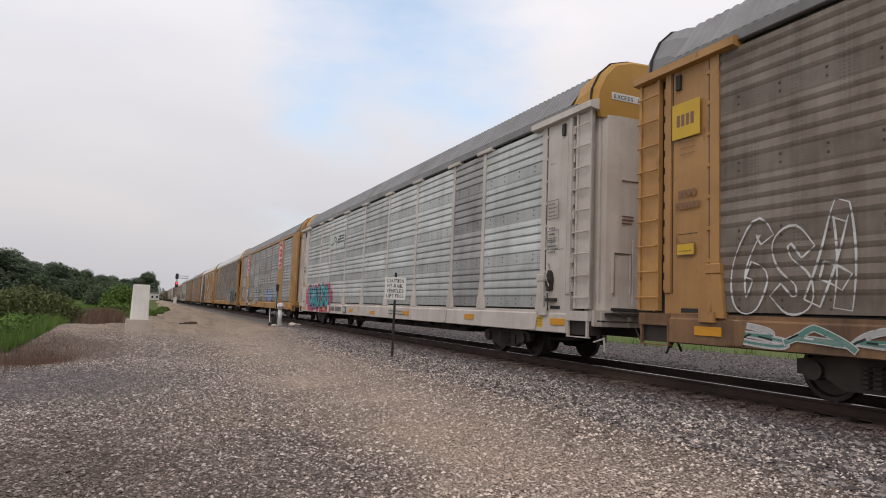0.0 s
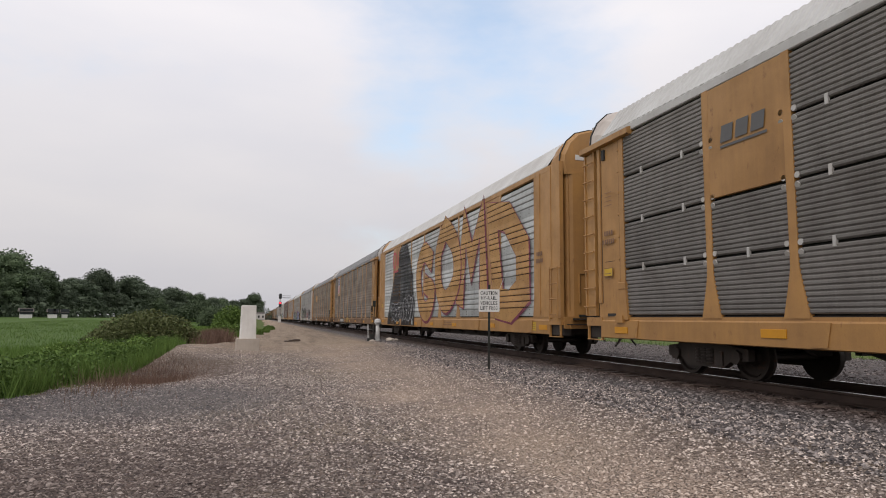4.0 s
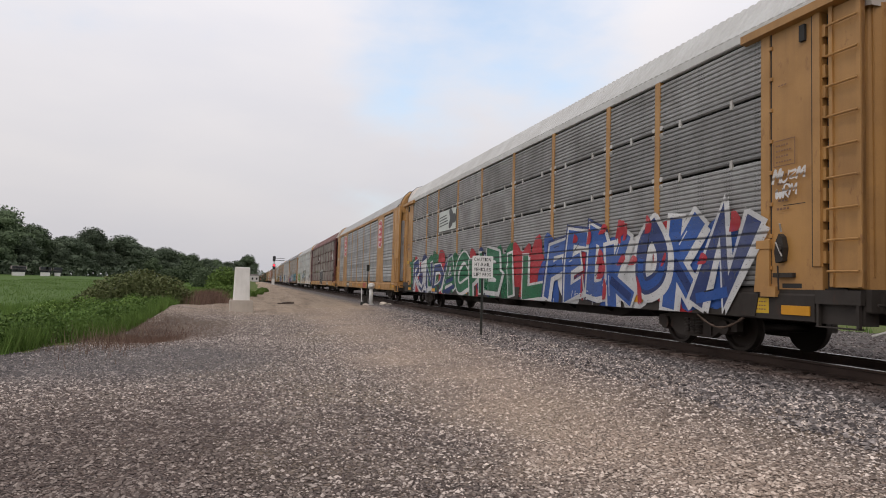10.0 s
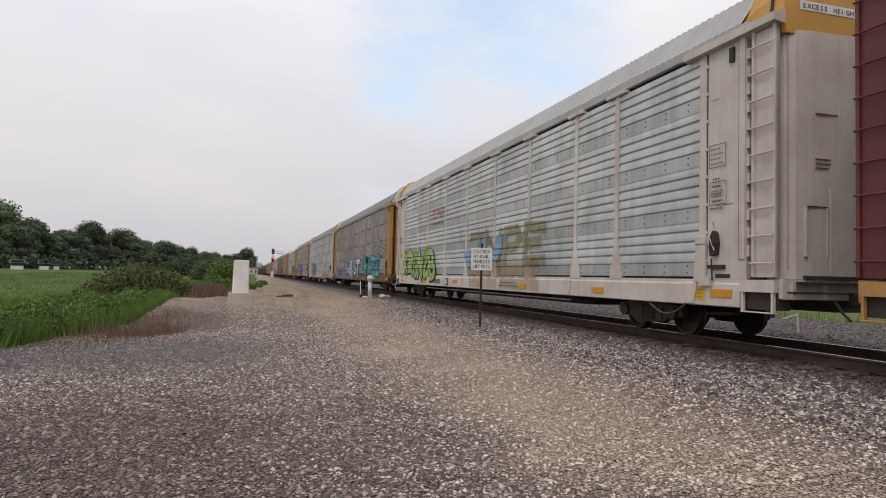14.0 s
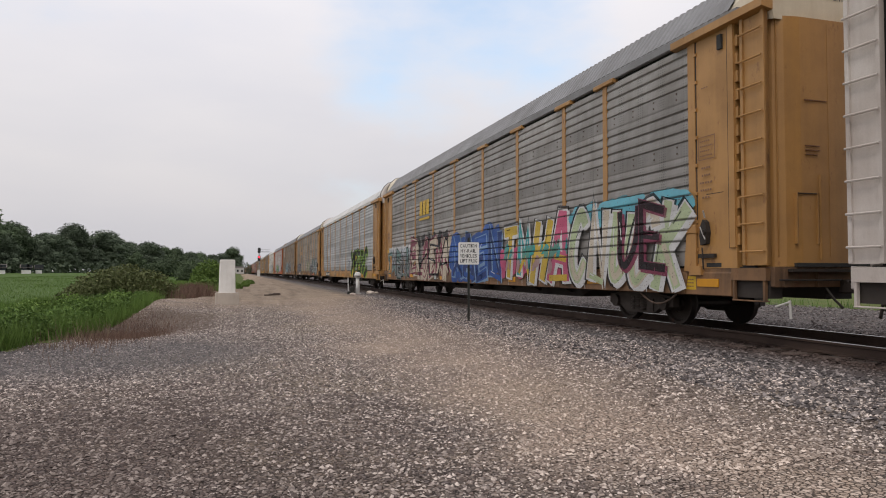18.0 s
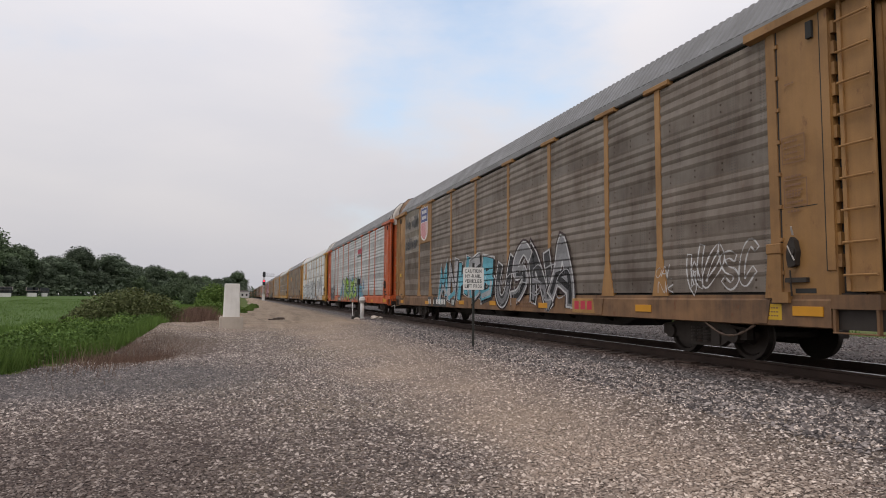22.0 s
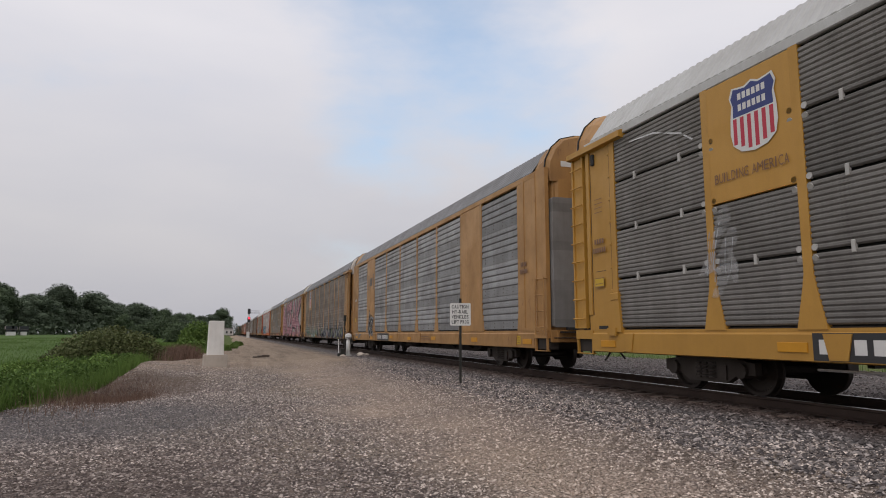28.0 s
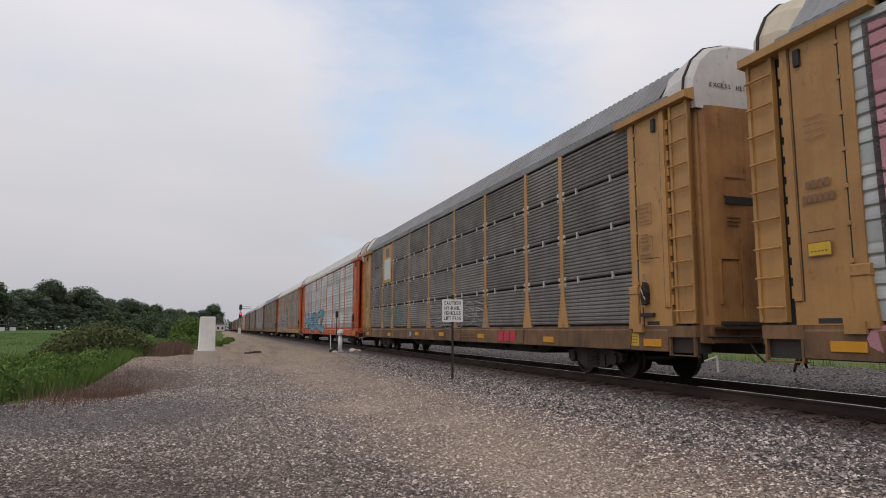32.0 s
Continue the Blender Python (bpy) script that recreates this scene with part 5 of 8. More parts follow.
def autorack(k, kind, panel, post, roof, end, hood, sill, label, door="plain", top="tee", plates=(), plate_mat=None, ends="open", doors=None, plate_low=3.4, upper=None, odd=()):
    """kind: rib (full-height panels), slat (four rows of finer panels) or box (flush ends and plated bays)."""
    car = tagged(new("autorack_railcar"), label, "railcar", "cars of the freight train")
    near = k < 29
    # solid near-black box painted in place of the car's unlit hollow
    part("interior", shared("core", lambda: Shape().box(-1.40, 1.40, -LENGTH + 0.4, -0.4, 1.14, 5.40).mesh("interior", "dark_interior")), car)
    part("far_side", shared(("far", panel), lambda: Shape().prism([(-x, z) for x, z in ribbed_panel(1, 1.15, 5.25, False)], -0.5, -LENGTH + 0.5).mesh("far_side", panel)), car)
    part("roof", roof_mesh(roof, LOW_ROOF.get(k, 0.0)), car)
    rail_mat = end if kind == "box" else roof
    part("top_rail", shared(("rail", rail_mat), lambda: Shape().box(-1.515, -1.40, -LENGTH + 0.6, -0.6, 5.275, 5.44, 0, 0.015).mesh("top_rail", rail_mat)), car)
    part("side_sill", sill_mesh(sill), car)
    part("underframe", under_mesh(), car)
    for i, u in enumerate(POSTS):
        part("post", post_mesh("none" if kind == "box" else "plain" if kind == "slat" else top, post), car, at=(0, -u, 0))
    for c, (a, b) in enumerate(COLS):
        lo, hi = a + 0.02, b - 0.02
        if c in plates:
            pm = plate_mat or end
            z0 = 1.12 if kind == "box" else plate_low
            w = hi - lo
            part("plate", shared(("bayplate", round(w, 2), z0, pm), lambda: Shape().box(-1.512, -1.43, -w, 0, z0, 5.27, 0, 0.008).mesh("plate", pm)), car, "painted plate", at=(0, -lo, 0))
            rows = [] if kind == "box" else [(1.15, z0 - 0.01)]
        else:
            rows = [(1.165, 5.225)]
        if kind == "slat" and near:
            cuts = (1.165, 2.165, 3.20, 4.245, 5.225)
            top_z = rows[0][1]
            rows = [(p + (0.0 if i == 0 else 0.045), min(q, top_z)) for i, (p, q) in enumerate(zip(cuts, cuts[1:])) if p < top_z - 0.15]
        if upper and c == 0:
            part("panel", panel_mesh(hi - lo, 3.2, 5.25, False, upper), car, "paler repainted panel", at=(0, -lo, 0))
            rows = [(1.15, 3.19)]
        for z0, z1 in rows:
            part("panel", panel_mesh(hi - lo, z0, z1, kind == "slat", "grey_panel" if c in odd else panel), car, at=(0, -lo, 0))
    plate, ladder, beam = corner_meshes("box" if ends == "flush" else "open", end)
    for me, nm in ((plate, "corner_plate"), (ladder, "ladder")) + (((beam, "door_rail"),) if ends == "open" else ()):
        part(nm, me, car)
        part(nm, mirrored(me, (nm, ends, end)), car)
    for nm, me in (("stirrup_step", step_mesh(sill)), ("end_sill", end_sill_mesh(sill if sill != W else "white_paint"))):
        part(nm, me, car)
        part(nm, mirrored(me, (nm, sill)), car)
    dm = doors or end
    dmesh = end_door_mesh(door, dm, "white_paint" if door == "louvre" else "grey_panel")
    part("end_door", dmesh, car, at=(0, -LENGTH + 0.18, 0))
    part("end_door", mirrored(dmesh, ("door", door, dm)), car, at=(0, LENGTH - 0.18, 0))
    hm = hood_mesh(hood)
    part("end_hood", hm, car, at=(0, -LENGTH + 1.0, 0))
    part("end_hood", mirrored(hm, ("hood", hood)), car, at=(0, LENGTH - 1.0, 0))
    for s, y in ((1, 0.0), (-1, -LENGTH)):
        cp = part("coupler", coupler_mesh(), car, at=(0, y, 0), turn=(0, 0, 0 if s > 0 else 180))
    for i, y in enumerate((-3.9, -LENGTH + 3.9)):
        tr = part("truck", truck_frame_mesh(), car, at=(0, y, 0))
        for d in (0.85, -0.85):
            ws = part("wheelset", wheelset_mesh(), tr, at=(0, d, 0.424))
            WHEELS.append((ws, k, y + d, d))
    if near:
        refl = shared("reflector", lambda: Shape().box(-1.542, -1.52, -0.26, 0.26, -0.07, 0.07, 0, 0.003).mesh("reflector", "decal_orange"))
        for u in (1.35, 5.9, 10.6, 13.7, 17.3, 21.9, 25.9):
            part("reflector", refl, car, at=(0, -u - 0.3 * random.random(), 0.84 + random.uniform(-0.04, 0.04)))
        tank = shared("tank", lambda: Shape().tube((-0.75, -0.55, 0), (-0.75, 0.55, 0), 0.2, 12).tube((-0.75, -0.6, 0), (-0.75, -0.55, 0), 0.1, 12).mesh("air_tank", "underframe_steel", True))
        part("air_tank", tank, car, at=(0, -11.2 - (k % 3), 0.62))
        rod = shared("rod", lambda: Shape().tube((-1.46, -6.5, 0.54), (-1.46, -20.5, 0.54), 0.02, 6).mesh("brake_rod", "bright_steel"))
        if k in (5, 11, 21, 13):
            part("brake_rod", rod, car)
        if ends == "open":
            lever = shared("lever", lambda: Shape().tube((-1.3, 0.18, 0.62), (-1.3, 0.20, 0.34), 0.02, 6).tube((-1.3, 0.19, 0.6), (-1.45, 0.05, 0.52), 0.016, 6).mesh("uncoupling_lever", "bright_clip"))
            part("uncoupling_lever", mirrored(lever, "lever"), car)
        if kind != "box":
            part("hand_brake", hand_brake_mesh(), car, "black hand brake gear", at=(0, -25.9, 1.72))
        if ends == "open" and k % 3 == 2:
            part("brake_chain", chain_mesh(), car, "slack rusty chain")
        p = Paint(k)                                     # small stencils
        ink = "decal_brown" if "yellow" in end else "decal_dark_grey" if end == W else "decal_pale"
        r = random.Random(400 + k)
        p.rect(25.15, 25.62, 0.74, 0.98, "decal_yellow", 1)
        for j in range(3):
            p.bars(25.2, 25.57, 0.79 + 0.06 * j, 0.81 + 0.06 * j, 7, "decal_brown", 2)
        if ends == "open":
            for a, b in ((25.72, 3.08), (25.74, 2.42)) if k % 2 else ((25.72, 3.02),):
                for u0, u1, z0, z1 in ((a, a + 0.42, b, b + 0.014), (a, a + 0.42, b + 0.40, b + 0.414), (a, a + 0.014, b, b + 0.414), (a + 0.406, a + 0.42, b, b + 0.414)):
                    p.rect(u0, u1, z0, z1, ink, 1)
                for j in range(4):
                    p.bars(a + 0.05, a + 0.36 - 0.06 * (j % 2), b + 0.06 + 0.085 * j, b + 0.085 + 0.085 * j, 6 - j % 2, ink, 1)
            for j in range(5):
                w = r.uniform(0.16, 0.34)
                p.bars(25.92 - w / 2, 25.92 + w / 2, 2.86 - 0.13 * j, 2.895 - 0.13 * j, max(2, round(w / 0.06)), ink, 1)
            p.bars(25.82, 26.0, 4.28, 4.30, 3, ink, 1)
            for j in range(4):                          # faint lines on the plate at the other end
                p.bars(1.02, 1.34, 4.02 - 0.1 * j, 4.035 - 0.1 * j, 2, ink, 1, 0.96)
            p.bars(0.98, 1.38, 3.02, 3.13, 4, ink, 1)
            p.bars(0.92, 1.44, 2.82, 2.93, 6, ink, 1)
            p.rect(0.95, 1.33, 2.06, 2.26, "decal_brown", 1)
            p.rect(0.965, 1.315, 2.075, 2.245, "decal_yellow", 2)
            p.bars(1.0, 1.28, 2.12, 2.14, 5, "decal_brown", 3)
        else:
            p.rect(1.0, 1.4, 1.78, 1.98, "decal_yellow", 1)
            p.bars(1.05, 1.35, 1.86, 1.90, 5, "decal_brown", 2)
            p.bars(25.7, 26.1, 2.9, 3.02, 4, ink, 1)
            p.bars(25.65, 26.15, 2.7, 2.82, 6, ink, 1)
        for j in range(2):
            p.bars(15.6, 17.0 + 0.25 * j, 0.90 - 0.10 * j, 0.94 - 0.10 * j, 11 + 2 * j, "decal_brown" if sill != W else "decal_dark_grey", 1)
        p.rect(9.6, 10.0, 0.72, 1.0, "decal_black", 1)
        p.bars(9.65, 9.95, 0.76, 0.96, 2, "decal_pale", 2)
        p.done("stencils", car, "small dark stencilled markings")
        q = Paint(k)                                     # text on the cap, seen as the end comes by
        e = Shape()
        e.v = []
        for j, c in enumerate("EXCESS HEIGHT CAR"):
            if c != " ":
                v, f = glyph(c, 0.02)
                e.add([(-0.98 + 0.088 * j + p2[0] * 0.115, -LENGTH + 0.022, 5.50 + p2[1] * 0.115) for p2 in v], f)
        if "yellow" in hood:
            part("cap_plate", shared("capplate", lambda: Shape().box(-1.03, 0.56, -LENGTH + 0.026, -LENGTH + 0.05, 5.47, 5.62).mesh("cap_plate", "decal_white")), car, "white warning plate")
        if hood != "yellow_paint" or k == 1:
            tagged(part("cap_lettering", shared("captext", lambda: mesh_of("cap_lettering", e.v, e.f, "decal_black")), car), "small black stencilled warning", kind="stuff")
    TRAIN.append(car)
    return car


def number_board(car, u0, u1, dark=True, z0=0.72, z1=1.0):
    """The painted reporting marks on the sill, as plain bars."""
    p = Paint(3)
    p.begin("number_board")
    if dark:
        p.rect(u0 - 0.1, u1 + 0.1, 0.67, 1.05, "decal_black", 1)
    m = "decal_white" if dark else "decal_black"
    w = (u1 - u0)
    p.begin("number_marks")
    p.bars(u0, u0 + 0.38 * w, z0 + 0.04, z1 - 0.04, 4, m, 2, 0.66)
    p.bars(u0 + 0.47 * w, u1, z0 + 0.04, z1 - 0.04, 6, m, 2, 0.66)
    p.done("number_board", car, "black number board with white markings" if dark else "dark stencilled car markings")


def emblem_bars(p, u0, u1, z0, z1, mat, n=3, line=True, slant=0.25):
    """A railway's initials as plain slanted blocks, underlined."""
    w = (u1 - u0) / n
    h = z1 - z0
    base = z0 + (0.25 * h if line else 0.0)
    for i in range(n):
        a = u0 + i * w
        p.poly([(a, base), (a + 0.8 * w, base), (a + 0.8 * w + slant * 0.2, z1), (a + slant * 0.2, z1)], mat, 2)
    if line:
        p.rect(u0, u1, z0, z0 + 0.12 * h, mat, 2)

# ---------------------------------------------------------------- the cars, from the first to pass to the last
Y, YD, YB, W, O, M = "yellow_paint", "yellow_paint_dirty", "yellow_paint_bright", "white_paint", "orange_paint", "maroon_paint"

c = autorack(0, "rib", "brown_grey_panel", Y, "grey_roof", Y, "grey_roof", YD, "grimy brown-grey autorack railcar with ochre end plates and white graffiti")
p = Paint(10)
p.bubbles(3, 2.1, 3.9, 1.15, 2.45, [None], "white", None, 1)
p.bubbles(6, 4.4, 8.5, 1.2, 2.0, [None], "white", None, 1)
p.bubbles(4, 2.0, 5.6, 0.72, 1.0, ["faded_white", "sea"], "white", None, 1)
p.rect(0.85, 1.45, 4.0, 4.6, "decal_yellow", 1)
p.bars(0.95, 1.35, 4.2, 4.4, 4, "decal_brown", 2)
p.done("graffiti", c, "white outlined spray-paint letters")

c = autorack(1, "rib", "silver_panel", W, "grey_roof", W, YB, W, "bright silver autorack railcar with white posts and teal graffiti", odd=(7,))
p = Paint(11)
p.rect(6.7, 9.15, 3.72, 4.42, "decal_pale", 0)
for i in range(3):
    p.poly([(8.1 - 0.1 * i, 4.22 - 0.13 * i), (9.05, 4.22 - 0.13 * i), (9.05, 4.29 - 0.13 * i), (8.15 - 0.1 * i, 4.29 - 0.13 * i)], "decal_black", 1)
p.stroke([(6.8, 3.92), (7.2, 3.97), (7.4, 4.3), (7.75, 4.2), (7.45, 4.0)], 0.09, "decal_black", 2)
p.stroke([(7.7, 4.2), (7.8, 3.88), (8.05, 4.15), (8.2, 3.9), (8.5, 4.3)], 0.09, "decal_black", 2)
p.done("emblem", c, "black winged emblem")
p = Paint(12)
for i in range(12):
    p.blob(2.3 + 0.42 * i, 1.35 + 0.12 * math.sin(2.3 * i), 0.5, 0.62, "hot_pink", 0, 0.2)
p.letters("OMUSO", 2.5, 6.8, 0.88, 2.0, ["teal", "cyan"], "black", None, None, 0, 0.8, 0.045, True, 0.36, 0.10)
p.done("graffiti", c, "teal throw-up on a pink cloud")
number_board(c, 7.3, 9.2, False)

c = autorack(2, "box", "blue_grey_panel", Y, "grey_roof", Y, Y, Y, "ochre autorack railcar with red octagon emblems and grey panels", plates=(1, 7), ends="flush", doors="cream_paint")
p = Paint(13)
p.octagon(21.6, 4.3, 1.3, 1.75)
p.octagon(5.6, 4.3, 1.3, 1.75)
p.done("emblem", c, "red octagonal emblem with white rim")
p = Paint(14)
p.rect(16.45, 19.45, 1.16, 2.0, "blue", 0)
p.letters("HGR", 16.55, 19.4, 1.22, 1.98, ["sky"], "white", None, None, 0, 0.15, 0.05, False, 0.24, 0.0)
p.letters("BDK", 10.05, 13.2, 1.12, 2.25, ["silver"], "black", None, "white", 0, 0.6, 0.05, True, 0.36, 0.0)
p.scribble(4, 13.0, 14.2, 1.75, 2.15, "black", 0.05)
p.scribble(5, 13.3, 14.8, 1.2, 1.62, "black", 0.045)
p.scribble(3, 9.3, 10.0, 1.2, 1.8, "black", 0.04)
p.blob(21.4, 1.95, 0.30, 0.34, "white", 1)
p.blob(21.4, 1.95, 0.26, 0.30, "cyan", 2)
p.blob(21.4, 1.40, 0.38, 0.42, "white", 1)
p.blob(21.4, 1.40, 0.34, 0.38, "cyan", 2)
p.letters("Z", 5.45, 6.75, 0.9, 2.2, ["white"], "black", None, None, 0, 0.4, 0.06, True, 0.34, 0.14)
p.bubbles(4, 1.6, 4.6, 1.15, 2.3, [None], "black", None, 1)
p.scribble(2, 0.6, 1.6, 1.6, 2.6, "black", 0.03)
p.done("graffiti", c, "blue, cyan and white spray-paint tags")
number_board(c, 6.2, 8.2)

c = autorack(3, "slat", "dark_grey_panel", Y, "white_roof", Y, W, Y, "dark grey slatted autorack railcar with white roof and graffiti", door="louvre", plates=(1,), plate_low=3.25)
p = Paint(15)
emblem_bars(p, 5.0, 6.1, 4.1, 4.5, "decal_dark_grey")
p.done("emblem", c, "small dark emblem blocks")
p = Paint(16)
p.arches(6, 18.2, 20.8, 0.78, 1.95, 2.1, "black", 0.05, "silver")
p.letters("HKAWNE", 20.9, 24.4, 0.80, 2.05, ["black", "maroon", "grey"], "teal", "black", None, 0, 1.3, 0.015, False, 0.30, 0.05)
p.stroke([(21.0, 1.9), (21.6, 2.3), (22.5, 2.2), (23.3, 2.4), (24.4, 2.15)], 0.14, "teal", 7)
p.done("graffiti", c, "silver and teal outlined graffiti letters")

c = autorack(4, "box", "silver_panel", Y, "white_roof", Y, Y, Y, "ochre autorack railcar with red emblem and huge black graffiti", plates=(1, 7), ends="flush")
p = Paint(17)
for pts in ([(4.75, 4.15), (4.62, 4.35), (4.62, 4.75), (4.75, 4.95), (5.25, 4.95)], [(4.75, 4.12), (5.15, 4.12), (5.25, 4.3), (5.35, 4.95), (5.85, 4.2), (5.98, 4.25), (6.1, 5.0)]):
    p.stroke(pts, 0.17, "decal_red", 2)
p.bars(4.7, 6.1, 3.78, 3.92, 8, "decal_red", 2)
p.done("emblem", c, "red ribbon-shaped emblem")
p = Paint(18)
p.poly([(3.0, 0.7), (3.1, 1.15), (4.3, 2.8), (5.1, 3.75), (6.2, 4.0), (6.25, 4.9), (6.7, 5.2), (8.4, 5.2), (9.8, 3.4), (10.3, 0.7)], "black", 1)
p.letters("GOMD", 10.6, 25.2, 1.2, 5.1, ["ochre"], "maroon", None, None, 0, 0.8, 0.035, False, 0.27, 0.10)
p.bubbles(4, 4.4, 7.6, 0.95, 1.95, ["black"], "silver", None, 2)
p.bubbles(3, 7.8, 10.2, 0.95, 2.2, ["black"], "silver", None, 2)
p.done("graffiti", c, "huge ochre letters and a black sprayed wedge")

c = autorack(5, "rib", "brown_grey_panel", Y, "grey_roof", Y, "rusty_white_paint", YD, "rust-streaked brown-grey autorack railcar with shield emblem plate", plates=(1,), plate_low=3.32)
p = Paint(19)
p.shield(5.4, 4.32, 1.2, 1.62)
p.done("emblem", c, "blue, red and white shield emblem")
p = Paint(20)
p.scribble(9, 6.6, 14.0, 1.2, 2.0, "faded_sky", 0.16)
p.scribble(8, 14.0, 22.5, 1.2, 2.3, "faded_sky", 0.12)
p.scribble(6, 16.0, 23.0, 1.2, 1.9, "faded_white", 0.10)
p.scribble(2, 25.7, 26.3, 2.0, 2.8, "white", 0.03)
p.rect(11.9, 13.1, 0.70, 1.04, "yellow", 1)
p.bars(12.1, 12.9, 0.76, 0.98, 3, "decal_brown", 7)
p.done("graffiti", c, "faded blue spray-paint scrawls")
number_board(c, 6.6, 9.2)

c = autorack(6, "rib", "brown_grey_panel", Y, "grey_roof", Y, W, YD, "brown-grey autorack railcar with orange emblem and white scrawl")
p = Paint(21)
emblem_bars(p, 7.1, 8.65, 3.3, 4.15, "decal_orange")
p.done("emblem", c, "orange emblem blocks with an underline")
p = Paint(22)
p.loops(2.0, 8.0, 1.25, 1.8, "silver", 0.024, 0.34)
p.loops(8.3, 14.5, 1.2, 1.95, "silver", 0.024, 0.42)
p.loops(14.8, 21.5, 1.25, 1.8, "silver", 0.022, 0.4)
p.done("graffiti", c, "long thin white scrawl")
number_board(c, 6.4, 9.0)

c = autorack(7, "rib", "grey_panel", W, "grey_roof", W, YB, W, "grey autorack railcar with white posts and black pink graffiti", top="vee", ends="flush")
p = Paint(23)
for u, z in ((10.75, 3.75), (17.2, 3.7), (22.2, 3.7)):
    p.blob(u, z, 0.34, 0.40, "faded_pale", 1, 0.03)
p.done("patches", c, "pale oval paint patches")
p = Paint(24)
for i in range(9):
    p.blob(6.0 + 2.0 * i, 1.65 + 0.15 * (i % 2), 1.2, 0.65 + 0.12 * (i % 3), "faded_pink", 0, 0.2)
for i in range(6):
    p.blob(8.6 + 1.3 * i, 1.5, 0.8, 0.6, ("pale_green", "faded_pale", "pink")[i % 3], 0, 0.2)
p.letters("DNCAM", 4.6, 15.4, 0.72, 2.6, ["black"], "silver", None, "black", 0, 1.7, 0.03, True, 0.25, 0.0)
p.letters("SUOSO", 4.9, 15.3, 0.9, 2.3, ["pale_green"], "silver", None, None, 0, 1.8, 0.02, True, 0.05, 0.0)
p.begin("graffiti")
for u, z in ((11.3, 2.55), (14.0, 2.5)):
    p.poly(curved([(u - 0.75, 1.5), (u - 0.35, 2.2), (u, z), (u + 0.2, z - 0.25), (u + 0.9, 1.5), (u + 0.45, 1.45), (u + 0.05, 2.0), (u - 0.3, 1.55)]), "black", 6)
p.arches(6, 17.2, 20.9, 1.08, 1.88, 1.92, "red", 0.045, "faded_pink")
p.bubbles(5, 21.2, 25.0, 0.9, 2.3, ["grey", "black"], "black", "white", 3)
p.rect(7.0, 9.0, 0.70, 1.04, "decal_black", 7)
for u in (6.6, 10.2, 12.4, 14.4, 19.5):
    p.rect(u, u + 0.35 + 0.9 * (u == 10.2), 0.70, 1.04, "decal_white", 7)
p.done("graffiti", c, "black outlined letters on pink and pale green")
number_board(c, 7.1, 8.9)

c = autorack(8, "slat", "grey_panel", Y, "white_roof", Y, W, "underframe_steel", "silver-grey slatted autorack railcar with green, red and blue graffiti")
p = Paint(25)
p.rect(6.8, 9.2, 3.35, 4.2, "decal_pale", 0)
for i in range(4):
    p.poly([(6.85, 3.55 + 0.12 * i), (8.2 - 0.1 * i, 3.62 + 0.12 * i), (8.2 - 0.1 * i, 3.67 + 0.12 * i), (6.85, 3.60 + 0.12 * i)], "decal_black", 1)
p.blob(8.65, 3.8, 0.42, 0.33, "decal_black", 1, 0.3)
p.done("emblem", c, "black horse-head-like emblem plate")
p = Paint(26)
for i in range(22):
    p.blob(2.2 + 1.05 * i, 1.5, 0.7, 0.85, ("green", "red", "navy", "green")[i % 4] if i < 14 else ("blue", "white", "red")[i % 3], 0, 0.2)
p.letters("RJN", 2.3, 6.0, 0.72, 2.1, ["navy", "white"], "white", None, None, 0, 1.0, 0.06)
p.letters("DA", 6.0, 9.4, 0.72, 2.05, ["navy", "green"], "white", None, None, 0, 1.0, 0.06)
p.letters("CHBIL", 9.4, 17.6, 0.72, 2.2, ["green"], "white", None, None, 0, 0.8, 0.07, False, 0.33)
p.letters("FED", 17.7, 21.0, 0.72, 2.35, ["blue"], "white", None, "navy", 0, 1.2, 0.07, False, 0.32)
p.letters("KOKN", 20.8, 25.2, 0.70, 2.4, ["blue", "navy"], "white", None, None, 0, 1.3, 0.09, False, 0.34)
p.shards(9, 18.0, 25.0, 1.0, 1.9, ["red"])
p.shards(9, 18.0, 25.0, 2.2, 2.45, ["red"])
p.scribble(6, 19.2, 20.2, 0.75, 1.0, "white", 0.03)
p.scribble(4, 25.75, 26.35, 2.75, 2.98, "white", 0.05)
p.scribble(3, 25.8, 26.2, 2.5, 2.72, "white", 0.05)
p.done("graffiti", c, "green, red, white and blue block letters")
number_board(c, 4.2, 6.0)

c = autorack(9, "box", "blue_grey_panel", Y, "light_roof", Y, Y, Y, "ochre autorack railcar with red octagon emblems and pale panels", plates=(1, 7), ends="flush", door="silver")
p = Paint(27)
p.octagon(5.6, 4.2, 1.25, 1.7)
p.octagon(21.65, 4.2, 1.25, 1.7)
p.done("emblem", c, "red octagonal emblem with white rim")
p = Paint(28)
emblem_bars(p, 15.2, 16.7, 0.70, 1.02, "decal_red", 3, False)
p.bars(0.9, 1.5, 3.05, 3.3, 4, "decal_pale", 1)
p.done("markings", c, "red sill emblem blocks")
number_board(c, 7.0, 8.6)

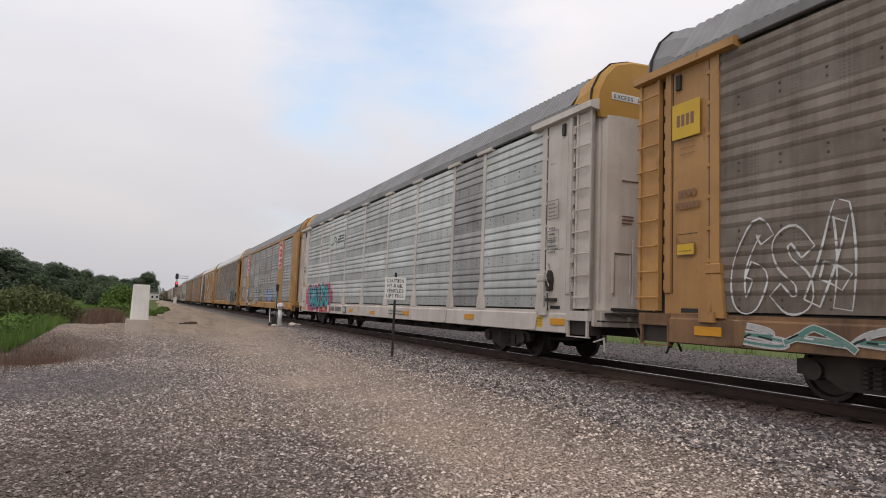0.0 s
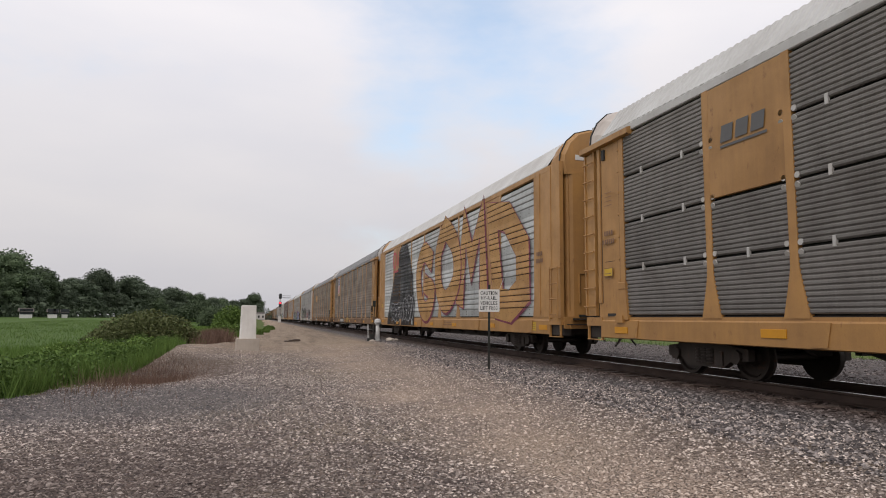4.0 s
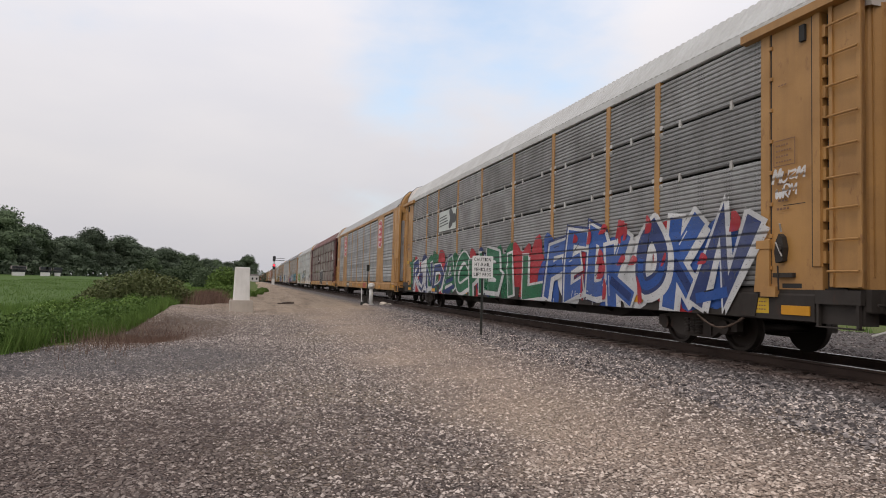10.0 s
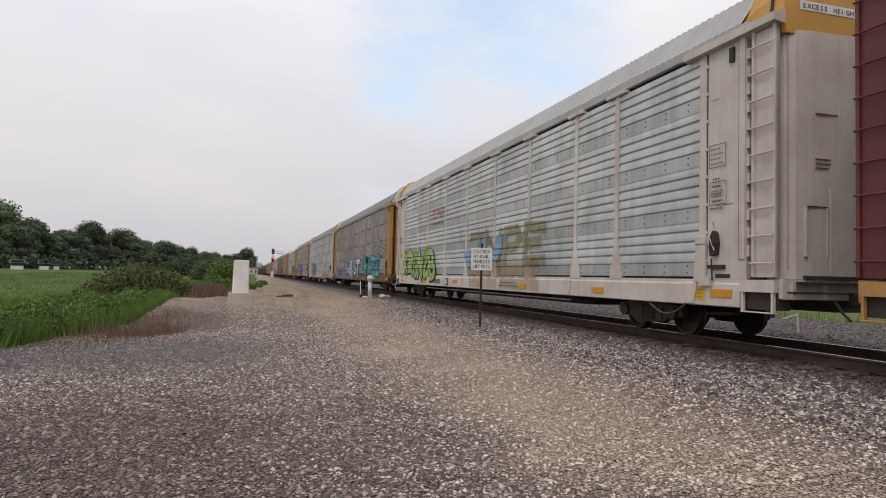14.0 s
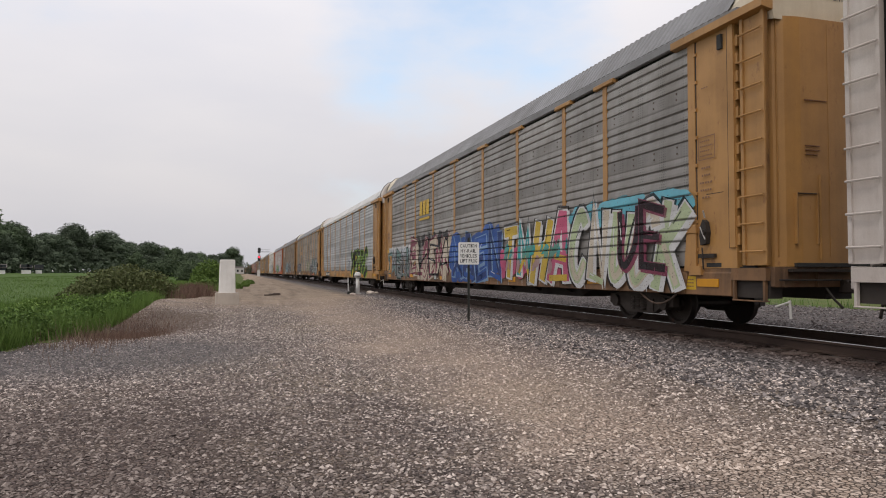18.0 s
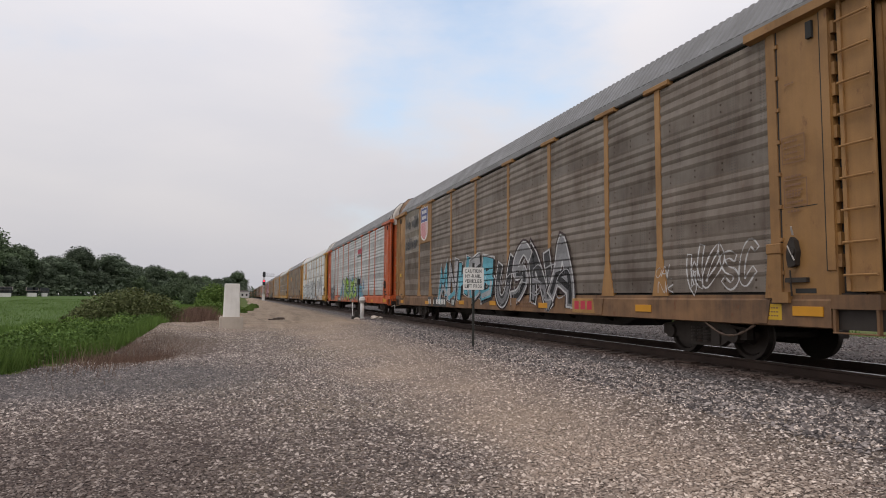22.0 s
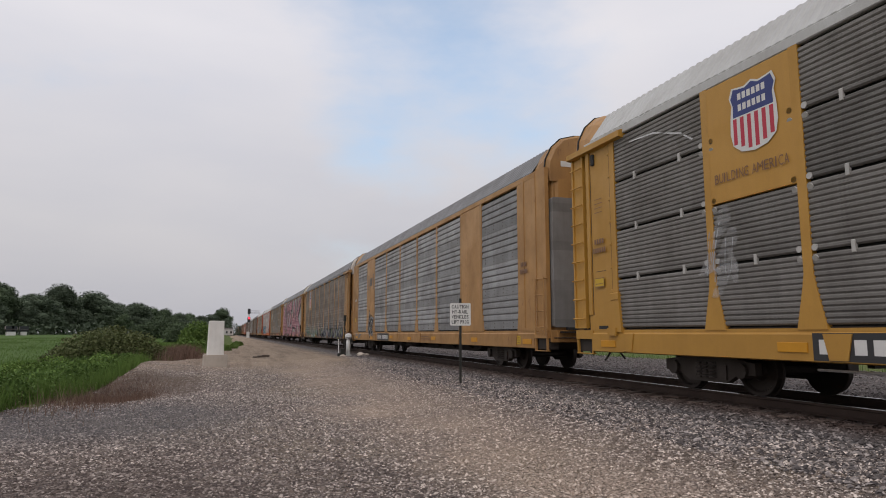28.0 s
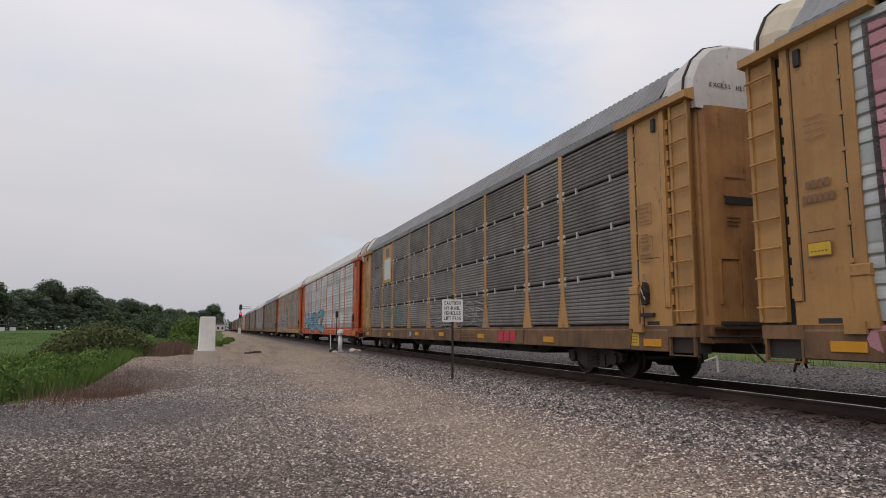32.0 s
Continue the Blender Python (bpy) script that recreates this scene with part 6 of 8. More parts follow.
c = autorack(10, "slat", "slat_tan_panel", M, "maroon_roof", M, W, Y, "maroon autorack railcar with tan-grey slats and peeling roof")
p = Paint(29)
p.rect(9.5, 12.0, 3.25, 4.20, "faded_maroon", 0)
p.rect(22.9, 25.4, 3.30, 4.20, "maroon_paint", 0)
p.blob(24.7, 3.75, 0.34, 0.40, "decal_pale", 1, 0.3)
p.blob(11.3, 3.85, 0.3, 0.28, "decal_pale", 1, 0.3)
p.bars(23.0, 24.2, 3.68, 3.78, 7, "decal_pale", 1)
p.bars(9.7, 11.0, 3.45, 3.55, 6, "decal_pale", 1)
p.done("emblem", c, "maroon plate with a pale emblem")
p = Paint(30)
p.begin("graffiti_letter")
p.poly(curved([(12.35, 0.70), (12.45, 2.1), (12.8, 2.32), (14.2, 2.36), (15.5, 2.45), (15.55, 1.9), (15.75, 0.70)]), "white", 1)
for i in range(4):                                      # four round-headed black columns with pale cuts
    u = 12.52 + 0.79 * i
    p.poly(curved([(u, 0.76), (u + 0.02, 2.0), (u + 0.18, 2.20 + 0.03 * i), (u + 0.52, 2.22 + 0.03 * i), (u + 0.68, 2.0), (u + 0.72, 0.76)]), "black", 2)
    p.stroke(curved([(u + 0.34, 0.95), (u + 0.30, 1.3), (u + 0.42, 1.42)]), 0.06, "white", 6)
    p.stroke(curved([(u + 0.16, 1.66), (u + 0.36, 1.72), (u + 0.46, 1.98)]), 0.06, "white", 6)
p.begin("graffiti")
p.scribble(6, 7.0, 10.5, 2.1, 2.5, "olive", 0.08)
p.bars(16.2, 16.6, 0.75, 1.0, 2, "decal_brown", 1)
p.rect(19.5, 21.3, 0.68, 1.05, "decal_black", 1)
p.bars(19.6, 21.2, 0.76, 0.98, 3, "decal_white", 2, 0.7)
p.rect(20.1, 20.7, 0.80, 0.95, "orange", 7)
p.done("graffiti", c, "black and white boxed graffiti and olive letters")
number_board(c, 4.4, 6.3, False)

c = autorack(11, "rib", "silver_panel", W, "light_roof", W, YB, W, "bright silver autorack railcar with white posts and olive letters")
p = Paint(31)
p.stroke([(7.9, 3.7), (7.5, 3.65), (7.4, 3.95), (7.9, 4.05)], 0.09, "decal_red", 1)
p.stroke([(8.1, 3.65), (8.15, 4.05), (8.7, 3.65), (9.0, 4.05)], 0.09, "decal_red", 1)
p.bars(7.4, 9.1, 3.38, 3.46, 8, "decal_dark_grey", 1)
p.done("emblem", c, "red ribbon-shaped emblem")
p = Paint(32)
for i in range(12):
    p.blob(12.8 + 0.5 * i, 1.35, 0.42, 0.30, "faded_tan", 0, 0.12)
p.letters("ZNPE", 12.6, 19.1, 1.35, 2.75, ["faded_olive"], "faded_olive", None, None, 0, 0.3, 0.0, False, 0.42, 0.0)
for q in ([(11.95, 1.95), (12.9, 2.05), (13.0, 1.6), (12.55, 1.25)], [(13.75, 1.35), (14.15, 1.4), (14.4, 2.4), (14.0, 2.4)], [(15.3, 2.4), (15.9, 2.45), (15.85, 1.95), (15.3, 1.5), (15.0, 1.6)]):
    p.poly(q, "sky", 6)
p.rect(12.6, 18.7, 0.70, 1.04, "faded_tan", 1)
p.bubbles(6, 1.9, 7.9, 1.0, 2.3, ["lime", "pale_green"], "black", None, 3)
p.done("graffiti", c, "olive block letters with blue strokes")
number_board(c, 6.9, 8.9, False)

c = autorack(12, "slat", "grey_panel", Y, "grey_roof", Y, W, YD, "grey slatted autorack railcar with teal and red graffiti")
p = Paint(33)
p.bubbles(5, 17.0, 23.6, 1.0, 2.3, ["teal", "cyan"], "black", None, 2)
p.bubbles(5, 2.4, 8.2, 0.8, 1.7, ["red", "sky", "red"], "navy", "sky", 2)
p.scribble(3, 3.0, 5.6, 1.7, 2.4, "black", 0.05)
p.letters("KAST", 9.0, 16.0, 0.85, 2.3, ["sky", "white"], "navy", None, None, 0.05, 1.0)
p.done("graffiti", c, "teal, red and blue spray-paint letters")

c = autorack(13, "rib", "zinc_panel", W, "grey_roof", W, YB, W, "pale grey autorack railcar with white posts and purple graffiti")
p = Paint(34)
p.rect(6.95, 9.15, 3.35, 4.3, "decal_pale", 0)
for i in range(3):
    p.poly([(8.3 - 0.1 * i, 4.12 - 0.13 * i), (9.1, 4.12 - 0.13 * i), (9.1, 4.19 - 0.13 * i), (8.35 - 0.1 * i, 4.19 - 0.13 * i)], "decal_black", 1)
p.stroke([(7.0, 3.82), (7.4, 3.87), (7.6, 4.2), (7.95, 4.1), (7.65, 3.9)], 0.09, "decal_black", 2)
p.stroke([(7.9, 4.1), (8.0, 3.78), (8.25, 4.05), (8.4, 3.8), (8.7, 4.2)], 0.09, "decal_black", 2)
p.bars(7.1, 9.0, 3.5, 3.58, 12, "decal_dark_grey", 1)
p.done("emblem", c, "black winged emblem")
p = Paint(35)
p.letters("BUTHER", 4.5, 10.1, 0.8, 2.35, ["cyan", "teal", "purple"], "black", "sky", None, 0, 1.0)
p.bubbles(5, 12.6, 16.6, 1.0, 1.85, [None], "white", None, 1)
for i in range(7):                                      # grey fill below, with pale wedges
    u = 18.0 + 0.95 * i
    p.poly([(u, 1.10), (u + 0.7, 1.10), (u + 0.95, 0.68), (u + 0.3, 0.68)], "grey", 0)
p.arches(4, 18.3, 21.0, 0.78, 1.85, 2.05, "red", 0.045)
p.arches(2, 20.9, 23.0, 0.78, 2.2, 2.35, "red", 0.05)
p.arches(3, 22.0, 25.2, 0.78, 2.3, 2.45, "white", 0.045)
p.shards(10, 18.4, 22.8, 0.75, 1.0, ["white", "dull_pink"])
p.scribble(5, 23.5, 25.4, 1.15, 2.1, "maroon", 0.055)
p.scribble(3, 23.6, 25.2, 1.2, 1.7, "black", 0.03)
p.done("graffiti", c, "purple and teal letters beside white ones")

c = autorack(14, "rib", "dull_grey_panel", Y, "grey_roof", Y, "cream_paint", YD, "grey-brown autorack railcar covered low down in bright graffiti")
p = Paint(36)
emblem_bars(p, 7.3, 8.9, 3.35, 4.2, "decal_yellow")
p.done("emblem", c, "yellow emblem blocks with an underline")
p = Paint(37)
for i in range(11):
    p.blob(1.6 + 0.42 * i, 2.1, 0.36, 0.24, "white", 0, 0.15)
    p.blob(1.6 + 0.42 * i, 2.02, 0.40, 0.22, "faded_sky", 0, 0.15)
p.letters("TMENU", 1.0, 5.9, 0.80, 2.1, ["faded_sea", "grey"], "black", None, "faded_pale", 0, 0.9)
for i in range(7):
    p.blob(6.4 + 0.8 * i, 2.45, 0.30, 0.25, "black", 0, 0.2)
p.letters("ELOEMK", 5.8, 11.9, 0.78, 2.45, ["maroon", "cream"], "cream", None, "maroon", 0, 1.0, 0.05, False, 0.30)
p.letters("NHEA", 5.9, 11.8, 0.85, 2.2, ["black"], "black", None, None, 0, 1.5, 0.0, False, 0.06, 0.0)
p.letters("MAEN", 12.0, 16.9, 0.8, 2.4, ["blue", "navy"], "sky", "blue", None, 0, 0.9, 0.03)
for i in range(8):
    p.blob(17.2 + 0.55 * i, 1.35, 0.45, 0.45, "hot_pink", 0, 0.15)
p.letters("TM", 17.0, 19.0, 0.78, 2.4, ["yellow", "teal"], "white", None, "black", 0, 0.8, 0.05)
p.letters("HA", 19.0, 21.2, 0.78, 2.45, ["yellow", "hot_pink"], "white", None, "black", 0, 0.8, 0.05)
p.shards(22, 17.1, 21.0, 1.55, 1.75, ["teal", "sea"])
p.shards(8, 17.1, 21.0, 1.15, 1.4, ["dull_pink"])
for i in range(7):
    p.blob(21.6 + 0.6 * i, 2.35, 0.4, 0.26, "cyan", 0, 0.2)
p.letters("CNUCK", 21.2, 25.4, 0.72, 2.4, ["pale_green", "cream"], "white", None, "black", 0, 1.1, 0.035, False, 0.33, 0.12)
p.letters("UE", 23.2, 24.8, 1.1, 2.45, ["black"], "maroon", None, None, 0, 1.0, 0.02, False, 0.2)
p.done("graffiti", c, "maroon, blue, yellow and teal letters")
number_board(c, 7.2, 9.3, False)

c = autorack(15, "rib", "zinc_panel", Y, "white_roof", Y, W, Y, "clean blue-grey autorack railcar with black and lime graffiti")
p = Paint(38)
p.letters("XPERC", 17.6, 23.7, 0.75, 2.45, ["black"], "lime", None, "black", 0.07, 0.7)
p.shards(7, 17.4, 23.8, 0.8, 2.2, ["lime", "yellow"])
p.scribble(3, 16.1, 17.3, 1.3, 2.0, "navy", 0.05)
p.done("graffiti", c, "black letters with lime green edges")
number_board(c, 3.9, 6.4)

c = autorack(16, "rib", "tan_grey_panel", Y, "grey_roof", Y, "cream_paint", YD, "tan-grey autorack railcar with black emblem and cream graffiti")
p = Paint(39)
p.rect(6.75, 9.15, 3.25, 4.3, "decal_tan", 0)
emblem_bars(p, 7.2, 8.8, 3.4, 4.2, "decal_black")
p.done("emblem", c, "black emblem blocks on an ochre plate")
p = Paint(40)
p.bubbles(5, 2.4, 7.4, 1.05, 2.1, ["faded_sky", "grey"], "navy", None, 1)
p.letters("WORMA", 14.2, 18.3, 1.15, 2.2, ["cream", "pale_green", "olive"], "dull_pink", None, "faded_pale", 0, 1.4, 0.03)
p.letters("WOPS", 18.3, 20.75, 1.1, 1.9, ["grey"], "black", None, "silver", 0, 0.9, 0.03, True, 0.33, 0.08)
p.letters("SIME", 20.95, 25.1, 0.95, 2.55, ["faded_sea", "silver"], "black", None, "silver", 0, 0.8, 0.055, True, 0.33, 0.10)
p.scribble(5, 24.9, 25.4, 1.2, 2.1, "white", 0.03)
p.done("graffiti", c, "cream, green and grey outlined letters")
p = Paint(140)
emblem_bars(p, 20.9, 22.4, 0.72, 1.0, "decal_red", 3, False)
p.done("sill_emblem", c, "red emblem blocks on the sill")
number_board(c, 5.0, 7.4)

c = autorack(17, "rib", "brown_grey_panel", "yellow_paint_aged", "grey_roof", "yellow_paint_aged", YD, YD, "grimy brown autorack railcar with slogan lettering and shield plate", plates=(1,), plate_low=3.5, upper="tan_grey_panel")
p = Paint(41)
p.shield(5.5, 4.38, 1.15, 1.5)
p.done("emblem", c, "blue, red and white shield emblem")
p = Paint(42)
p.text("We will", 2.05, 4.4, 4.38, 4.98, "decal_black", 1, 0.02)
p.text("deliver", 2.1, 4.35, 3.38, 3.98, "decal_black", 1, 0.02)
p.done("slogan", c, "black slogan lettering")
p = Paint(43)
p.letters("MNHEB", 7.9, 14.0, 0.95, 2.4, ["cyan", "silver"], "black", None, "white", 0, 1.1, 0.035)
p.letters("USNA", 14.3, 19.2, 0.80, 2.4, ["black", "grey"], "white", None, "dark_edge", 0, 1.5, 0.05, True, 0.27, 0.0)
p.scribble(6, 14.5, 19.0, 0.95, 2.2, "silver", 0.04)
p.rect(19.2, 20.3, 0.70, 1.04, "ochre", 1)
p.bars(19.3, 20.2, 0.78, 0.98, 3, "decal_red", 2)
p.scribble(3, 22.55, 23.1, 1.4, 1.75, "white", 0.025)
p.scribble(2, 22.6, 23.1, 1.1, 1.4, "white", 0.025)
p.letters("WOSC", 23.55, 25.2, 1.25, 1.95, [None], "white", None, None, 0, 1.6, 0.03, True, 0.3, 0.0)
p.done("graffiti", c, "cyan letters and dark letters on pink")
number_board(c, 6.3, 8.8)

c = autorack(18, "rib", "silver_panel", O, "grey_roof", O, W, O, "silver autorack railcar with orange posts, ends and sill")
p = Paint(44)
for i in range(4):
    a = 16.45 + 0.42 * i
    p.poly([(a, 4.05), (a + 0.33, 4.05), (a + 0.43, 4.38), (a + 0.1, 4.38)], "decal_red", 1)
p.poly([(16.3, 3.88), (18.0, 3.88), (18.1, 3.96), (16.4, 3.96)], "decal_black", 1)
p.done("emblem", c, "red slanted emblem blocks")
p = Paint(45)
p.arches(6, 2.1, 4.85, 0.72, 1.98, 2.15, "white", 0.045, "black")
p.scribble(2, 4.9, 5.4, 0.9, 1.4, "white", 0.04)
for i in range(16):
    u, b = 8.4 + 0.62 * i, 1.9 + 0.28 * ((i * 7) % 4)
    p.poly([(u, 1.0 + 0.1 * (i % 3)), (u + 0.42, 0.74), (u + 0.55, 1.2), (u + 0.9, b + 0.25), (u + 0.4, b - 0.4), (u + 0.1, b - 0.15)], ("cyan", "faded_sea", "sky")[i % 3], 0)
p.shards(40, 8.2, 18.8, 0.75, 2.2, ["cyan", "sky", "teal", "faded_pale"])
p.letters("TEUKS", 9.9, 16.4, 0.85, 2.3, ["pale_green", "lime"], "black", None, None, 0, 1.2, 0.05, True, 0.34)
p.shards(12, 16.6, 19.4, 0.8, 1.9, ["cyan", "sky", "cyan"])
p.done("graffiti", c, "green letters with cyan spikes")
number_board(c, 6.4, 8.7)

c = autorack(19, "slat", "white_panel", YB, "white_roof", YB, W, YB, "white-painted slatted autorack railcar with black line graffiti", plates=(1,), plate_low=3.25)
p = Paint(46)
p.shield(5.55, 4.5, 0.95, 1.15)
p.text("BUILDING AMERICA", 4.75, 6.4, 3.5, 3.68, "decal_brown", 1, 0.0)
p.done("emblem", c, "blue, red and white shield emblem with a slogan")
p = Paint(47)
p.begin("paint_cloud")
p.rect(1.9, 23.95, 0.67, 1.118, "white", 0)
p.poly([(18.5, 1.12), (18.9, 1.9), (19.25, 2.7), (20.9, 2.68), (21.9, 2.6), (22.6, 3.05), (23.3, 2.6), (23.8, 1.85), (23.98, 1.12)], "chalk", 0)
p.letters("IUNU", 2.1, 6.9, 0.80, 2.45, ["white_panel"], "black", None, None, 0, 0.9, 0.035, True, 0.42, 0.06)
p.letters("FRPE", 6.9, 12.3, 0.75, 2.75, ["white_panel"], "black", None, None, 0, 0.9, 0.045, True, 0.46, 0.07)
p.letters("HNLS", 7.0, 12.2, 0.85, 2.6, ["black"], "black", None, None, 0, 1.3, 0.0, True, 0.045, 0.0)
p.letters("CSUR", 12.1, 17.7, 0.72, 2.85, ["white_panel"], "black", None, None, 0, 0.9, 0.05, True, 0.46, 0.09)
p.letters("SMEN", 12.2, 17.6, 0.80, 2.6, ["black"], "black", None, None, 0, 1.3, 0.0, True, 0.04, 0.0)
p.begin("graffiti_letter")
p.stroke(curved([(17.0, 2.5), (17.5, 2.2), (17.9, 1.6), (18.1, 0.7)]), 0.17, "black", 5)
p.stroke([(17.75 + 0.03 * k * math.cos(0.8 * k), 1.7 + 0.03 * k * math.sin(0.8 * k)) for k in range(12)], 0.06, "black", 5)
p.begin("graffiti_letter")
p.stroke(curved([(18.5, 1.1), (18.8, 1.8), (19.25, 2.75), (19.6, 2.0), (20.4, 0.7)]), 0.05, "black", 5)
for uc, zc in ((19.25, 2.05), (22.75, 2.2)):
    for e in (0.10, 0.26):
        p.stroke([(uc + e * math.cos(0.65 * t), zc + 1.3 * e * math.sin(0.65 * t)) for t in range(11)], 0.035, "black", 5)
p.stroke(curved([(18.6, 1.25), (19.1, 1.62), (19.6, 1.15)]), 0.045, "black", 5)
p.begin("graffiti_letter")
p.stroke(curved([(19.6, 2.6), (20.5, 2.72), (20.9, 2.55), (20.85, 2.1), (20.3, 2.0)]), 0.07, "black", 5)
p.stroke(curved([(20.1, 2.1), (20.2, 2.45), (20.5, 2.35)]), 0.04, "black", 5)
p.poly(curved([(20.5, 1.65), (20.75, 1.85), (21.1, 1.6), (20.95, 1.5)]), "black", 5)
p.poly(curved([(20.5, 0.70), (20.8, 0.93), (21.25, 0.70)]), "black", 5)
p.stroke(curved([(21.0, 2.72), (21.6, 2.85), (21.9, 2.5), (21.5, 2.3), (21.9, 2.0), (21.3, 1.8)]), 0.11, "black", 5)
p.begin("graffiti_letter")
p.stroke(curved([(21.7, 1.9), (22.2, 2.5), (22.6, 3.08)]), 0.05, "black", 5)
p.stroke(curved([(22.6, 3.08), (23.3, 2.65), (23.8, 1.85), (24.05, 0.70)]), 0.17, "black", 5)
p.stroke(curved([(22.3, 1.3), (22.9, 1.62), (23.5, 1.35)]), 0.05, "black", 5)
p.stroke(curved([(22.9, 1.55), (23.1, 1.1), (23.0, 0.7)]), 0.04, "black", 5)
p.letters("WUP", 18.9, 20.0, 0.75, 1.08, [None], "black", None, None, 0.0, 0.5, 0.03)
p.shards(5, 2.1, 4.0, 1.2, 1.8, ["faded_sky"])
p.scribble(5, 2.6, 12.0, 0.72, 1.0, "black", 0.035)
p.done("graffiti", c, "white letters drawn with thick black lines")
number_board(c, 5.7, 8.5)

c = autorack(20, "rib", "brown_grey_panel", Y, "grey_roof", Y, "cream_paint", YD, "brown-grey autorack railcar with ochre posts and end doors")
p = Paint(48)
emblem_bars(p, 7.2, 8.8, 3.4, 4.2, "decal_orange")
p.scribble(3, 2.2, 4.4, 1.3, 2.0, "cyan", 0.05)
p.done("emblem", c, "orange emblem blocks")
number_board(c, 6.5, 8.9)

c = autorack(21, "slat", "dark_grey_panel", YB, "white_roof", YB, Y, YB, "dark grey slatted autorack railcar with shield plate and white roof", plates=(1,), plate_low=3.22)
p = Paint(49)
p.shield(5.7, 4.5, 0.9, 1.1)
p.text("BUILDING AMERICA", 4.8, 6.35, 3.55, 3.72, "decal_brown", 1, 0.0)
p.done("emblem", c, "blue, red and white shield emblem with a slogan")
p = Paint(50)
p.shards(9, 4.5, 5.1, 1.8, 3.0, ["faded_white"])
p.scribble(3, 4.5, 5.1, 1.9, 3.0, "silver", 0.025)
p.stroke([(2.4, 5.0), (3.2, 4.95), (4.0, 4.7), (4.3, 4.5)], 0.03, "white", 3)
p.done("scuffs", c, "white scuffs on the slats")
number_board(c, 6.6, 9.4)

c = autorack(22, "box", "grey_panel", Y, "grey_roof", Y, Y, Y, "ochre autorack railcar with plated bays and grey panels", plates=(1, 7), ends="flush", door="silver")
p = Paint(51)
emblem_bars(p, 5.25, 6.0, 3.75, 4.2, "decal_dark_grey", 3, False)
for u, s in ((4.95, 1), (6.35, -1)):
    p.rect(min(u, u + 0.07 * s), max(u, u + 0.07 * s), 3.55, 4.4, "decal_dark_grey", 1)
    for z in (3.55, 4.33):
        p.rect(min(u, u + 0.18 * s), max(u, u + 0.18 * s), z, z + 0.07, "decal_dark_grey", 1)
p.bars(1.0, 1.4, 3.05, 3.2, 4, "decal_pale", 1)
p.done("emblem", c, "dark bracketed emblem blocks")
p = Paint(52)
p.letters("BZ", 5.15, 6.3, 0.95, 2.0, ["black"], "white", None, "black", 0, 2.0, 0.04, False, 0.36, 0.0)
p.poly([(1.2, 0.68), (2.2, 0.68), (3.2, 1.0), (1.4, 1.04)], "grey", 1)
p.done("graffiti", c, "small black and white throw-up")
number_board(c, 7.6, 10.0)

c = autorack(23, "rib", "brown_grey_panel", Y, "grey_roof", Y, W, YD, "grimy brown autorack railcar with shield plate and camouflage graffiti", plates=(1,), plate_low=3.35)
p = Paint(53)
p.shield(5.6, 4.35, 1.15, 1.6)
p.done("emblem", c, "blue, red and white shield emblem")
p = Paint(54)
p.shards(110, 1.9, 11.4, 0.75, 1.6, ["sea", "grey", "faded_sea", "faded_pale", "olive", "faded_tan"])
p.shards(90, 11.0, 25.2, 0.72, 1.2, ["olive", "faded_tan", "grey", "navy", "faded_pale", "dark_edge"])
for i in range(9):                                      # steep dark letters with pale flanks
    u, top, w = 11.2 + 1.55 * i, 1.62 + 0.05 * i + 0.13 * ((i * 3) % 4), 0.8 + 0.3 * ((i * 5) % 3)
    p.begin("graffiti_letter")
    p.poly([(u - 0.35, 0.76), (u - 0.02, top - 0.25), (u + 0.03, top), (u + 0.34, top + 0.03), (u + 0.30, 0.78)], "faded_white", 2)
    p.poly([(u + 0.22, 0.80), (u + 0.28, 1.4), (u + 0.10, top - 0.06), (u + 0.34, top - 0.03), (u + 0.5, 1.5), (u + 0.9 * w, 1.12), (u + 1.3 * w, 0.80)], "ink", 3)
    p.poly([(u - 0.2, 0.76), (u + 0.02, 1.25), (u + 0.22, 0.80)], ("ink", "olive", "dark_edge")[i % 3], 3)
    p.stroke([(u - 0.30, 0.80), (u + 0.02, top), (u + 0.35, top + 0.03), (u + 0.55, 1.5), (u + w, 1.12)], 0.03, "white", 6)
p.shards(120, 11.2, 25.2, 0.80, 1.55, ["ink", "faded_pale", "olive", "dull_pink", "grey", "ink", "faded_white"])
p.scribble(10, 11.4, 24.5, 1.1, 1.9, "silver", 0.03)
p.loops(2.5, 10.5, 1.2, 1.75, "faded_pale", 0.04, 0.7)
p.scribble(1, 8.0, 8.8, 1.5, 2.2, "white", 0.04)
p.done("graffiti", c, "green and grey camouflage-like graffiti with white strokes")
number_board(c, 6.0, 8.2)

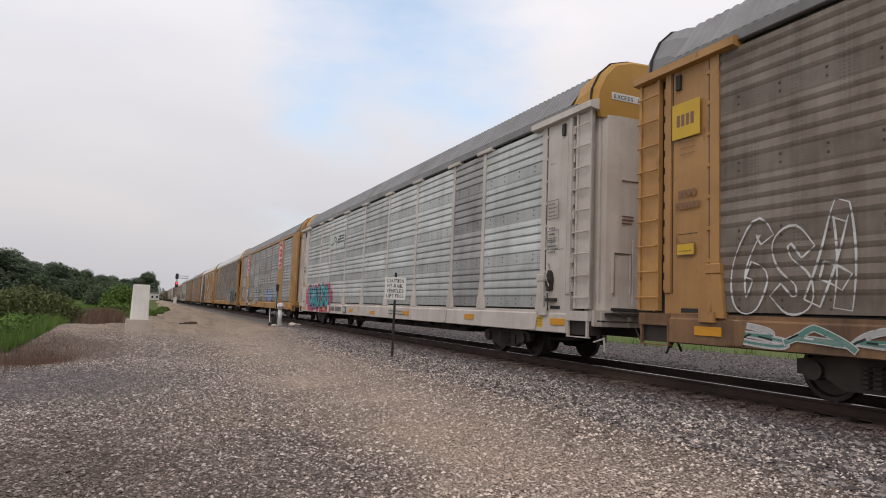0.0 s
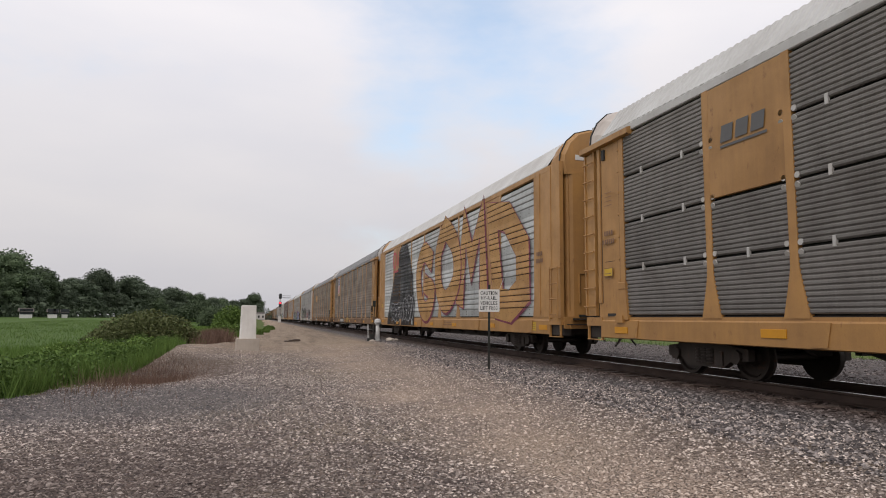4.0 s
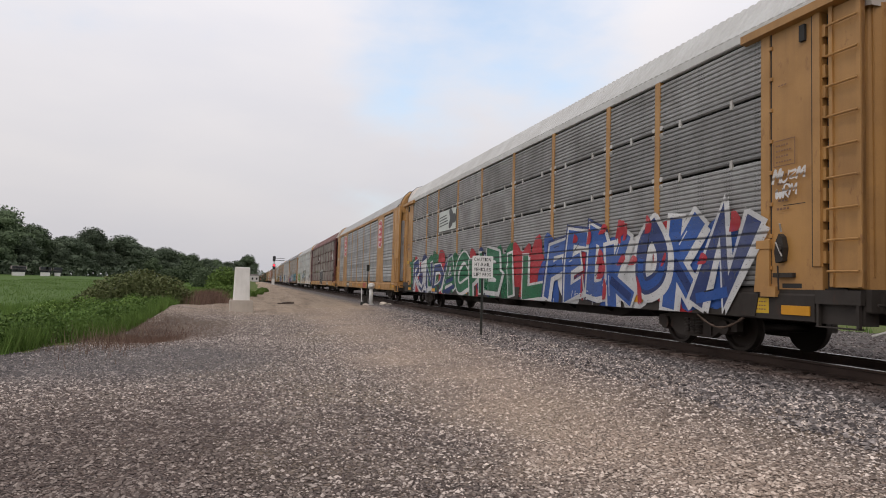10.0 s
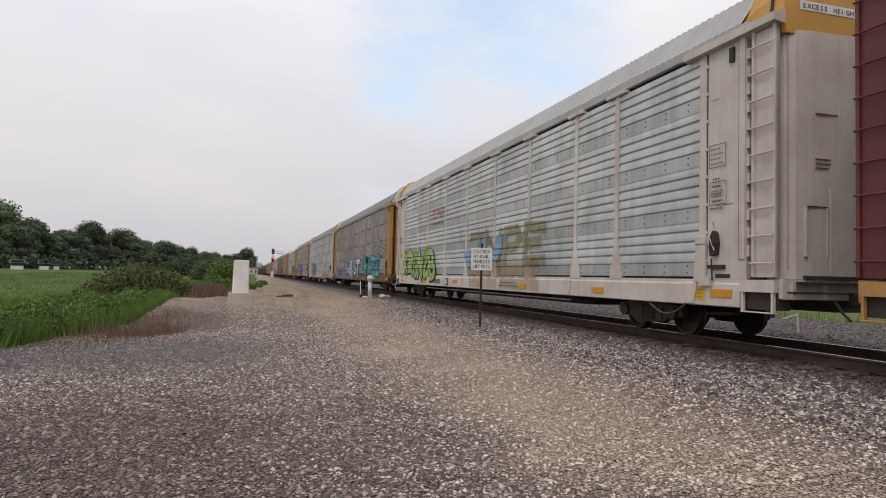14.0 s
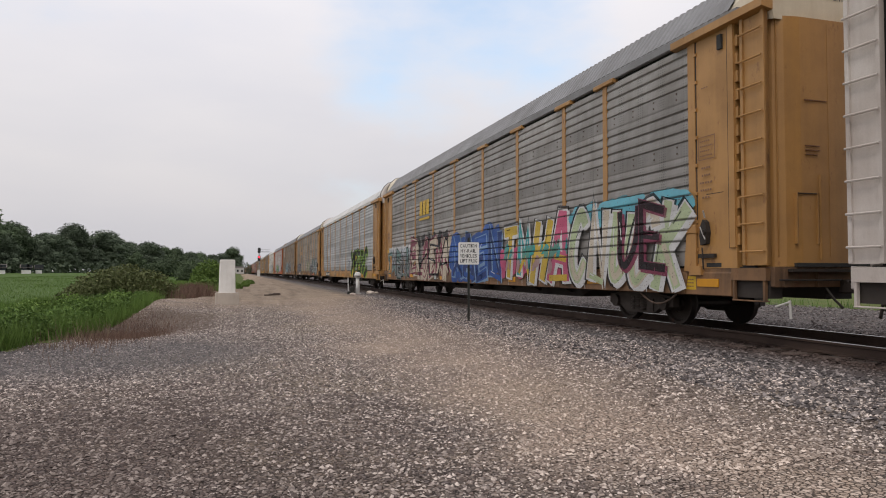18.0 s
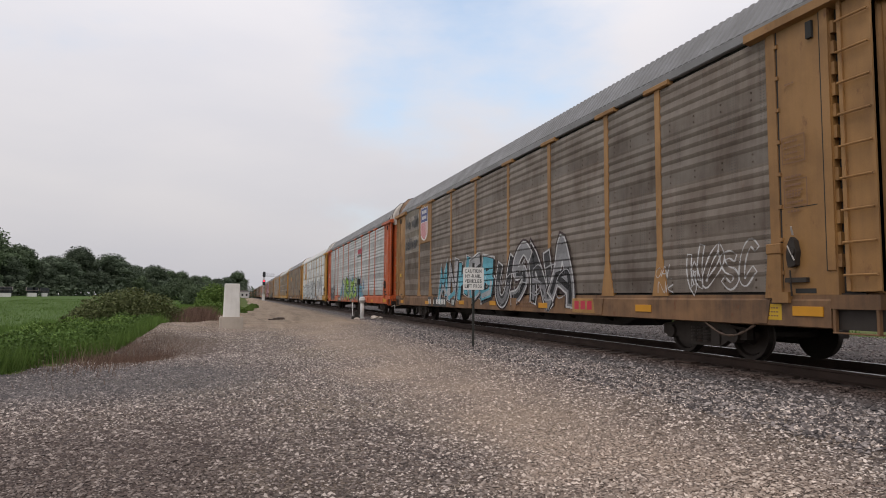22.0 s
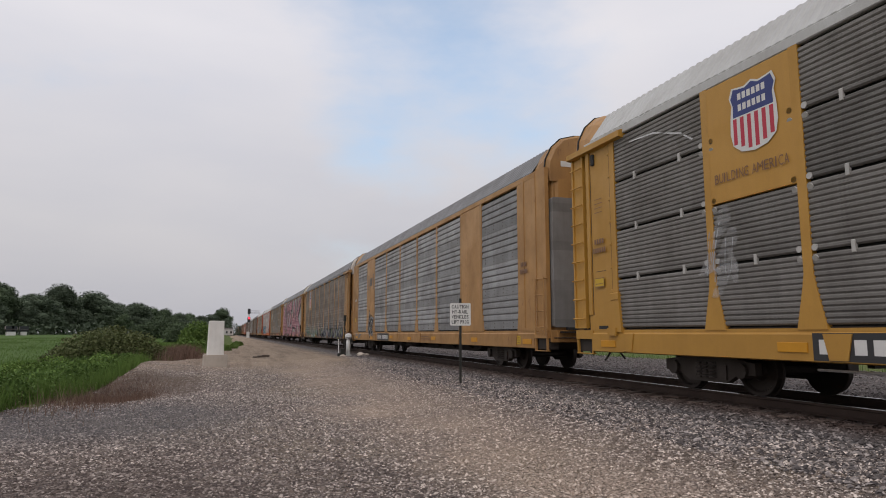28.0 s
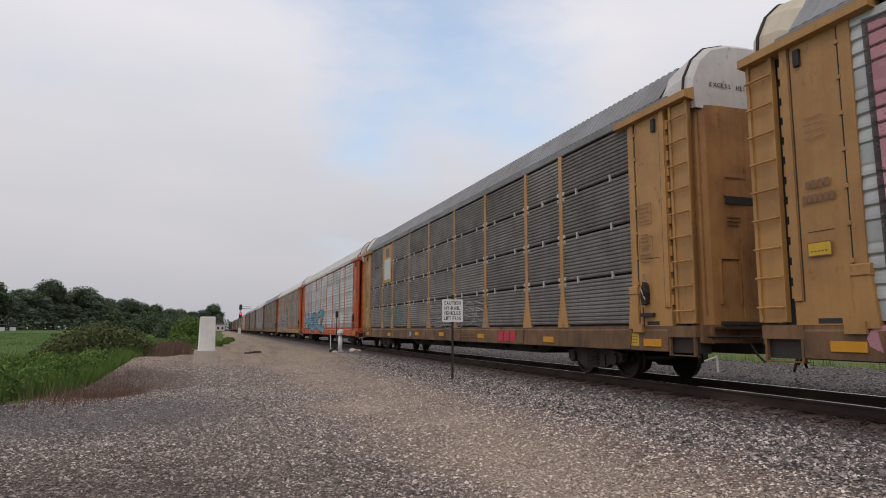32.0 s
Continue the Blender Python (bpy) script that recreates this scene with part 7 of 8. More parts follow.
c = autorack(24, "rib", "silver_panel", Y, "grey_roof", Y, "cream_paint", YD, "silver autorack railcar under giant pink graffiti letters")
p = Paint(55)
p.begin("paint_cloud")
for i in range(14):
    p.blob(2.9 + 1.65 * i, 0.95, 1.05, 0.28, "pink", 0, 0.1)
p.letters("BNZE", 1.95, 15.4, 0.80, 5.15, ["pink"], "dark_edge", None, None, 0, 0.5, 0.09, False, 0.36, 0.26)
p.letters("AK", 15.2, 25.4, 0.80, 5.15, ["pink"], "dark_edge", None, None, 0, 0.25, 0.10, False, 0.34, 0.32)
p.begin("graffiti")
for i in range(5):
    u = 2.3 + 4.68 * i
    p.stroke([(u + 0.4, 4.9), (u + 0.5, 3.6), (u + 0.45, 2.3)], 0.03, "white", 7)
    p.poly([(u + 3.0, 0.72), (u + 3.5, 1.3), (u + 4.1, 0.72)], "dark_edge", 7)
p.done("graffiti", c, "giant pink letters with dark edges")
number_board(c, 6.5, 8.8, False)

c = autorack(25, "slat", "dark_grey_panel", Y, "grey_roof", Y, "rusty_white_paint", YD, "dark grey slatted autorack railcar with rust-stained ochre end", doors="yellow_paint_rusty")
p = Paint(56)
p.rect(4.75, 6.35, 3.35, 5.15, "decal_tan", 0)
p.rect(4.95, 6.15, 3.5, 4.5, "decal_pale", 1)
p.rect(5.2, 5.9, 4.6, 5.05, "decal_dark_grey", 1)
p.done("emblem", c, "small pale notice plate")
p = Paint(57)
p.bubbles(6, 12.0, 18.0, 1.15, 1.9, [None], "silver", None, 1)
p.scribble(4, 14.0, 17.5, 1.2, 1.7, "faded_white", 0.08)
p.scribble(3, 5.5, 8.5, 1.1, 2.0, "teal", 0.07)
emblem_bars(p, 18.9, 20.1, 0.72, 1.02, "decal_red", 3, False)
p.done("graffiti", c, "faint silver tags")

FAR = (("rib", "silver_panel", O, "white_roof", O, W, O, "silver autorack railcar with orange posts and blue graffiti"),
       ("rib", "tan_grey_panel", Y, "white_roof", O, W, Y, "tan-grey autorack railcar with orange end plates"),
       ("rib", "brown_grey_panel", YD, "grey_roof", YD, W, YD, "brown-grey autorack railcar with ochre ends"),
       ("slat", "grey_panel", YD, "white_roof", YD, W, YD, "grey autorack railcar with white roof"),
       ("rib", "tan_grey_panel", YD, "light_roof", YD, W, YD, "weathered tan-grey autorack railcar with ochre ends"),
       ("rib", "brown_grey_panel", YD, "grey_roof", M, W, YD, "dark brown autorack railcar with maroon ends"))
for k in range(26, 44):
    c = autorack(k, *FAR[(k - 26) % len(FAR)])
    if k in (26, 27):
        p = Paint(60 + k)
        p.bubbles(5, 2.4, 14.0, 0.9, 2.5, ["cyan", "sky"] if k == 26 else ["silver"], "black", None, 2)
        p.done("graffiti", c, "blue spray-paint letters" if k == 26 else "grey spray-paint letters")

# ---------------------------------------------------------------- things beside the track
def ground_z(x, y):
    return float(height(np.array([float(x)]), np.array([float(y)]))[0])


def caution_sign():
    x, y = 5.63, 15.45
    z = ground_z(x, y)
    s = tagged(new("caution_sign"), "white caution sign with black lettering on a dark steel post", "sign")
    s.matrix_basis = pose(x, y, z, 0, 0, -19)
    top = 1.81 - z
    post = Shape().prism([(-0.030, 0.012), (-0.030, -0.012), (-0.012, -0.012), (-0.012, 0.006), (0.012, 0.006), (0.012, -0.012), (0.030, -0.012), (0.030, 0.012)], -0.1, top + 0.12, "z")
    part("post", post.mesh("post", "dark_post_steel"), s, "dark rusty channel post")
    board = Shape().prism([(-0.265, top - 0.55), (-0.245, top - 0.57), (0.245, top - 0.57), (0.265, top - 0.55), (0.265, top - 0.02), (0.245, top), (-0.245, top), (-0.265, top - 0.02)], -0.024, -0.014)
    b = part("board", board.mesh("board", "white_enamel"), s)
    t = Shape()
    for i, words in enumerate(("CAUTION", "HY-RAIL", "VEHICLES", "LIFT FROG")):
        w = [0.32 if c in " I-" else 0.62 for c in words]
        k = 0.44 / max(sum(w), 4.0)
        u = -sum(w) * k / 2
        for c, cw in zip(words, w):
            if c != " ":
                v, f = glyph(c, 0.02)
                t.add([(u + (p[0] - v[:, 0].min()) * cw * k * 0.82 / max(np.ptp(v[:, 0]), 0.12), -0.0265, top - 0.135 - 0.128 * i + p[1] * 0.125) for p in v], f)
            u += cw * k
    part("lettering", mesh_of("lettering", t.v, t.f, "decal_black"), b, "black capital letters")
    for z2 in (top - 0.07, top - 0.5):
        part("bolt", shared("bolt", lambda: Shape().tube((0, -0.034, 0), (0, -0.02, 0), 0.010, 6).mesh("bolt", "bright_steel")), b, at=(0, 0, z2))


def signal_foundation():
    x, y = -0.45, 30.0
    z = ground_z(x, y)
    s = tagged(new("concrete_pillar"), "white painted concrete pillar on a broad grey footing", "pillar")
    s.matrix_basis = pose(x, y, z, 0, 0, 4)
    foot = Shape().prism([(-0.48, -0.42), (0.48, -0.42), (0.49, -0.38), (0.49, 0.38), (0.48, 0.42), (-0.48, 0.42), (-0.49, 0.38), (-0.49, -0.38)], -0.15, 0.50, "z")
    foot.prism([(-0.46, -0.40), (0.46, -0.40), (0.46, 0.40), (-0.46, 0.40)], 0.50, 0.53, "z")
    part("footing", foot.mesh("footing", "concrete_grey"), s, "stained grey concrete footing")
    col = Shape()
    n = 8
    def ring(h, w, d, c):
        return [(-w + c, -d, h), (w - c, -d, h), (w, -d + c, h), (w, d - c, h), (w - c, d, h), (-w + c, d, h), (-w, d - c, h), (-w, -d + c, h)]
    rows = (ring(0.50, 0.345, 0.30, 0.03), ring(1.90, 0.315, 0.26, 0.03), ring(1.97, 0.312, 0.255, 0.03), ring(1.99, 0.29, 0.24, 0.03))
    v = [q for rr in rows for q in rr]
    f = [(j * n + i, j * n + (i + 1) % n, (j + 1) * n + (i + 1) % n, (j + 1) * n + i) for j in range(3) for i in range(n)] + [tuple(range(3 * n, 4 * n))]
    col.add(v, f)
    part("column", col.mesh("column", "concrete_white"), s, "white painted concrete column")
    part("lifting_eye", Shape().tube((-0.16, -0.1, 1.95), (-0.16, -0.1, 2.0), 0.02, 6).mesh("lifting_eye", "dark_post_steel"), s)


def vent_pole():
    x, y = 6.62, 36.9
    z = ground_z(x, y)
    s = tagged(new("vent_pole"), "stubby white pole with a rounded cap beside the track", "pole")
    s.matrix_basis = pose(x, y, z)
    part("column", Shape().tube((0, 0, -0.1), (0, 0, 0.98), 0.125, 14, 0, 0.11).mesh("column", "white_enamel", True), s)
    cap = Shape().tube((0, 0, 0.92), (0, 0, 1.0), 0.16, 14).tube((0, 0, 1.0), (0, 0, 1.14), 0.20, 14, 0, 0.19)
    cap.ball((0, 0, 1.14), 0.19, 0.65, 14, 8)
    part("cap", cap.mesh("cap", "white_enamel", True), s, "rounded white cap")
    part("bracket", Shape().box(0.08, 0.24, -0.1, 0.1, 0.74, 0.95, 0, 0.02).mesh("bracket", "dark_post_steel"), s, "dark bracket box")
    part("flange", Shape().tube((0, 0, -0.02), (0, 0, 0.05), 0.2, 14).mesh("flange", "white_enamel"), s)


def switch_marker():
    x, y = 6.22, 36.6
    z = ground_z(x, y)
    s = tagged(new("switch_stand"), "dark steel switch stand with a tall thin mast", "switch stand")
    s.matrix_basis = pose(x, y, z)
    part("base", Shape().box(-0.25, 0.2, -0.15, 0.15, -0.05, 0.16, 0, 0.02).box(-0.1, 0.1, -0.1, 0.1, 0.16, 0.42, 0, 0.03).mesh("base", "dark_post_steel"), s)
    part("mast", Shape().tube((0.12, 0, 0.1), (0.12, 0, 2.25), 0.028, 8).mesh("mast", "dark_post_steel"), s)
    part("target", Shape().box(0.04, 0.20, -0.012, 0.012, 1.95, 2.3, 0, 0.005).mesh("target", "dark_post_steel"), s)
    part("lever", Shape().tube((-0.2, 0, 0.2), (-0.22, 0, 0.95), 0.024, 8).mesh("lever", "white_enamel"), s, "pale upright lever")


def boulder(name, x, y, r, seed, mat, label, flat=0.55):
    rng = random.Random(seed)
    sh = Shape().ball((0, 0, 0), r, flat, 10, 6)
    sh.v = [tuple(c * rng.uniform(0.82, 1.15) for c in p) for p in sh.v]
    ob = tagged(new(name, sh.mesh(name, mat)), label, "rock", "pale rocks beside the white pole")
    ob.matrix_basis = pose(x, y, ground_z(x, y) + r * flat * 0.4, 0, 0, seed * 40)


def track_signal():
    x, y = 5.7, 190.0
    z = ground_z(x, y)
    s = tagged(new("railway_signal"), "tall steel railway signal mast showing a red light", "signal")
    s.matrix_basis = pose(x, y, z)
    part("mast", Shape().tube((0, 0, -0.2), (0, 0, 7.6), 0.13, 10).mesh("mast", "bright_steel"), s, "grey steel mast")
    part("arm", Shape().box(-0.5, 2.9, -0.08, 0.08, 6.9, 7.05).box(-0.5, 2.9, -0.08, 0.08, 7.5, 7.6).mesh("arm", "dark_post_steel"), s, "dark bracket arm")
    for zz in (7.4, 5.1):
        h = part("signal_head", Shape().prism([(-0.35, -0.75), (0.35, -0.75), (0.42, 0.0), (0.35, 0.75), (-0.35, 0.75), (-0.42, 0.0)], -0.28, -0.14).mesh("signal_head", "decal_black"), s, "black target board", at=(0, 0, zz))
        for j in (-0.4, 0.0, 0.4):
            part("lens", shared("lens", lambda: Shape().tube((0, -0.4, 0), (0, -0.28, 0), 0.14, 12).mesh("lens", "glass_dark")) if not (zz < 6 and j == 0.4) else Shape().tube((0, -0.4, 0), (0, -0.28, 0), 0.24, 12).mesh("lens", "red_lamp"), h, "" if not (zz < 6 and j == 0.4) else "glowing red lens", at=(0, 0, j))
    part("case", Shape().box(-0.4, 0.4, -0.3, 0.3, 0.0, 1.7, 0, 0.03).mesh("case", "white_enamel"), s, "white equipment case", at=(-0.1, -0.8, 0))
    part("ladder", Shape().box(-0.22, -0.18, 0.2, 0.24, 0, 7.0).box(0.18, 0.22, 0.2, 0.24, 0, 7.0).mesh("ladder", "bright_steel"), s)


def farmhouse(az, d, w, h, seed):
    x, y = d * math.sin(radians(az)), d * math.cos(radians(az))
    z = ground_z(x, y)
    s = tagged(new("farmhouse"), "small white house with a dark roof under trees", "house", "houses by the wood")
    s.matrix_basis = pose(x, y, z - 0.2, 0, 0, -az + 8 * seed) @ Matrix.Diagonal((1, 0.55, 1, 1))
    part("wall", Shape().box(-w / 2, w / 2, -2.6, 2.6, 0, h).mesh("wall", "house_white"), s)
    part("roof", Shape().prism([(-2.9, h - 0.05), (2.9, h - 0.05), (0, h + 0.6)], -w / 2 - 0.3, w / 2 + 0.3, "x").mesh("roof", "house_roof"), s, "dark shingled roof")
    for i in range(3):
        part("window", shared("fwin", lambda: Shape().box(-0.45, 0.45, -2.64, -2.58, 0.9, 2.0).mesh("window", "glass_dark")), s, at=(-w / 3 + i * w / 3, 0, 0))


caution_sign()
signal_foundation()
vent_pole()
switch_marker()
boulder("rock", 6.15, 35.9, 0.19, 1, "concrete_grey", "pale rounded rock on the gravel", 0.4)
boulder("rock", 7.25, 36.2, 0.27, 2, "concrete_grey", "pale rounded rock on the gravel", 0.5)
boulder("rock", 7.62, 36.6, 0.17, 3, "concrete_grey", "pale rounded rock on the gravel", 0.45)
track_signal()
farmhouse(-17.0, 150, 2.0, 1.5, 0.4)
farmhouse(-15.3, 153, 1.5, 1.4, 0.5)
farmhouse(-14.5, 155, 1.0, 1.3, 0.3)
farmhouse(-0.15, 330, 7.0, 3.0, 4)
bit = Shape()
for i, (a, b) in enumerate(((0, 0), (0.5, 0.05), (0.9, -0.05))):
    bit.box(a * 0.6 - 0.2, a * 0.6 + 0.22, b - 0.12, b + 0.14, -0.02, 0.05 + 0.04 * i, 0, 0.02)
tm = tagged(new("scrap_timber", bit.mesh("scrap_timber", "timber_tie")), "weathered scrap of dark timber on the gravel", "timber")
tm.matrix_basis = pose(1.75, 41.0, ground_z(1.9, 41.0) + 0.02, 0, 0, 8)
tie_end = tagged(new("rust_patch_plate", Shape().box(-0.12, 0.12, -0.22, 0.22, 0.0, 0.03, 0, 0.006).mesh("rust_patch_plate", "rail_rust")), "small rusty brown plate on a tie end", "plate")
tie_end.matrix_basis = pose(8.18, 10.47, -0.172, 0, 0, 5)


# ---------------------------------------------------------------- trees, bushes and grass
def leaf_cloud(lobes, count, size, rng):
    """Small leaf quads gathered in the shells of lobes (x, y, z, radius, squash)."""
    v, f = [], []
    total = sum(l[3] ** 2 for l in lobes)
    for lx, ly, lz, lr, sq in lobes:
        n = int(count * lr * lr / total)
        d = rng.normal(size=(n, 3))
        d /= np.linalg.norm(d, axis=1)[:, None]
        r = lr * (0.62 + 0.58 * rng.random(n) ** 0.8)
        c = np.stack([lx + d[:, 0] * r, ly + d[:, 1] * r, lz + d[:, 2] * r * sq], 1)
        a = rng.normal(size=(n, 3))
        a /= np.linalg.norm(a, axis=1)[:, None]
        b = np.cross(a, rng.normal(size=(n, 3)))
        b /= np.linalg.norm(b, axis=1)[:, None]
        s = size * (0.6 + 0.8 * rng.random((n, 1)))
        k = len(v)
        quad = np.stack([c - a * s, c - b * s * 0.7, c + a * s, c + b * s * 0.7], 1).reshape(-1, 3)
        v += quad.tolist()
        f += [(k + 4 * i, k + 4 * i + 1, k + 4 * i + 2, k + 4 * i + 3) for i in range(n)]
    return v, f


def tree_meshes(seed, leaf, tall=1.0):
    """Trunk and crown of a tree 10 m high."""
    rng = np.random.default_rng(seed)
    lobes = []
    for i in range(34):
        t = (i + rng.random()) / 34
        a = rng.random() * 6.28
        r = 3.0 * math.sin(0.35 + 2.5 * t) * math.sqrt(rng.random()) * (1.0 / tall)
        lobes.append((r * math.cos(a), r * math.sin(a), 1.5 + 6.6 * t, 0.85 + 0.75 * rng.random(), 0.85))
    lobes.append((0.2, 0, 8.3, 1.7, 0.9))
    lobes.append((-0.9, 0.5, 7.9, 1.5, 0.9))
    v, f = leaf_cloud(lobes, 11000, 0.15, rng)
    core = Shape()
    for l in lobes:
        core.ball(l[:3], l[3] * 0.72, l[4], 8, 5)
    k = len(v)
    v, f = v + core.v, f + [tuple(i + k for i in q) for q in core.f]
    crown = mesh_of("crown", v, f, leaf)
    tr = Shape().tube((0, 0, -0.5), (0.1, 0, 3.0), 0.30, 8, 0, 0.2).tube((0.1, 0, 3.0), (0, 0.1, 7.5), 0.2, 8, 0, 0.06)
    for l in lobes[:9]:
        tr.tube((0.08, 0.02, 2.0 + 0.35 * (l[2] - 2)), (l[0] * 0.8, l[1] * 0.8, l[2]), 0.10, 5, 0, 0.03)
    return tr.mesh("trunk", "bark"), crown


TREES = [tree_meshes(s, m, t) for s, m, t in ((1, "leaf_dark", 1.0), (2, "leaf_dark", 0.9), (3, "leaf_mid", 1.0), (4, "leaf_dark", 1.25), (5, "leaf_mid", 0.85))]
SKYLINE = ((-30, 4.3), (-18.2, 4.2), (-16.6, 4.2), (-15.5, 3.9), (-14.5, 3.5), (-13.4, 3.2), (-12.2, 3.45), (-10.7, 2.7), (-9.5, 3.35), (-8.4, 2.7), (-7.2, 2.6), (-6.0, 2.15), (-4.1, 2.0), (-2.5, 1.7), (-1.6, 1.5), (-0.64, 2.5), (0.4, 1.4))


def tree(az, d, high, kind, wide=1.0):
    x, y = d * math.sin(radians(az)), d * math.cos(radians(az))
    ob = tagged(new("tree"), "leafy dark green broadleaf tree at the edge of the wood" if kind in (0, 1, 3) else "leafy mid-green broadleaf tree at the edge of the wood", "tree", "trees of the wood")
    k = high / 10.0
    ob.matrix_basis = pose(x, y, ground_z(x, y), 0, 0, 77 * az) @ Matrix.Diagonal((k * wide, k * wide, k, 1))
    part("trunk", TREES[kind][0], ob)
    part("crown", TREES[kind][1], ob)


rt = random.Random(8)
az = -29.0
while az < 0.4:
    d = float(np.interp(az, (-30, -14, -9, -6, -3, 0.5), (150, 185, 230, 290, 400, 430)))
    el = float(np.interp(az, [s[0] for s in SKYLINE], [s[1] for s in SKYLINE]))
    high = (1.0 if az < -8 else 0.9) * d * math.tan(radians(el)) + 1.04 - ground_z(d * math.sin(radians(az)), d * math.cos(radians(az)))
    tree(az, d, high * rt.choice((0.90, 0.98, 1.04, 1.10, 1.17)), rt.randrange(5), rt.uniform(1.15, 1.65))
    tree(az + rt.uniform(-0.6, 0.6), d * 0.96, high * rt.uniform(0.6, 0.78), rt.randrange(5), rt.uniform(1.0, 1.4))
    tree(az + rt.uniform(-0.5, 0.5), d * 1.05, high * rt.uniform(0.86, 1.04), rt.randrange(5), rt.uniform(1.2, 1.6))
    az += math.degrees(high * rt.uniform(0.34, 0.60) / d)


def hedge(name, lobes, count, size, mat, label, category="bush", kind="", seed=1):
    v, f = leaf_cloud(lobes, count, size, np.random.default_rng(seed))
    return tagged(new(name, mesh_of(name, v, f, mat)), label, category, kind=kind)


# undergrowth along the foot of the wood
low = []
az = -29.0
while az < 0.5:
    d = float(np.interp(az, (-30, -14, -9, -6, -3, 0.5), (140, 172, 215, 270, 370, 400)))
    x, y = d * math.sin(radians(az)), d * math.cos(radians(az))
    r = d * 0.0105 * rt.uniform(0.8, 1.3)
    low.append((x, y, ground_z(x, y) + r * 0.5, r, 0.9))
    az += 0.42
hedge("undergrowth", low, 14000, 0.42, "leaf_dark", "dense dark undergrowth along the wood", "undergrowth", "stuff", 4)


def bush_of(name, spots, count, size, mat, label, seed):
    lobes = [(x, y, ground_z(x, y) + z, r, s) for x, y, z, r, s in spots]
    return hedge(name, lobes, count, size, mat, label, "bush", "", seed)


bush_of("bramble_bush", [(-7.6, 37.5, 0.5, 0.9, 0.8), (-6.6, 36.5, 0.8, 1.2, 0.75), (-5.4, 36.5, 1.0, 1.2, 0.8), (-4.4, 37, 0.8, 1.0, 0.8), (-3.7, 37.3, 0.4, 0.7, 0.8), (-6.0, 38.2, 0.9, 1.2, 0.8), (-8.4, 38, 0.3, 0.6, 0.8)], 16000, 0.06, "leaf_bush", "wide olive-green bramble bush in the field margin", 11)
for x0, x1, y0, y1, n, seed in ((-6.6, -4.0, 24.5, 31.5, 26, 12), (-8.6, -6.2, 21.5, 27.0, 18, 19), (-7.6, -5.6, 13.5, 18.5, 22, 13)):
    rw = random.Random(seed)
    bush_of("weed_clump", [(rw.uniform(x0, x1), rw.uniform(y0, y1), rw.uniform(0.1, 0.4), rw.uniform(0.22, 0.5), rw.uniform(0.6, 1.1)) for i in range(n)], 8000, 0.045, "leaf_bright", "bright green leafy weeds at the gravel edge", seed)
FRONT = ((13, -4.45), (15, -4.15), (17.3, -4.05), (19.6, -3.95), (22.7, -3.65), (27, -3.5), (33, -3.6))
for y0, y1, n, seed in ((13.2, 16.5, 40, 31), (16.5, 20.5, 40, 32), (20.5, 26.0, 40, 33), (26.0, 33.0, 40, 34)):
    rw = random.Random(seed)
    spots = []
    for i in range(n):
        y = rw.uniform(y0, y1)
        x = float(np.interp(y, [q[0] for q in FRONT], [q[1] for q in FRONT])) - 0.15 - 2.4 * rw.random() ** 1.5
        spots.append((x, y, rw.uniform(0.12, 0.38), rw.uniform(0.18, 0.42), rw.uniform(0.7, 1.3)))
    bush_of("weed_clump", spots, 12000, 0.034, "leaf_weed", "lush green leafy weeds along the bank", seed)
bush_of("shrub", [(-5.6, 86, 1.1, 1.4, 0.9), (-4.8, 87, 0.8, 1.2, 0.9), (-6.4, 88, 0.7, 1.1, 0.9)], 5000, 0.11, "leaf_mid", "round green shrub beside the railway", 14)
bush_of("shrub", [(-2.9, 72, 1.4, 1.2, 0.95), (-2.1, 73, 1.1, 1.1, 0.95), (-3.7, 74, 0.9, 1.0, 0.95), (-2.8, 72, 0.5, 1.2, 0.9)], 5000, 0.10, "leaf_bright", "round yellow-green shrub beside the railway", 15)
bush_of("shrub", [(-3.0, 50, 0.25, 0.7, 0.8), (-2.5, 54, 0.25, 0.7, 0.8), (-2.1, 58, 0.3, 0.7, 0.8), (-3.2, 60, 0.4, 0.9, 0.8), (-1.6, 63, 0.25, 0.6, 0.8)], 6000, 0.08, "leaf_bright", "low bright green shrubs along the pad", 16)
bush_of("shrub", [(0.1 + 0.13 * i + 0.3 * math.sin(5 * i), 58 + 2.6 * i, 0.08, 0.28 + 0.08 * math.sin(3 * i), 1.0) for i in range(12)], 6000, 0.06, "leaf_bright", "low bright green weeds beside the track", 17)
bush_of("shrub", [(-12.5, 112, 0.9, 1.6, 0.9), (-10.6, 114, 1.1, 1.9, 0.9), (-8.5, 116, 1.0, 1.7, 0.9), (-6.4, 118, 0.9, 1.5, 0.9)], 6000, 0.16, "leaf_mid", "row of green shrubs below the wood", 18)


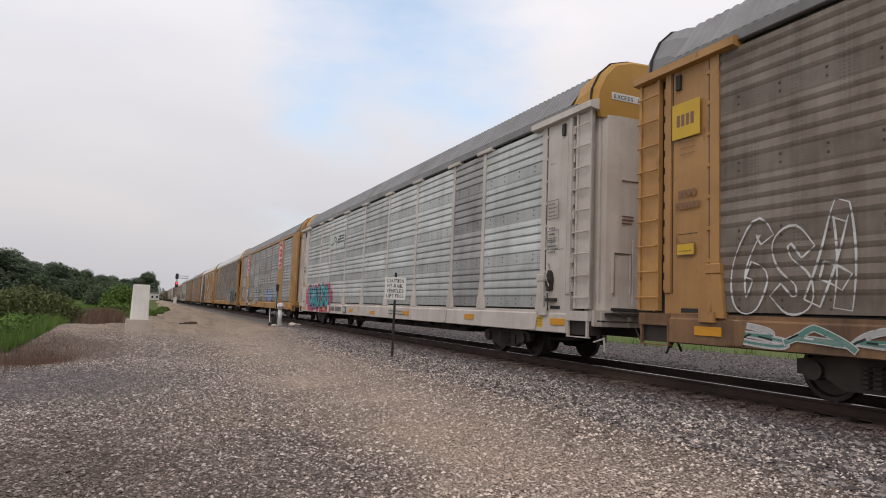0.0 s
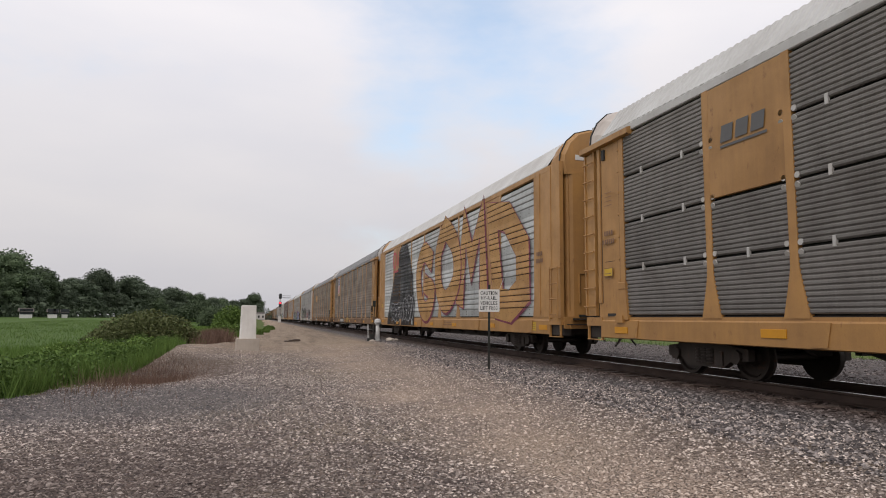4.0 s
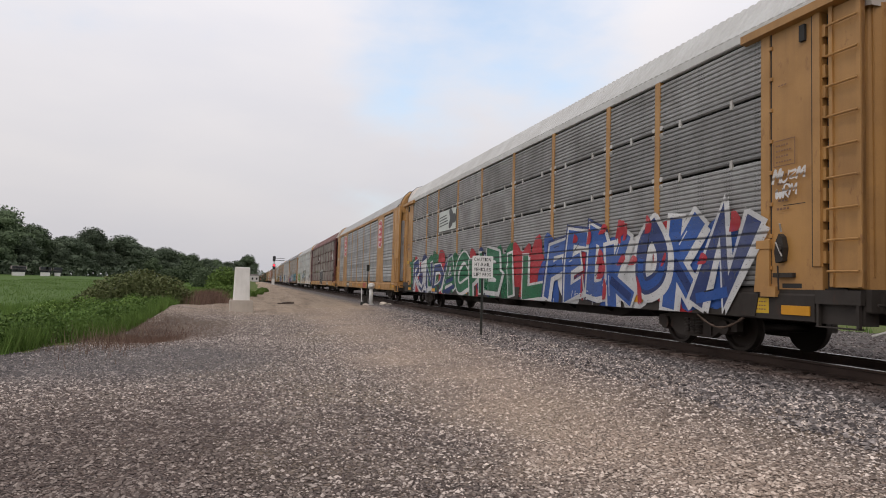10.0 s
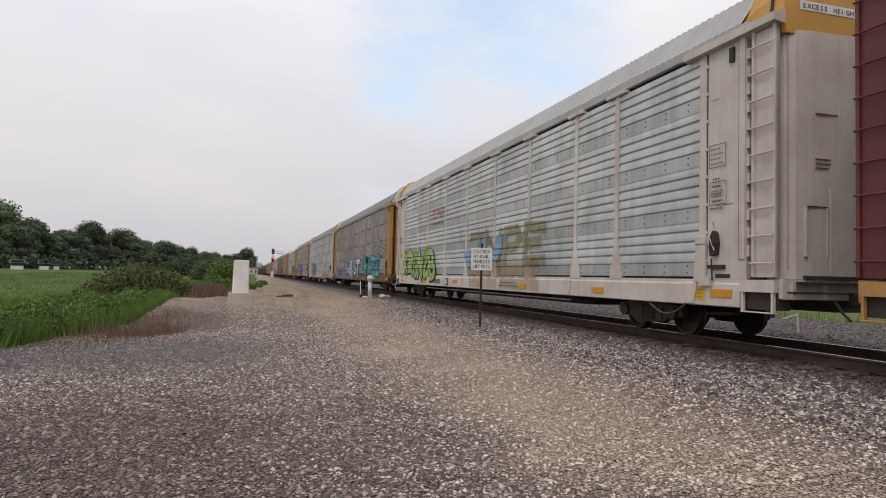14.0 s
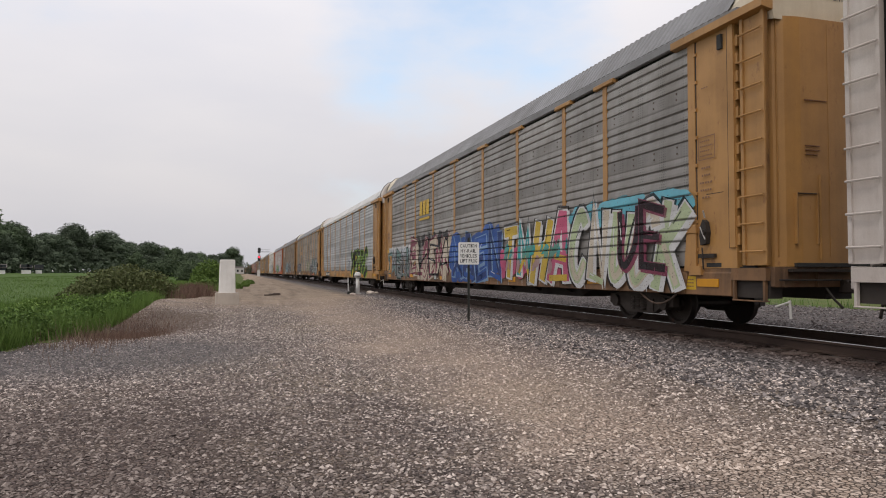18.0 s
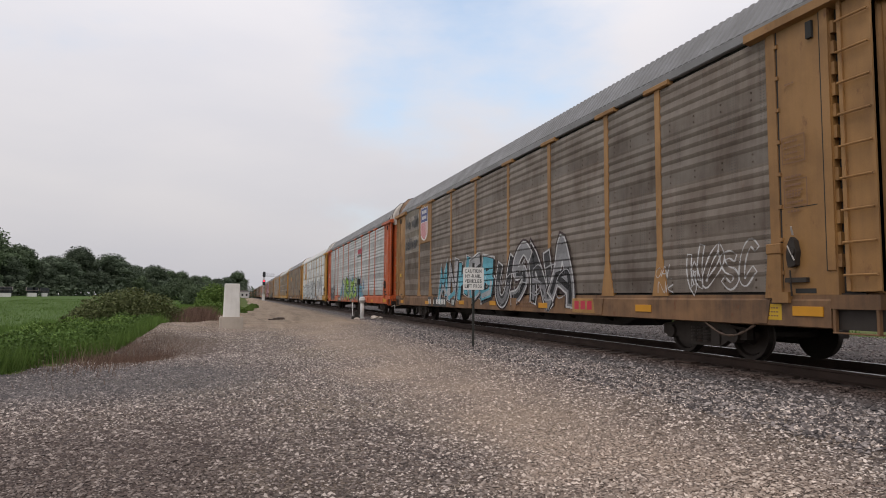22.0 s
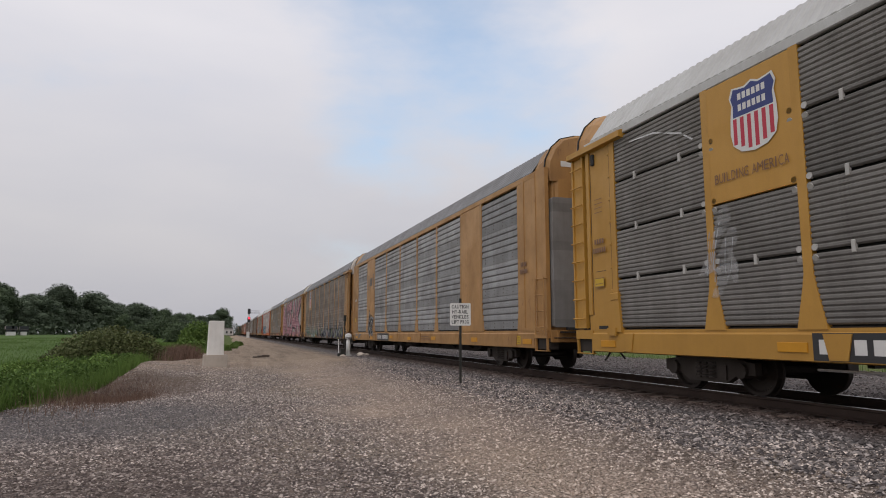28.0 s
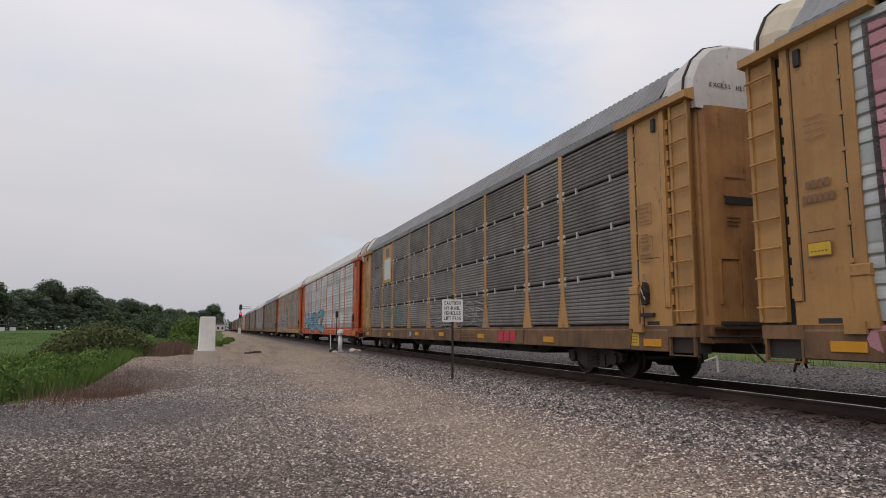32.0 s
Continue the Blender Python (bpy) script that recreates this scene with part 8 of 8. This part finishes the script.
def grass(name, count, spots, high, width, mat, label, seed):
    """Single upright blades; spots(rng, n) gives where they root."""
    rng = np.random.default_rng(seed)
    x, y = spots(rng, count)
    n = len(x)
    z = height(x, y)
    h = high * (0.5 + 0.8 * rng.random(n))
    w = width * (0.7 + 0.6 * rng.random(n))
    a = rng.random(n) * 6.283
    lean = h * 0.35
    b = rng.random(n) * 6.283
    V = np.stack([np.stack([x - np.cos(a) * w, y - np.sin(a) * w, z - 0.03], 1), np.stack([x + np.cos(a) * w, y + np.sin(a) * w, z - 0.03], 1),
                  np.stack([x + np.cos(b) * lean, y + np.sin(b) * lean, z + h], 1)], 1).reshape(-1, 3)
    F = np.arange(3 * n).reshape(n, 3)
    return tagged(new(name, mesh_of(name, V.tolist(), F.tolist(), mat)), label, "grass", kind="stuff")


def margin(lo, hi, y0, y1, power=1.0):
    def spots(rng, n):
        y = y0 + (y1 - y0) * rng.random(n) ** power
        x = pad_edge(y) - lo - (hi - lo) * rng.random(n) - np.where((y > 29) & (y < 62), 1.9, np.where((y > 17.5) & (y < 45), 0.5, 0.0)) * (0.7 + 0.3 * np.sin(1.3 * y))
        return x, y
    return spots


grass("tall_grass", 90000, margin(0.9, 8.5, 10, 75, 1.9), 0.38, 0.016, "blade_lush", "tall lush green grass along the field margin", 21)
grass("field_crop", 42000, margin(6, 34, 14, 120, 1.3), 0.13, 0.022, "blade_green", "young green crop over the field", 22)
grass("bank_stems", 5200, lambda rng, n: (-2.75 + 0.55 * rng.normal(size=n), 18.6 + 2.2 * rng.normal(size=n)), 0.15, 0.006, "blade_brown", "brown dead stems in the dip beside the gravel", 26)
def bank(rng, n):
    y = 13.0 + 20.0 * rng.random(n) ** 1.3
    x = np.interp(y, [q[0] for q in FRONT], [q[1] for q in FRONT]) + 0.30 - 2.6 * rng.random(n) ** 1.2
    thick = 0.5 + 0.3 * np.sin(3.1 * x + 1.7 * np.sin(1.9 * y)) + 0.3 * np.sin(2.3 * y + 1.3 * x)
    keep = rng.random(n) < thick
    return x[keep], y[keep]


grass("bank_grass", 26000, bank, 0.52, 0.009, "blade_lush", "upright lush grass between the weeds of the bank", 28)
grass("dry_brush", 5200, lambda rng, n: (-2.7 + 0.55 * rng.normal(size=n), 40.5 + 2.2 * rng.normal(size=n)), 0.75, 0.012, "blade_brown", "tall reddish brown dry stems behind the pillar", 20)
grass("dry_reeds", 90, lambda rng, n: (-3.35 + 0.45 * rng.normal(size=n), 16.8 + 1.6 * rng.normal(size=n)), 0.42, 0.010, "blade_dry", "pale dry reeds at the gravel edge", 27)
grass("dry_grass", 800, margin(0.3, 1.8, 15.5, 46, 1.4), 0.24, 0.010, "blade_dry", "dry tan weeds on the bank", 23)
grass("track_weeds", 6000, lambda rng, n: (22.0 + 6 * rng.random(n), 4 + 90 * rng.random(n)), 0.5, 0.02, "blade_green", "green weeds beyond the track", 24)


# ---------------------------------------------------------------- what moves
def run(t):
    """Metres that the train has gone by after t seconds."""
    return 19.8886 * t + 0.049985 * t * t


def motions():
    for k, car in enumerate(TRAIN):
        walk(car, [(t, pose(9.3, 8.92 + PITCH * k - run(t), 0)) for t in range(0, 33, 4)])
    for ws, k, along, d in WHEELS:
        if k > 26:
            continue
        seen = [i / FPS for i in range(0, 32 * FPS + 1) if 3.0 < 8.92 + PITCH * k - run(i / FPS) + along < 42.0]
        if len(seen) < 4:
            continue
        rows, turn, last = [], 0.0, seen[0]
        if seen[0] > 0:
            rows.append((0.0, pose(0, d, 0.424, 0, 0, 0)))
        for t in seen:
            turn += min(88.0, math.degrees((run(t) - run(last)) / 0.42))
            last = t
            rows.append((t, pose(0, d, 0.424, turn, 0, 0)))
        if seen[-1] < 32:
            rows.append((32.0, pose(0, d, 0.424, turn, 0, 0)))
        walk(ws, rows)


motions()
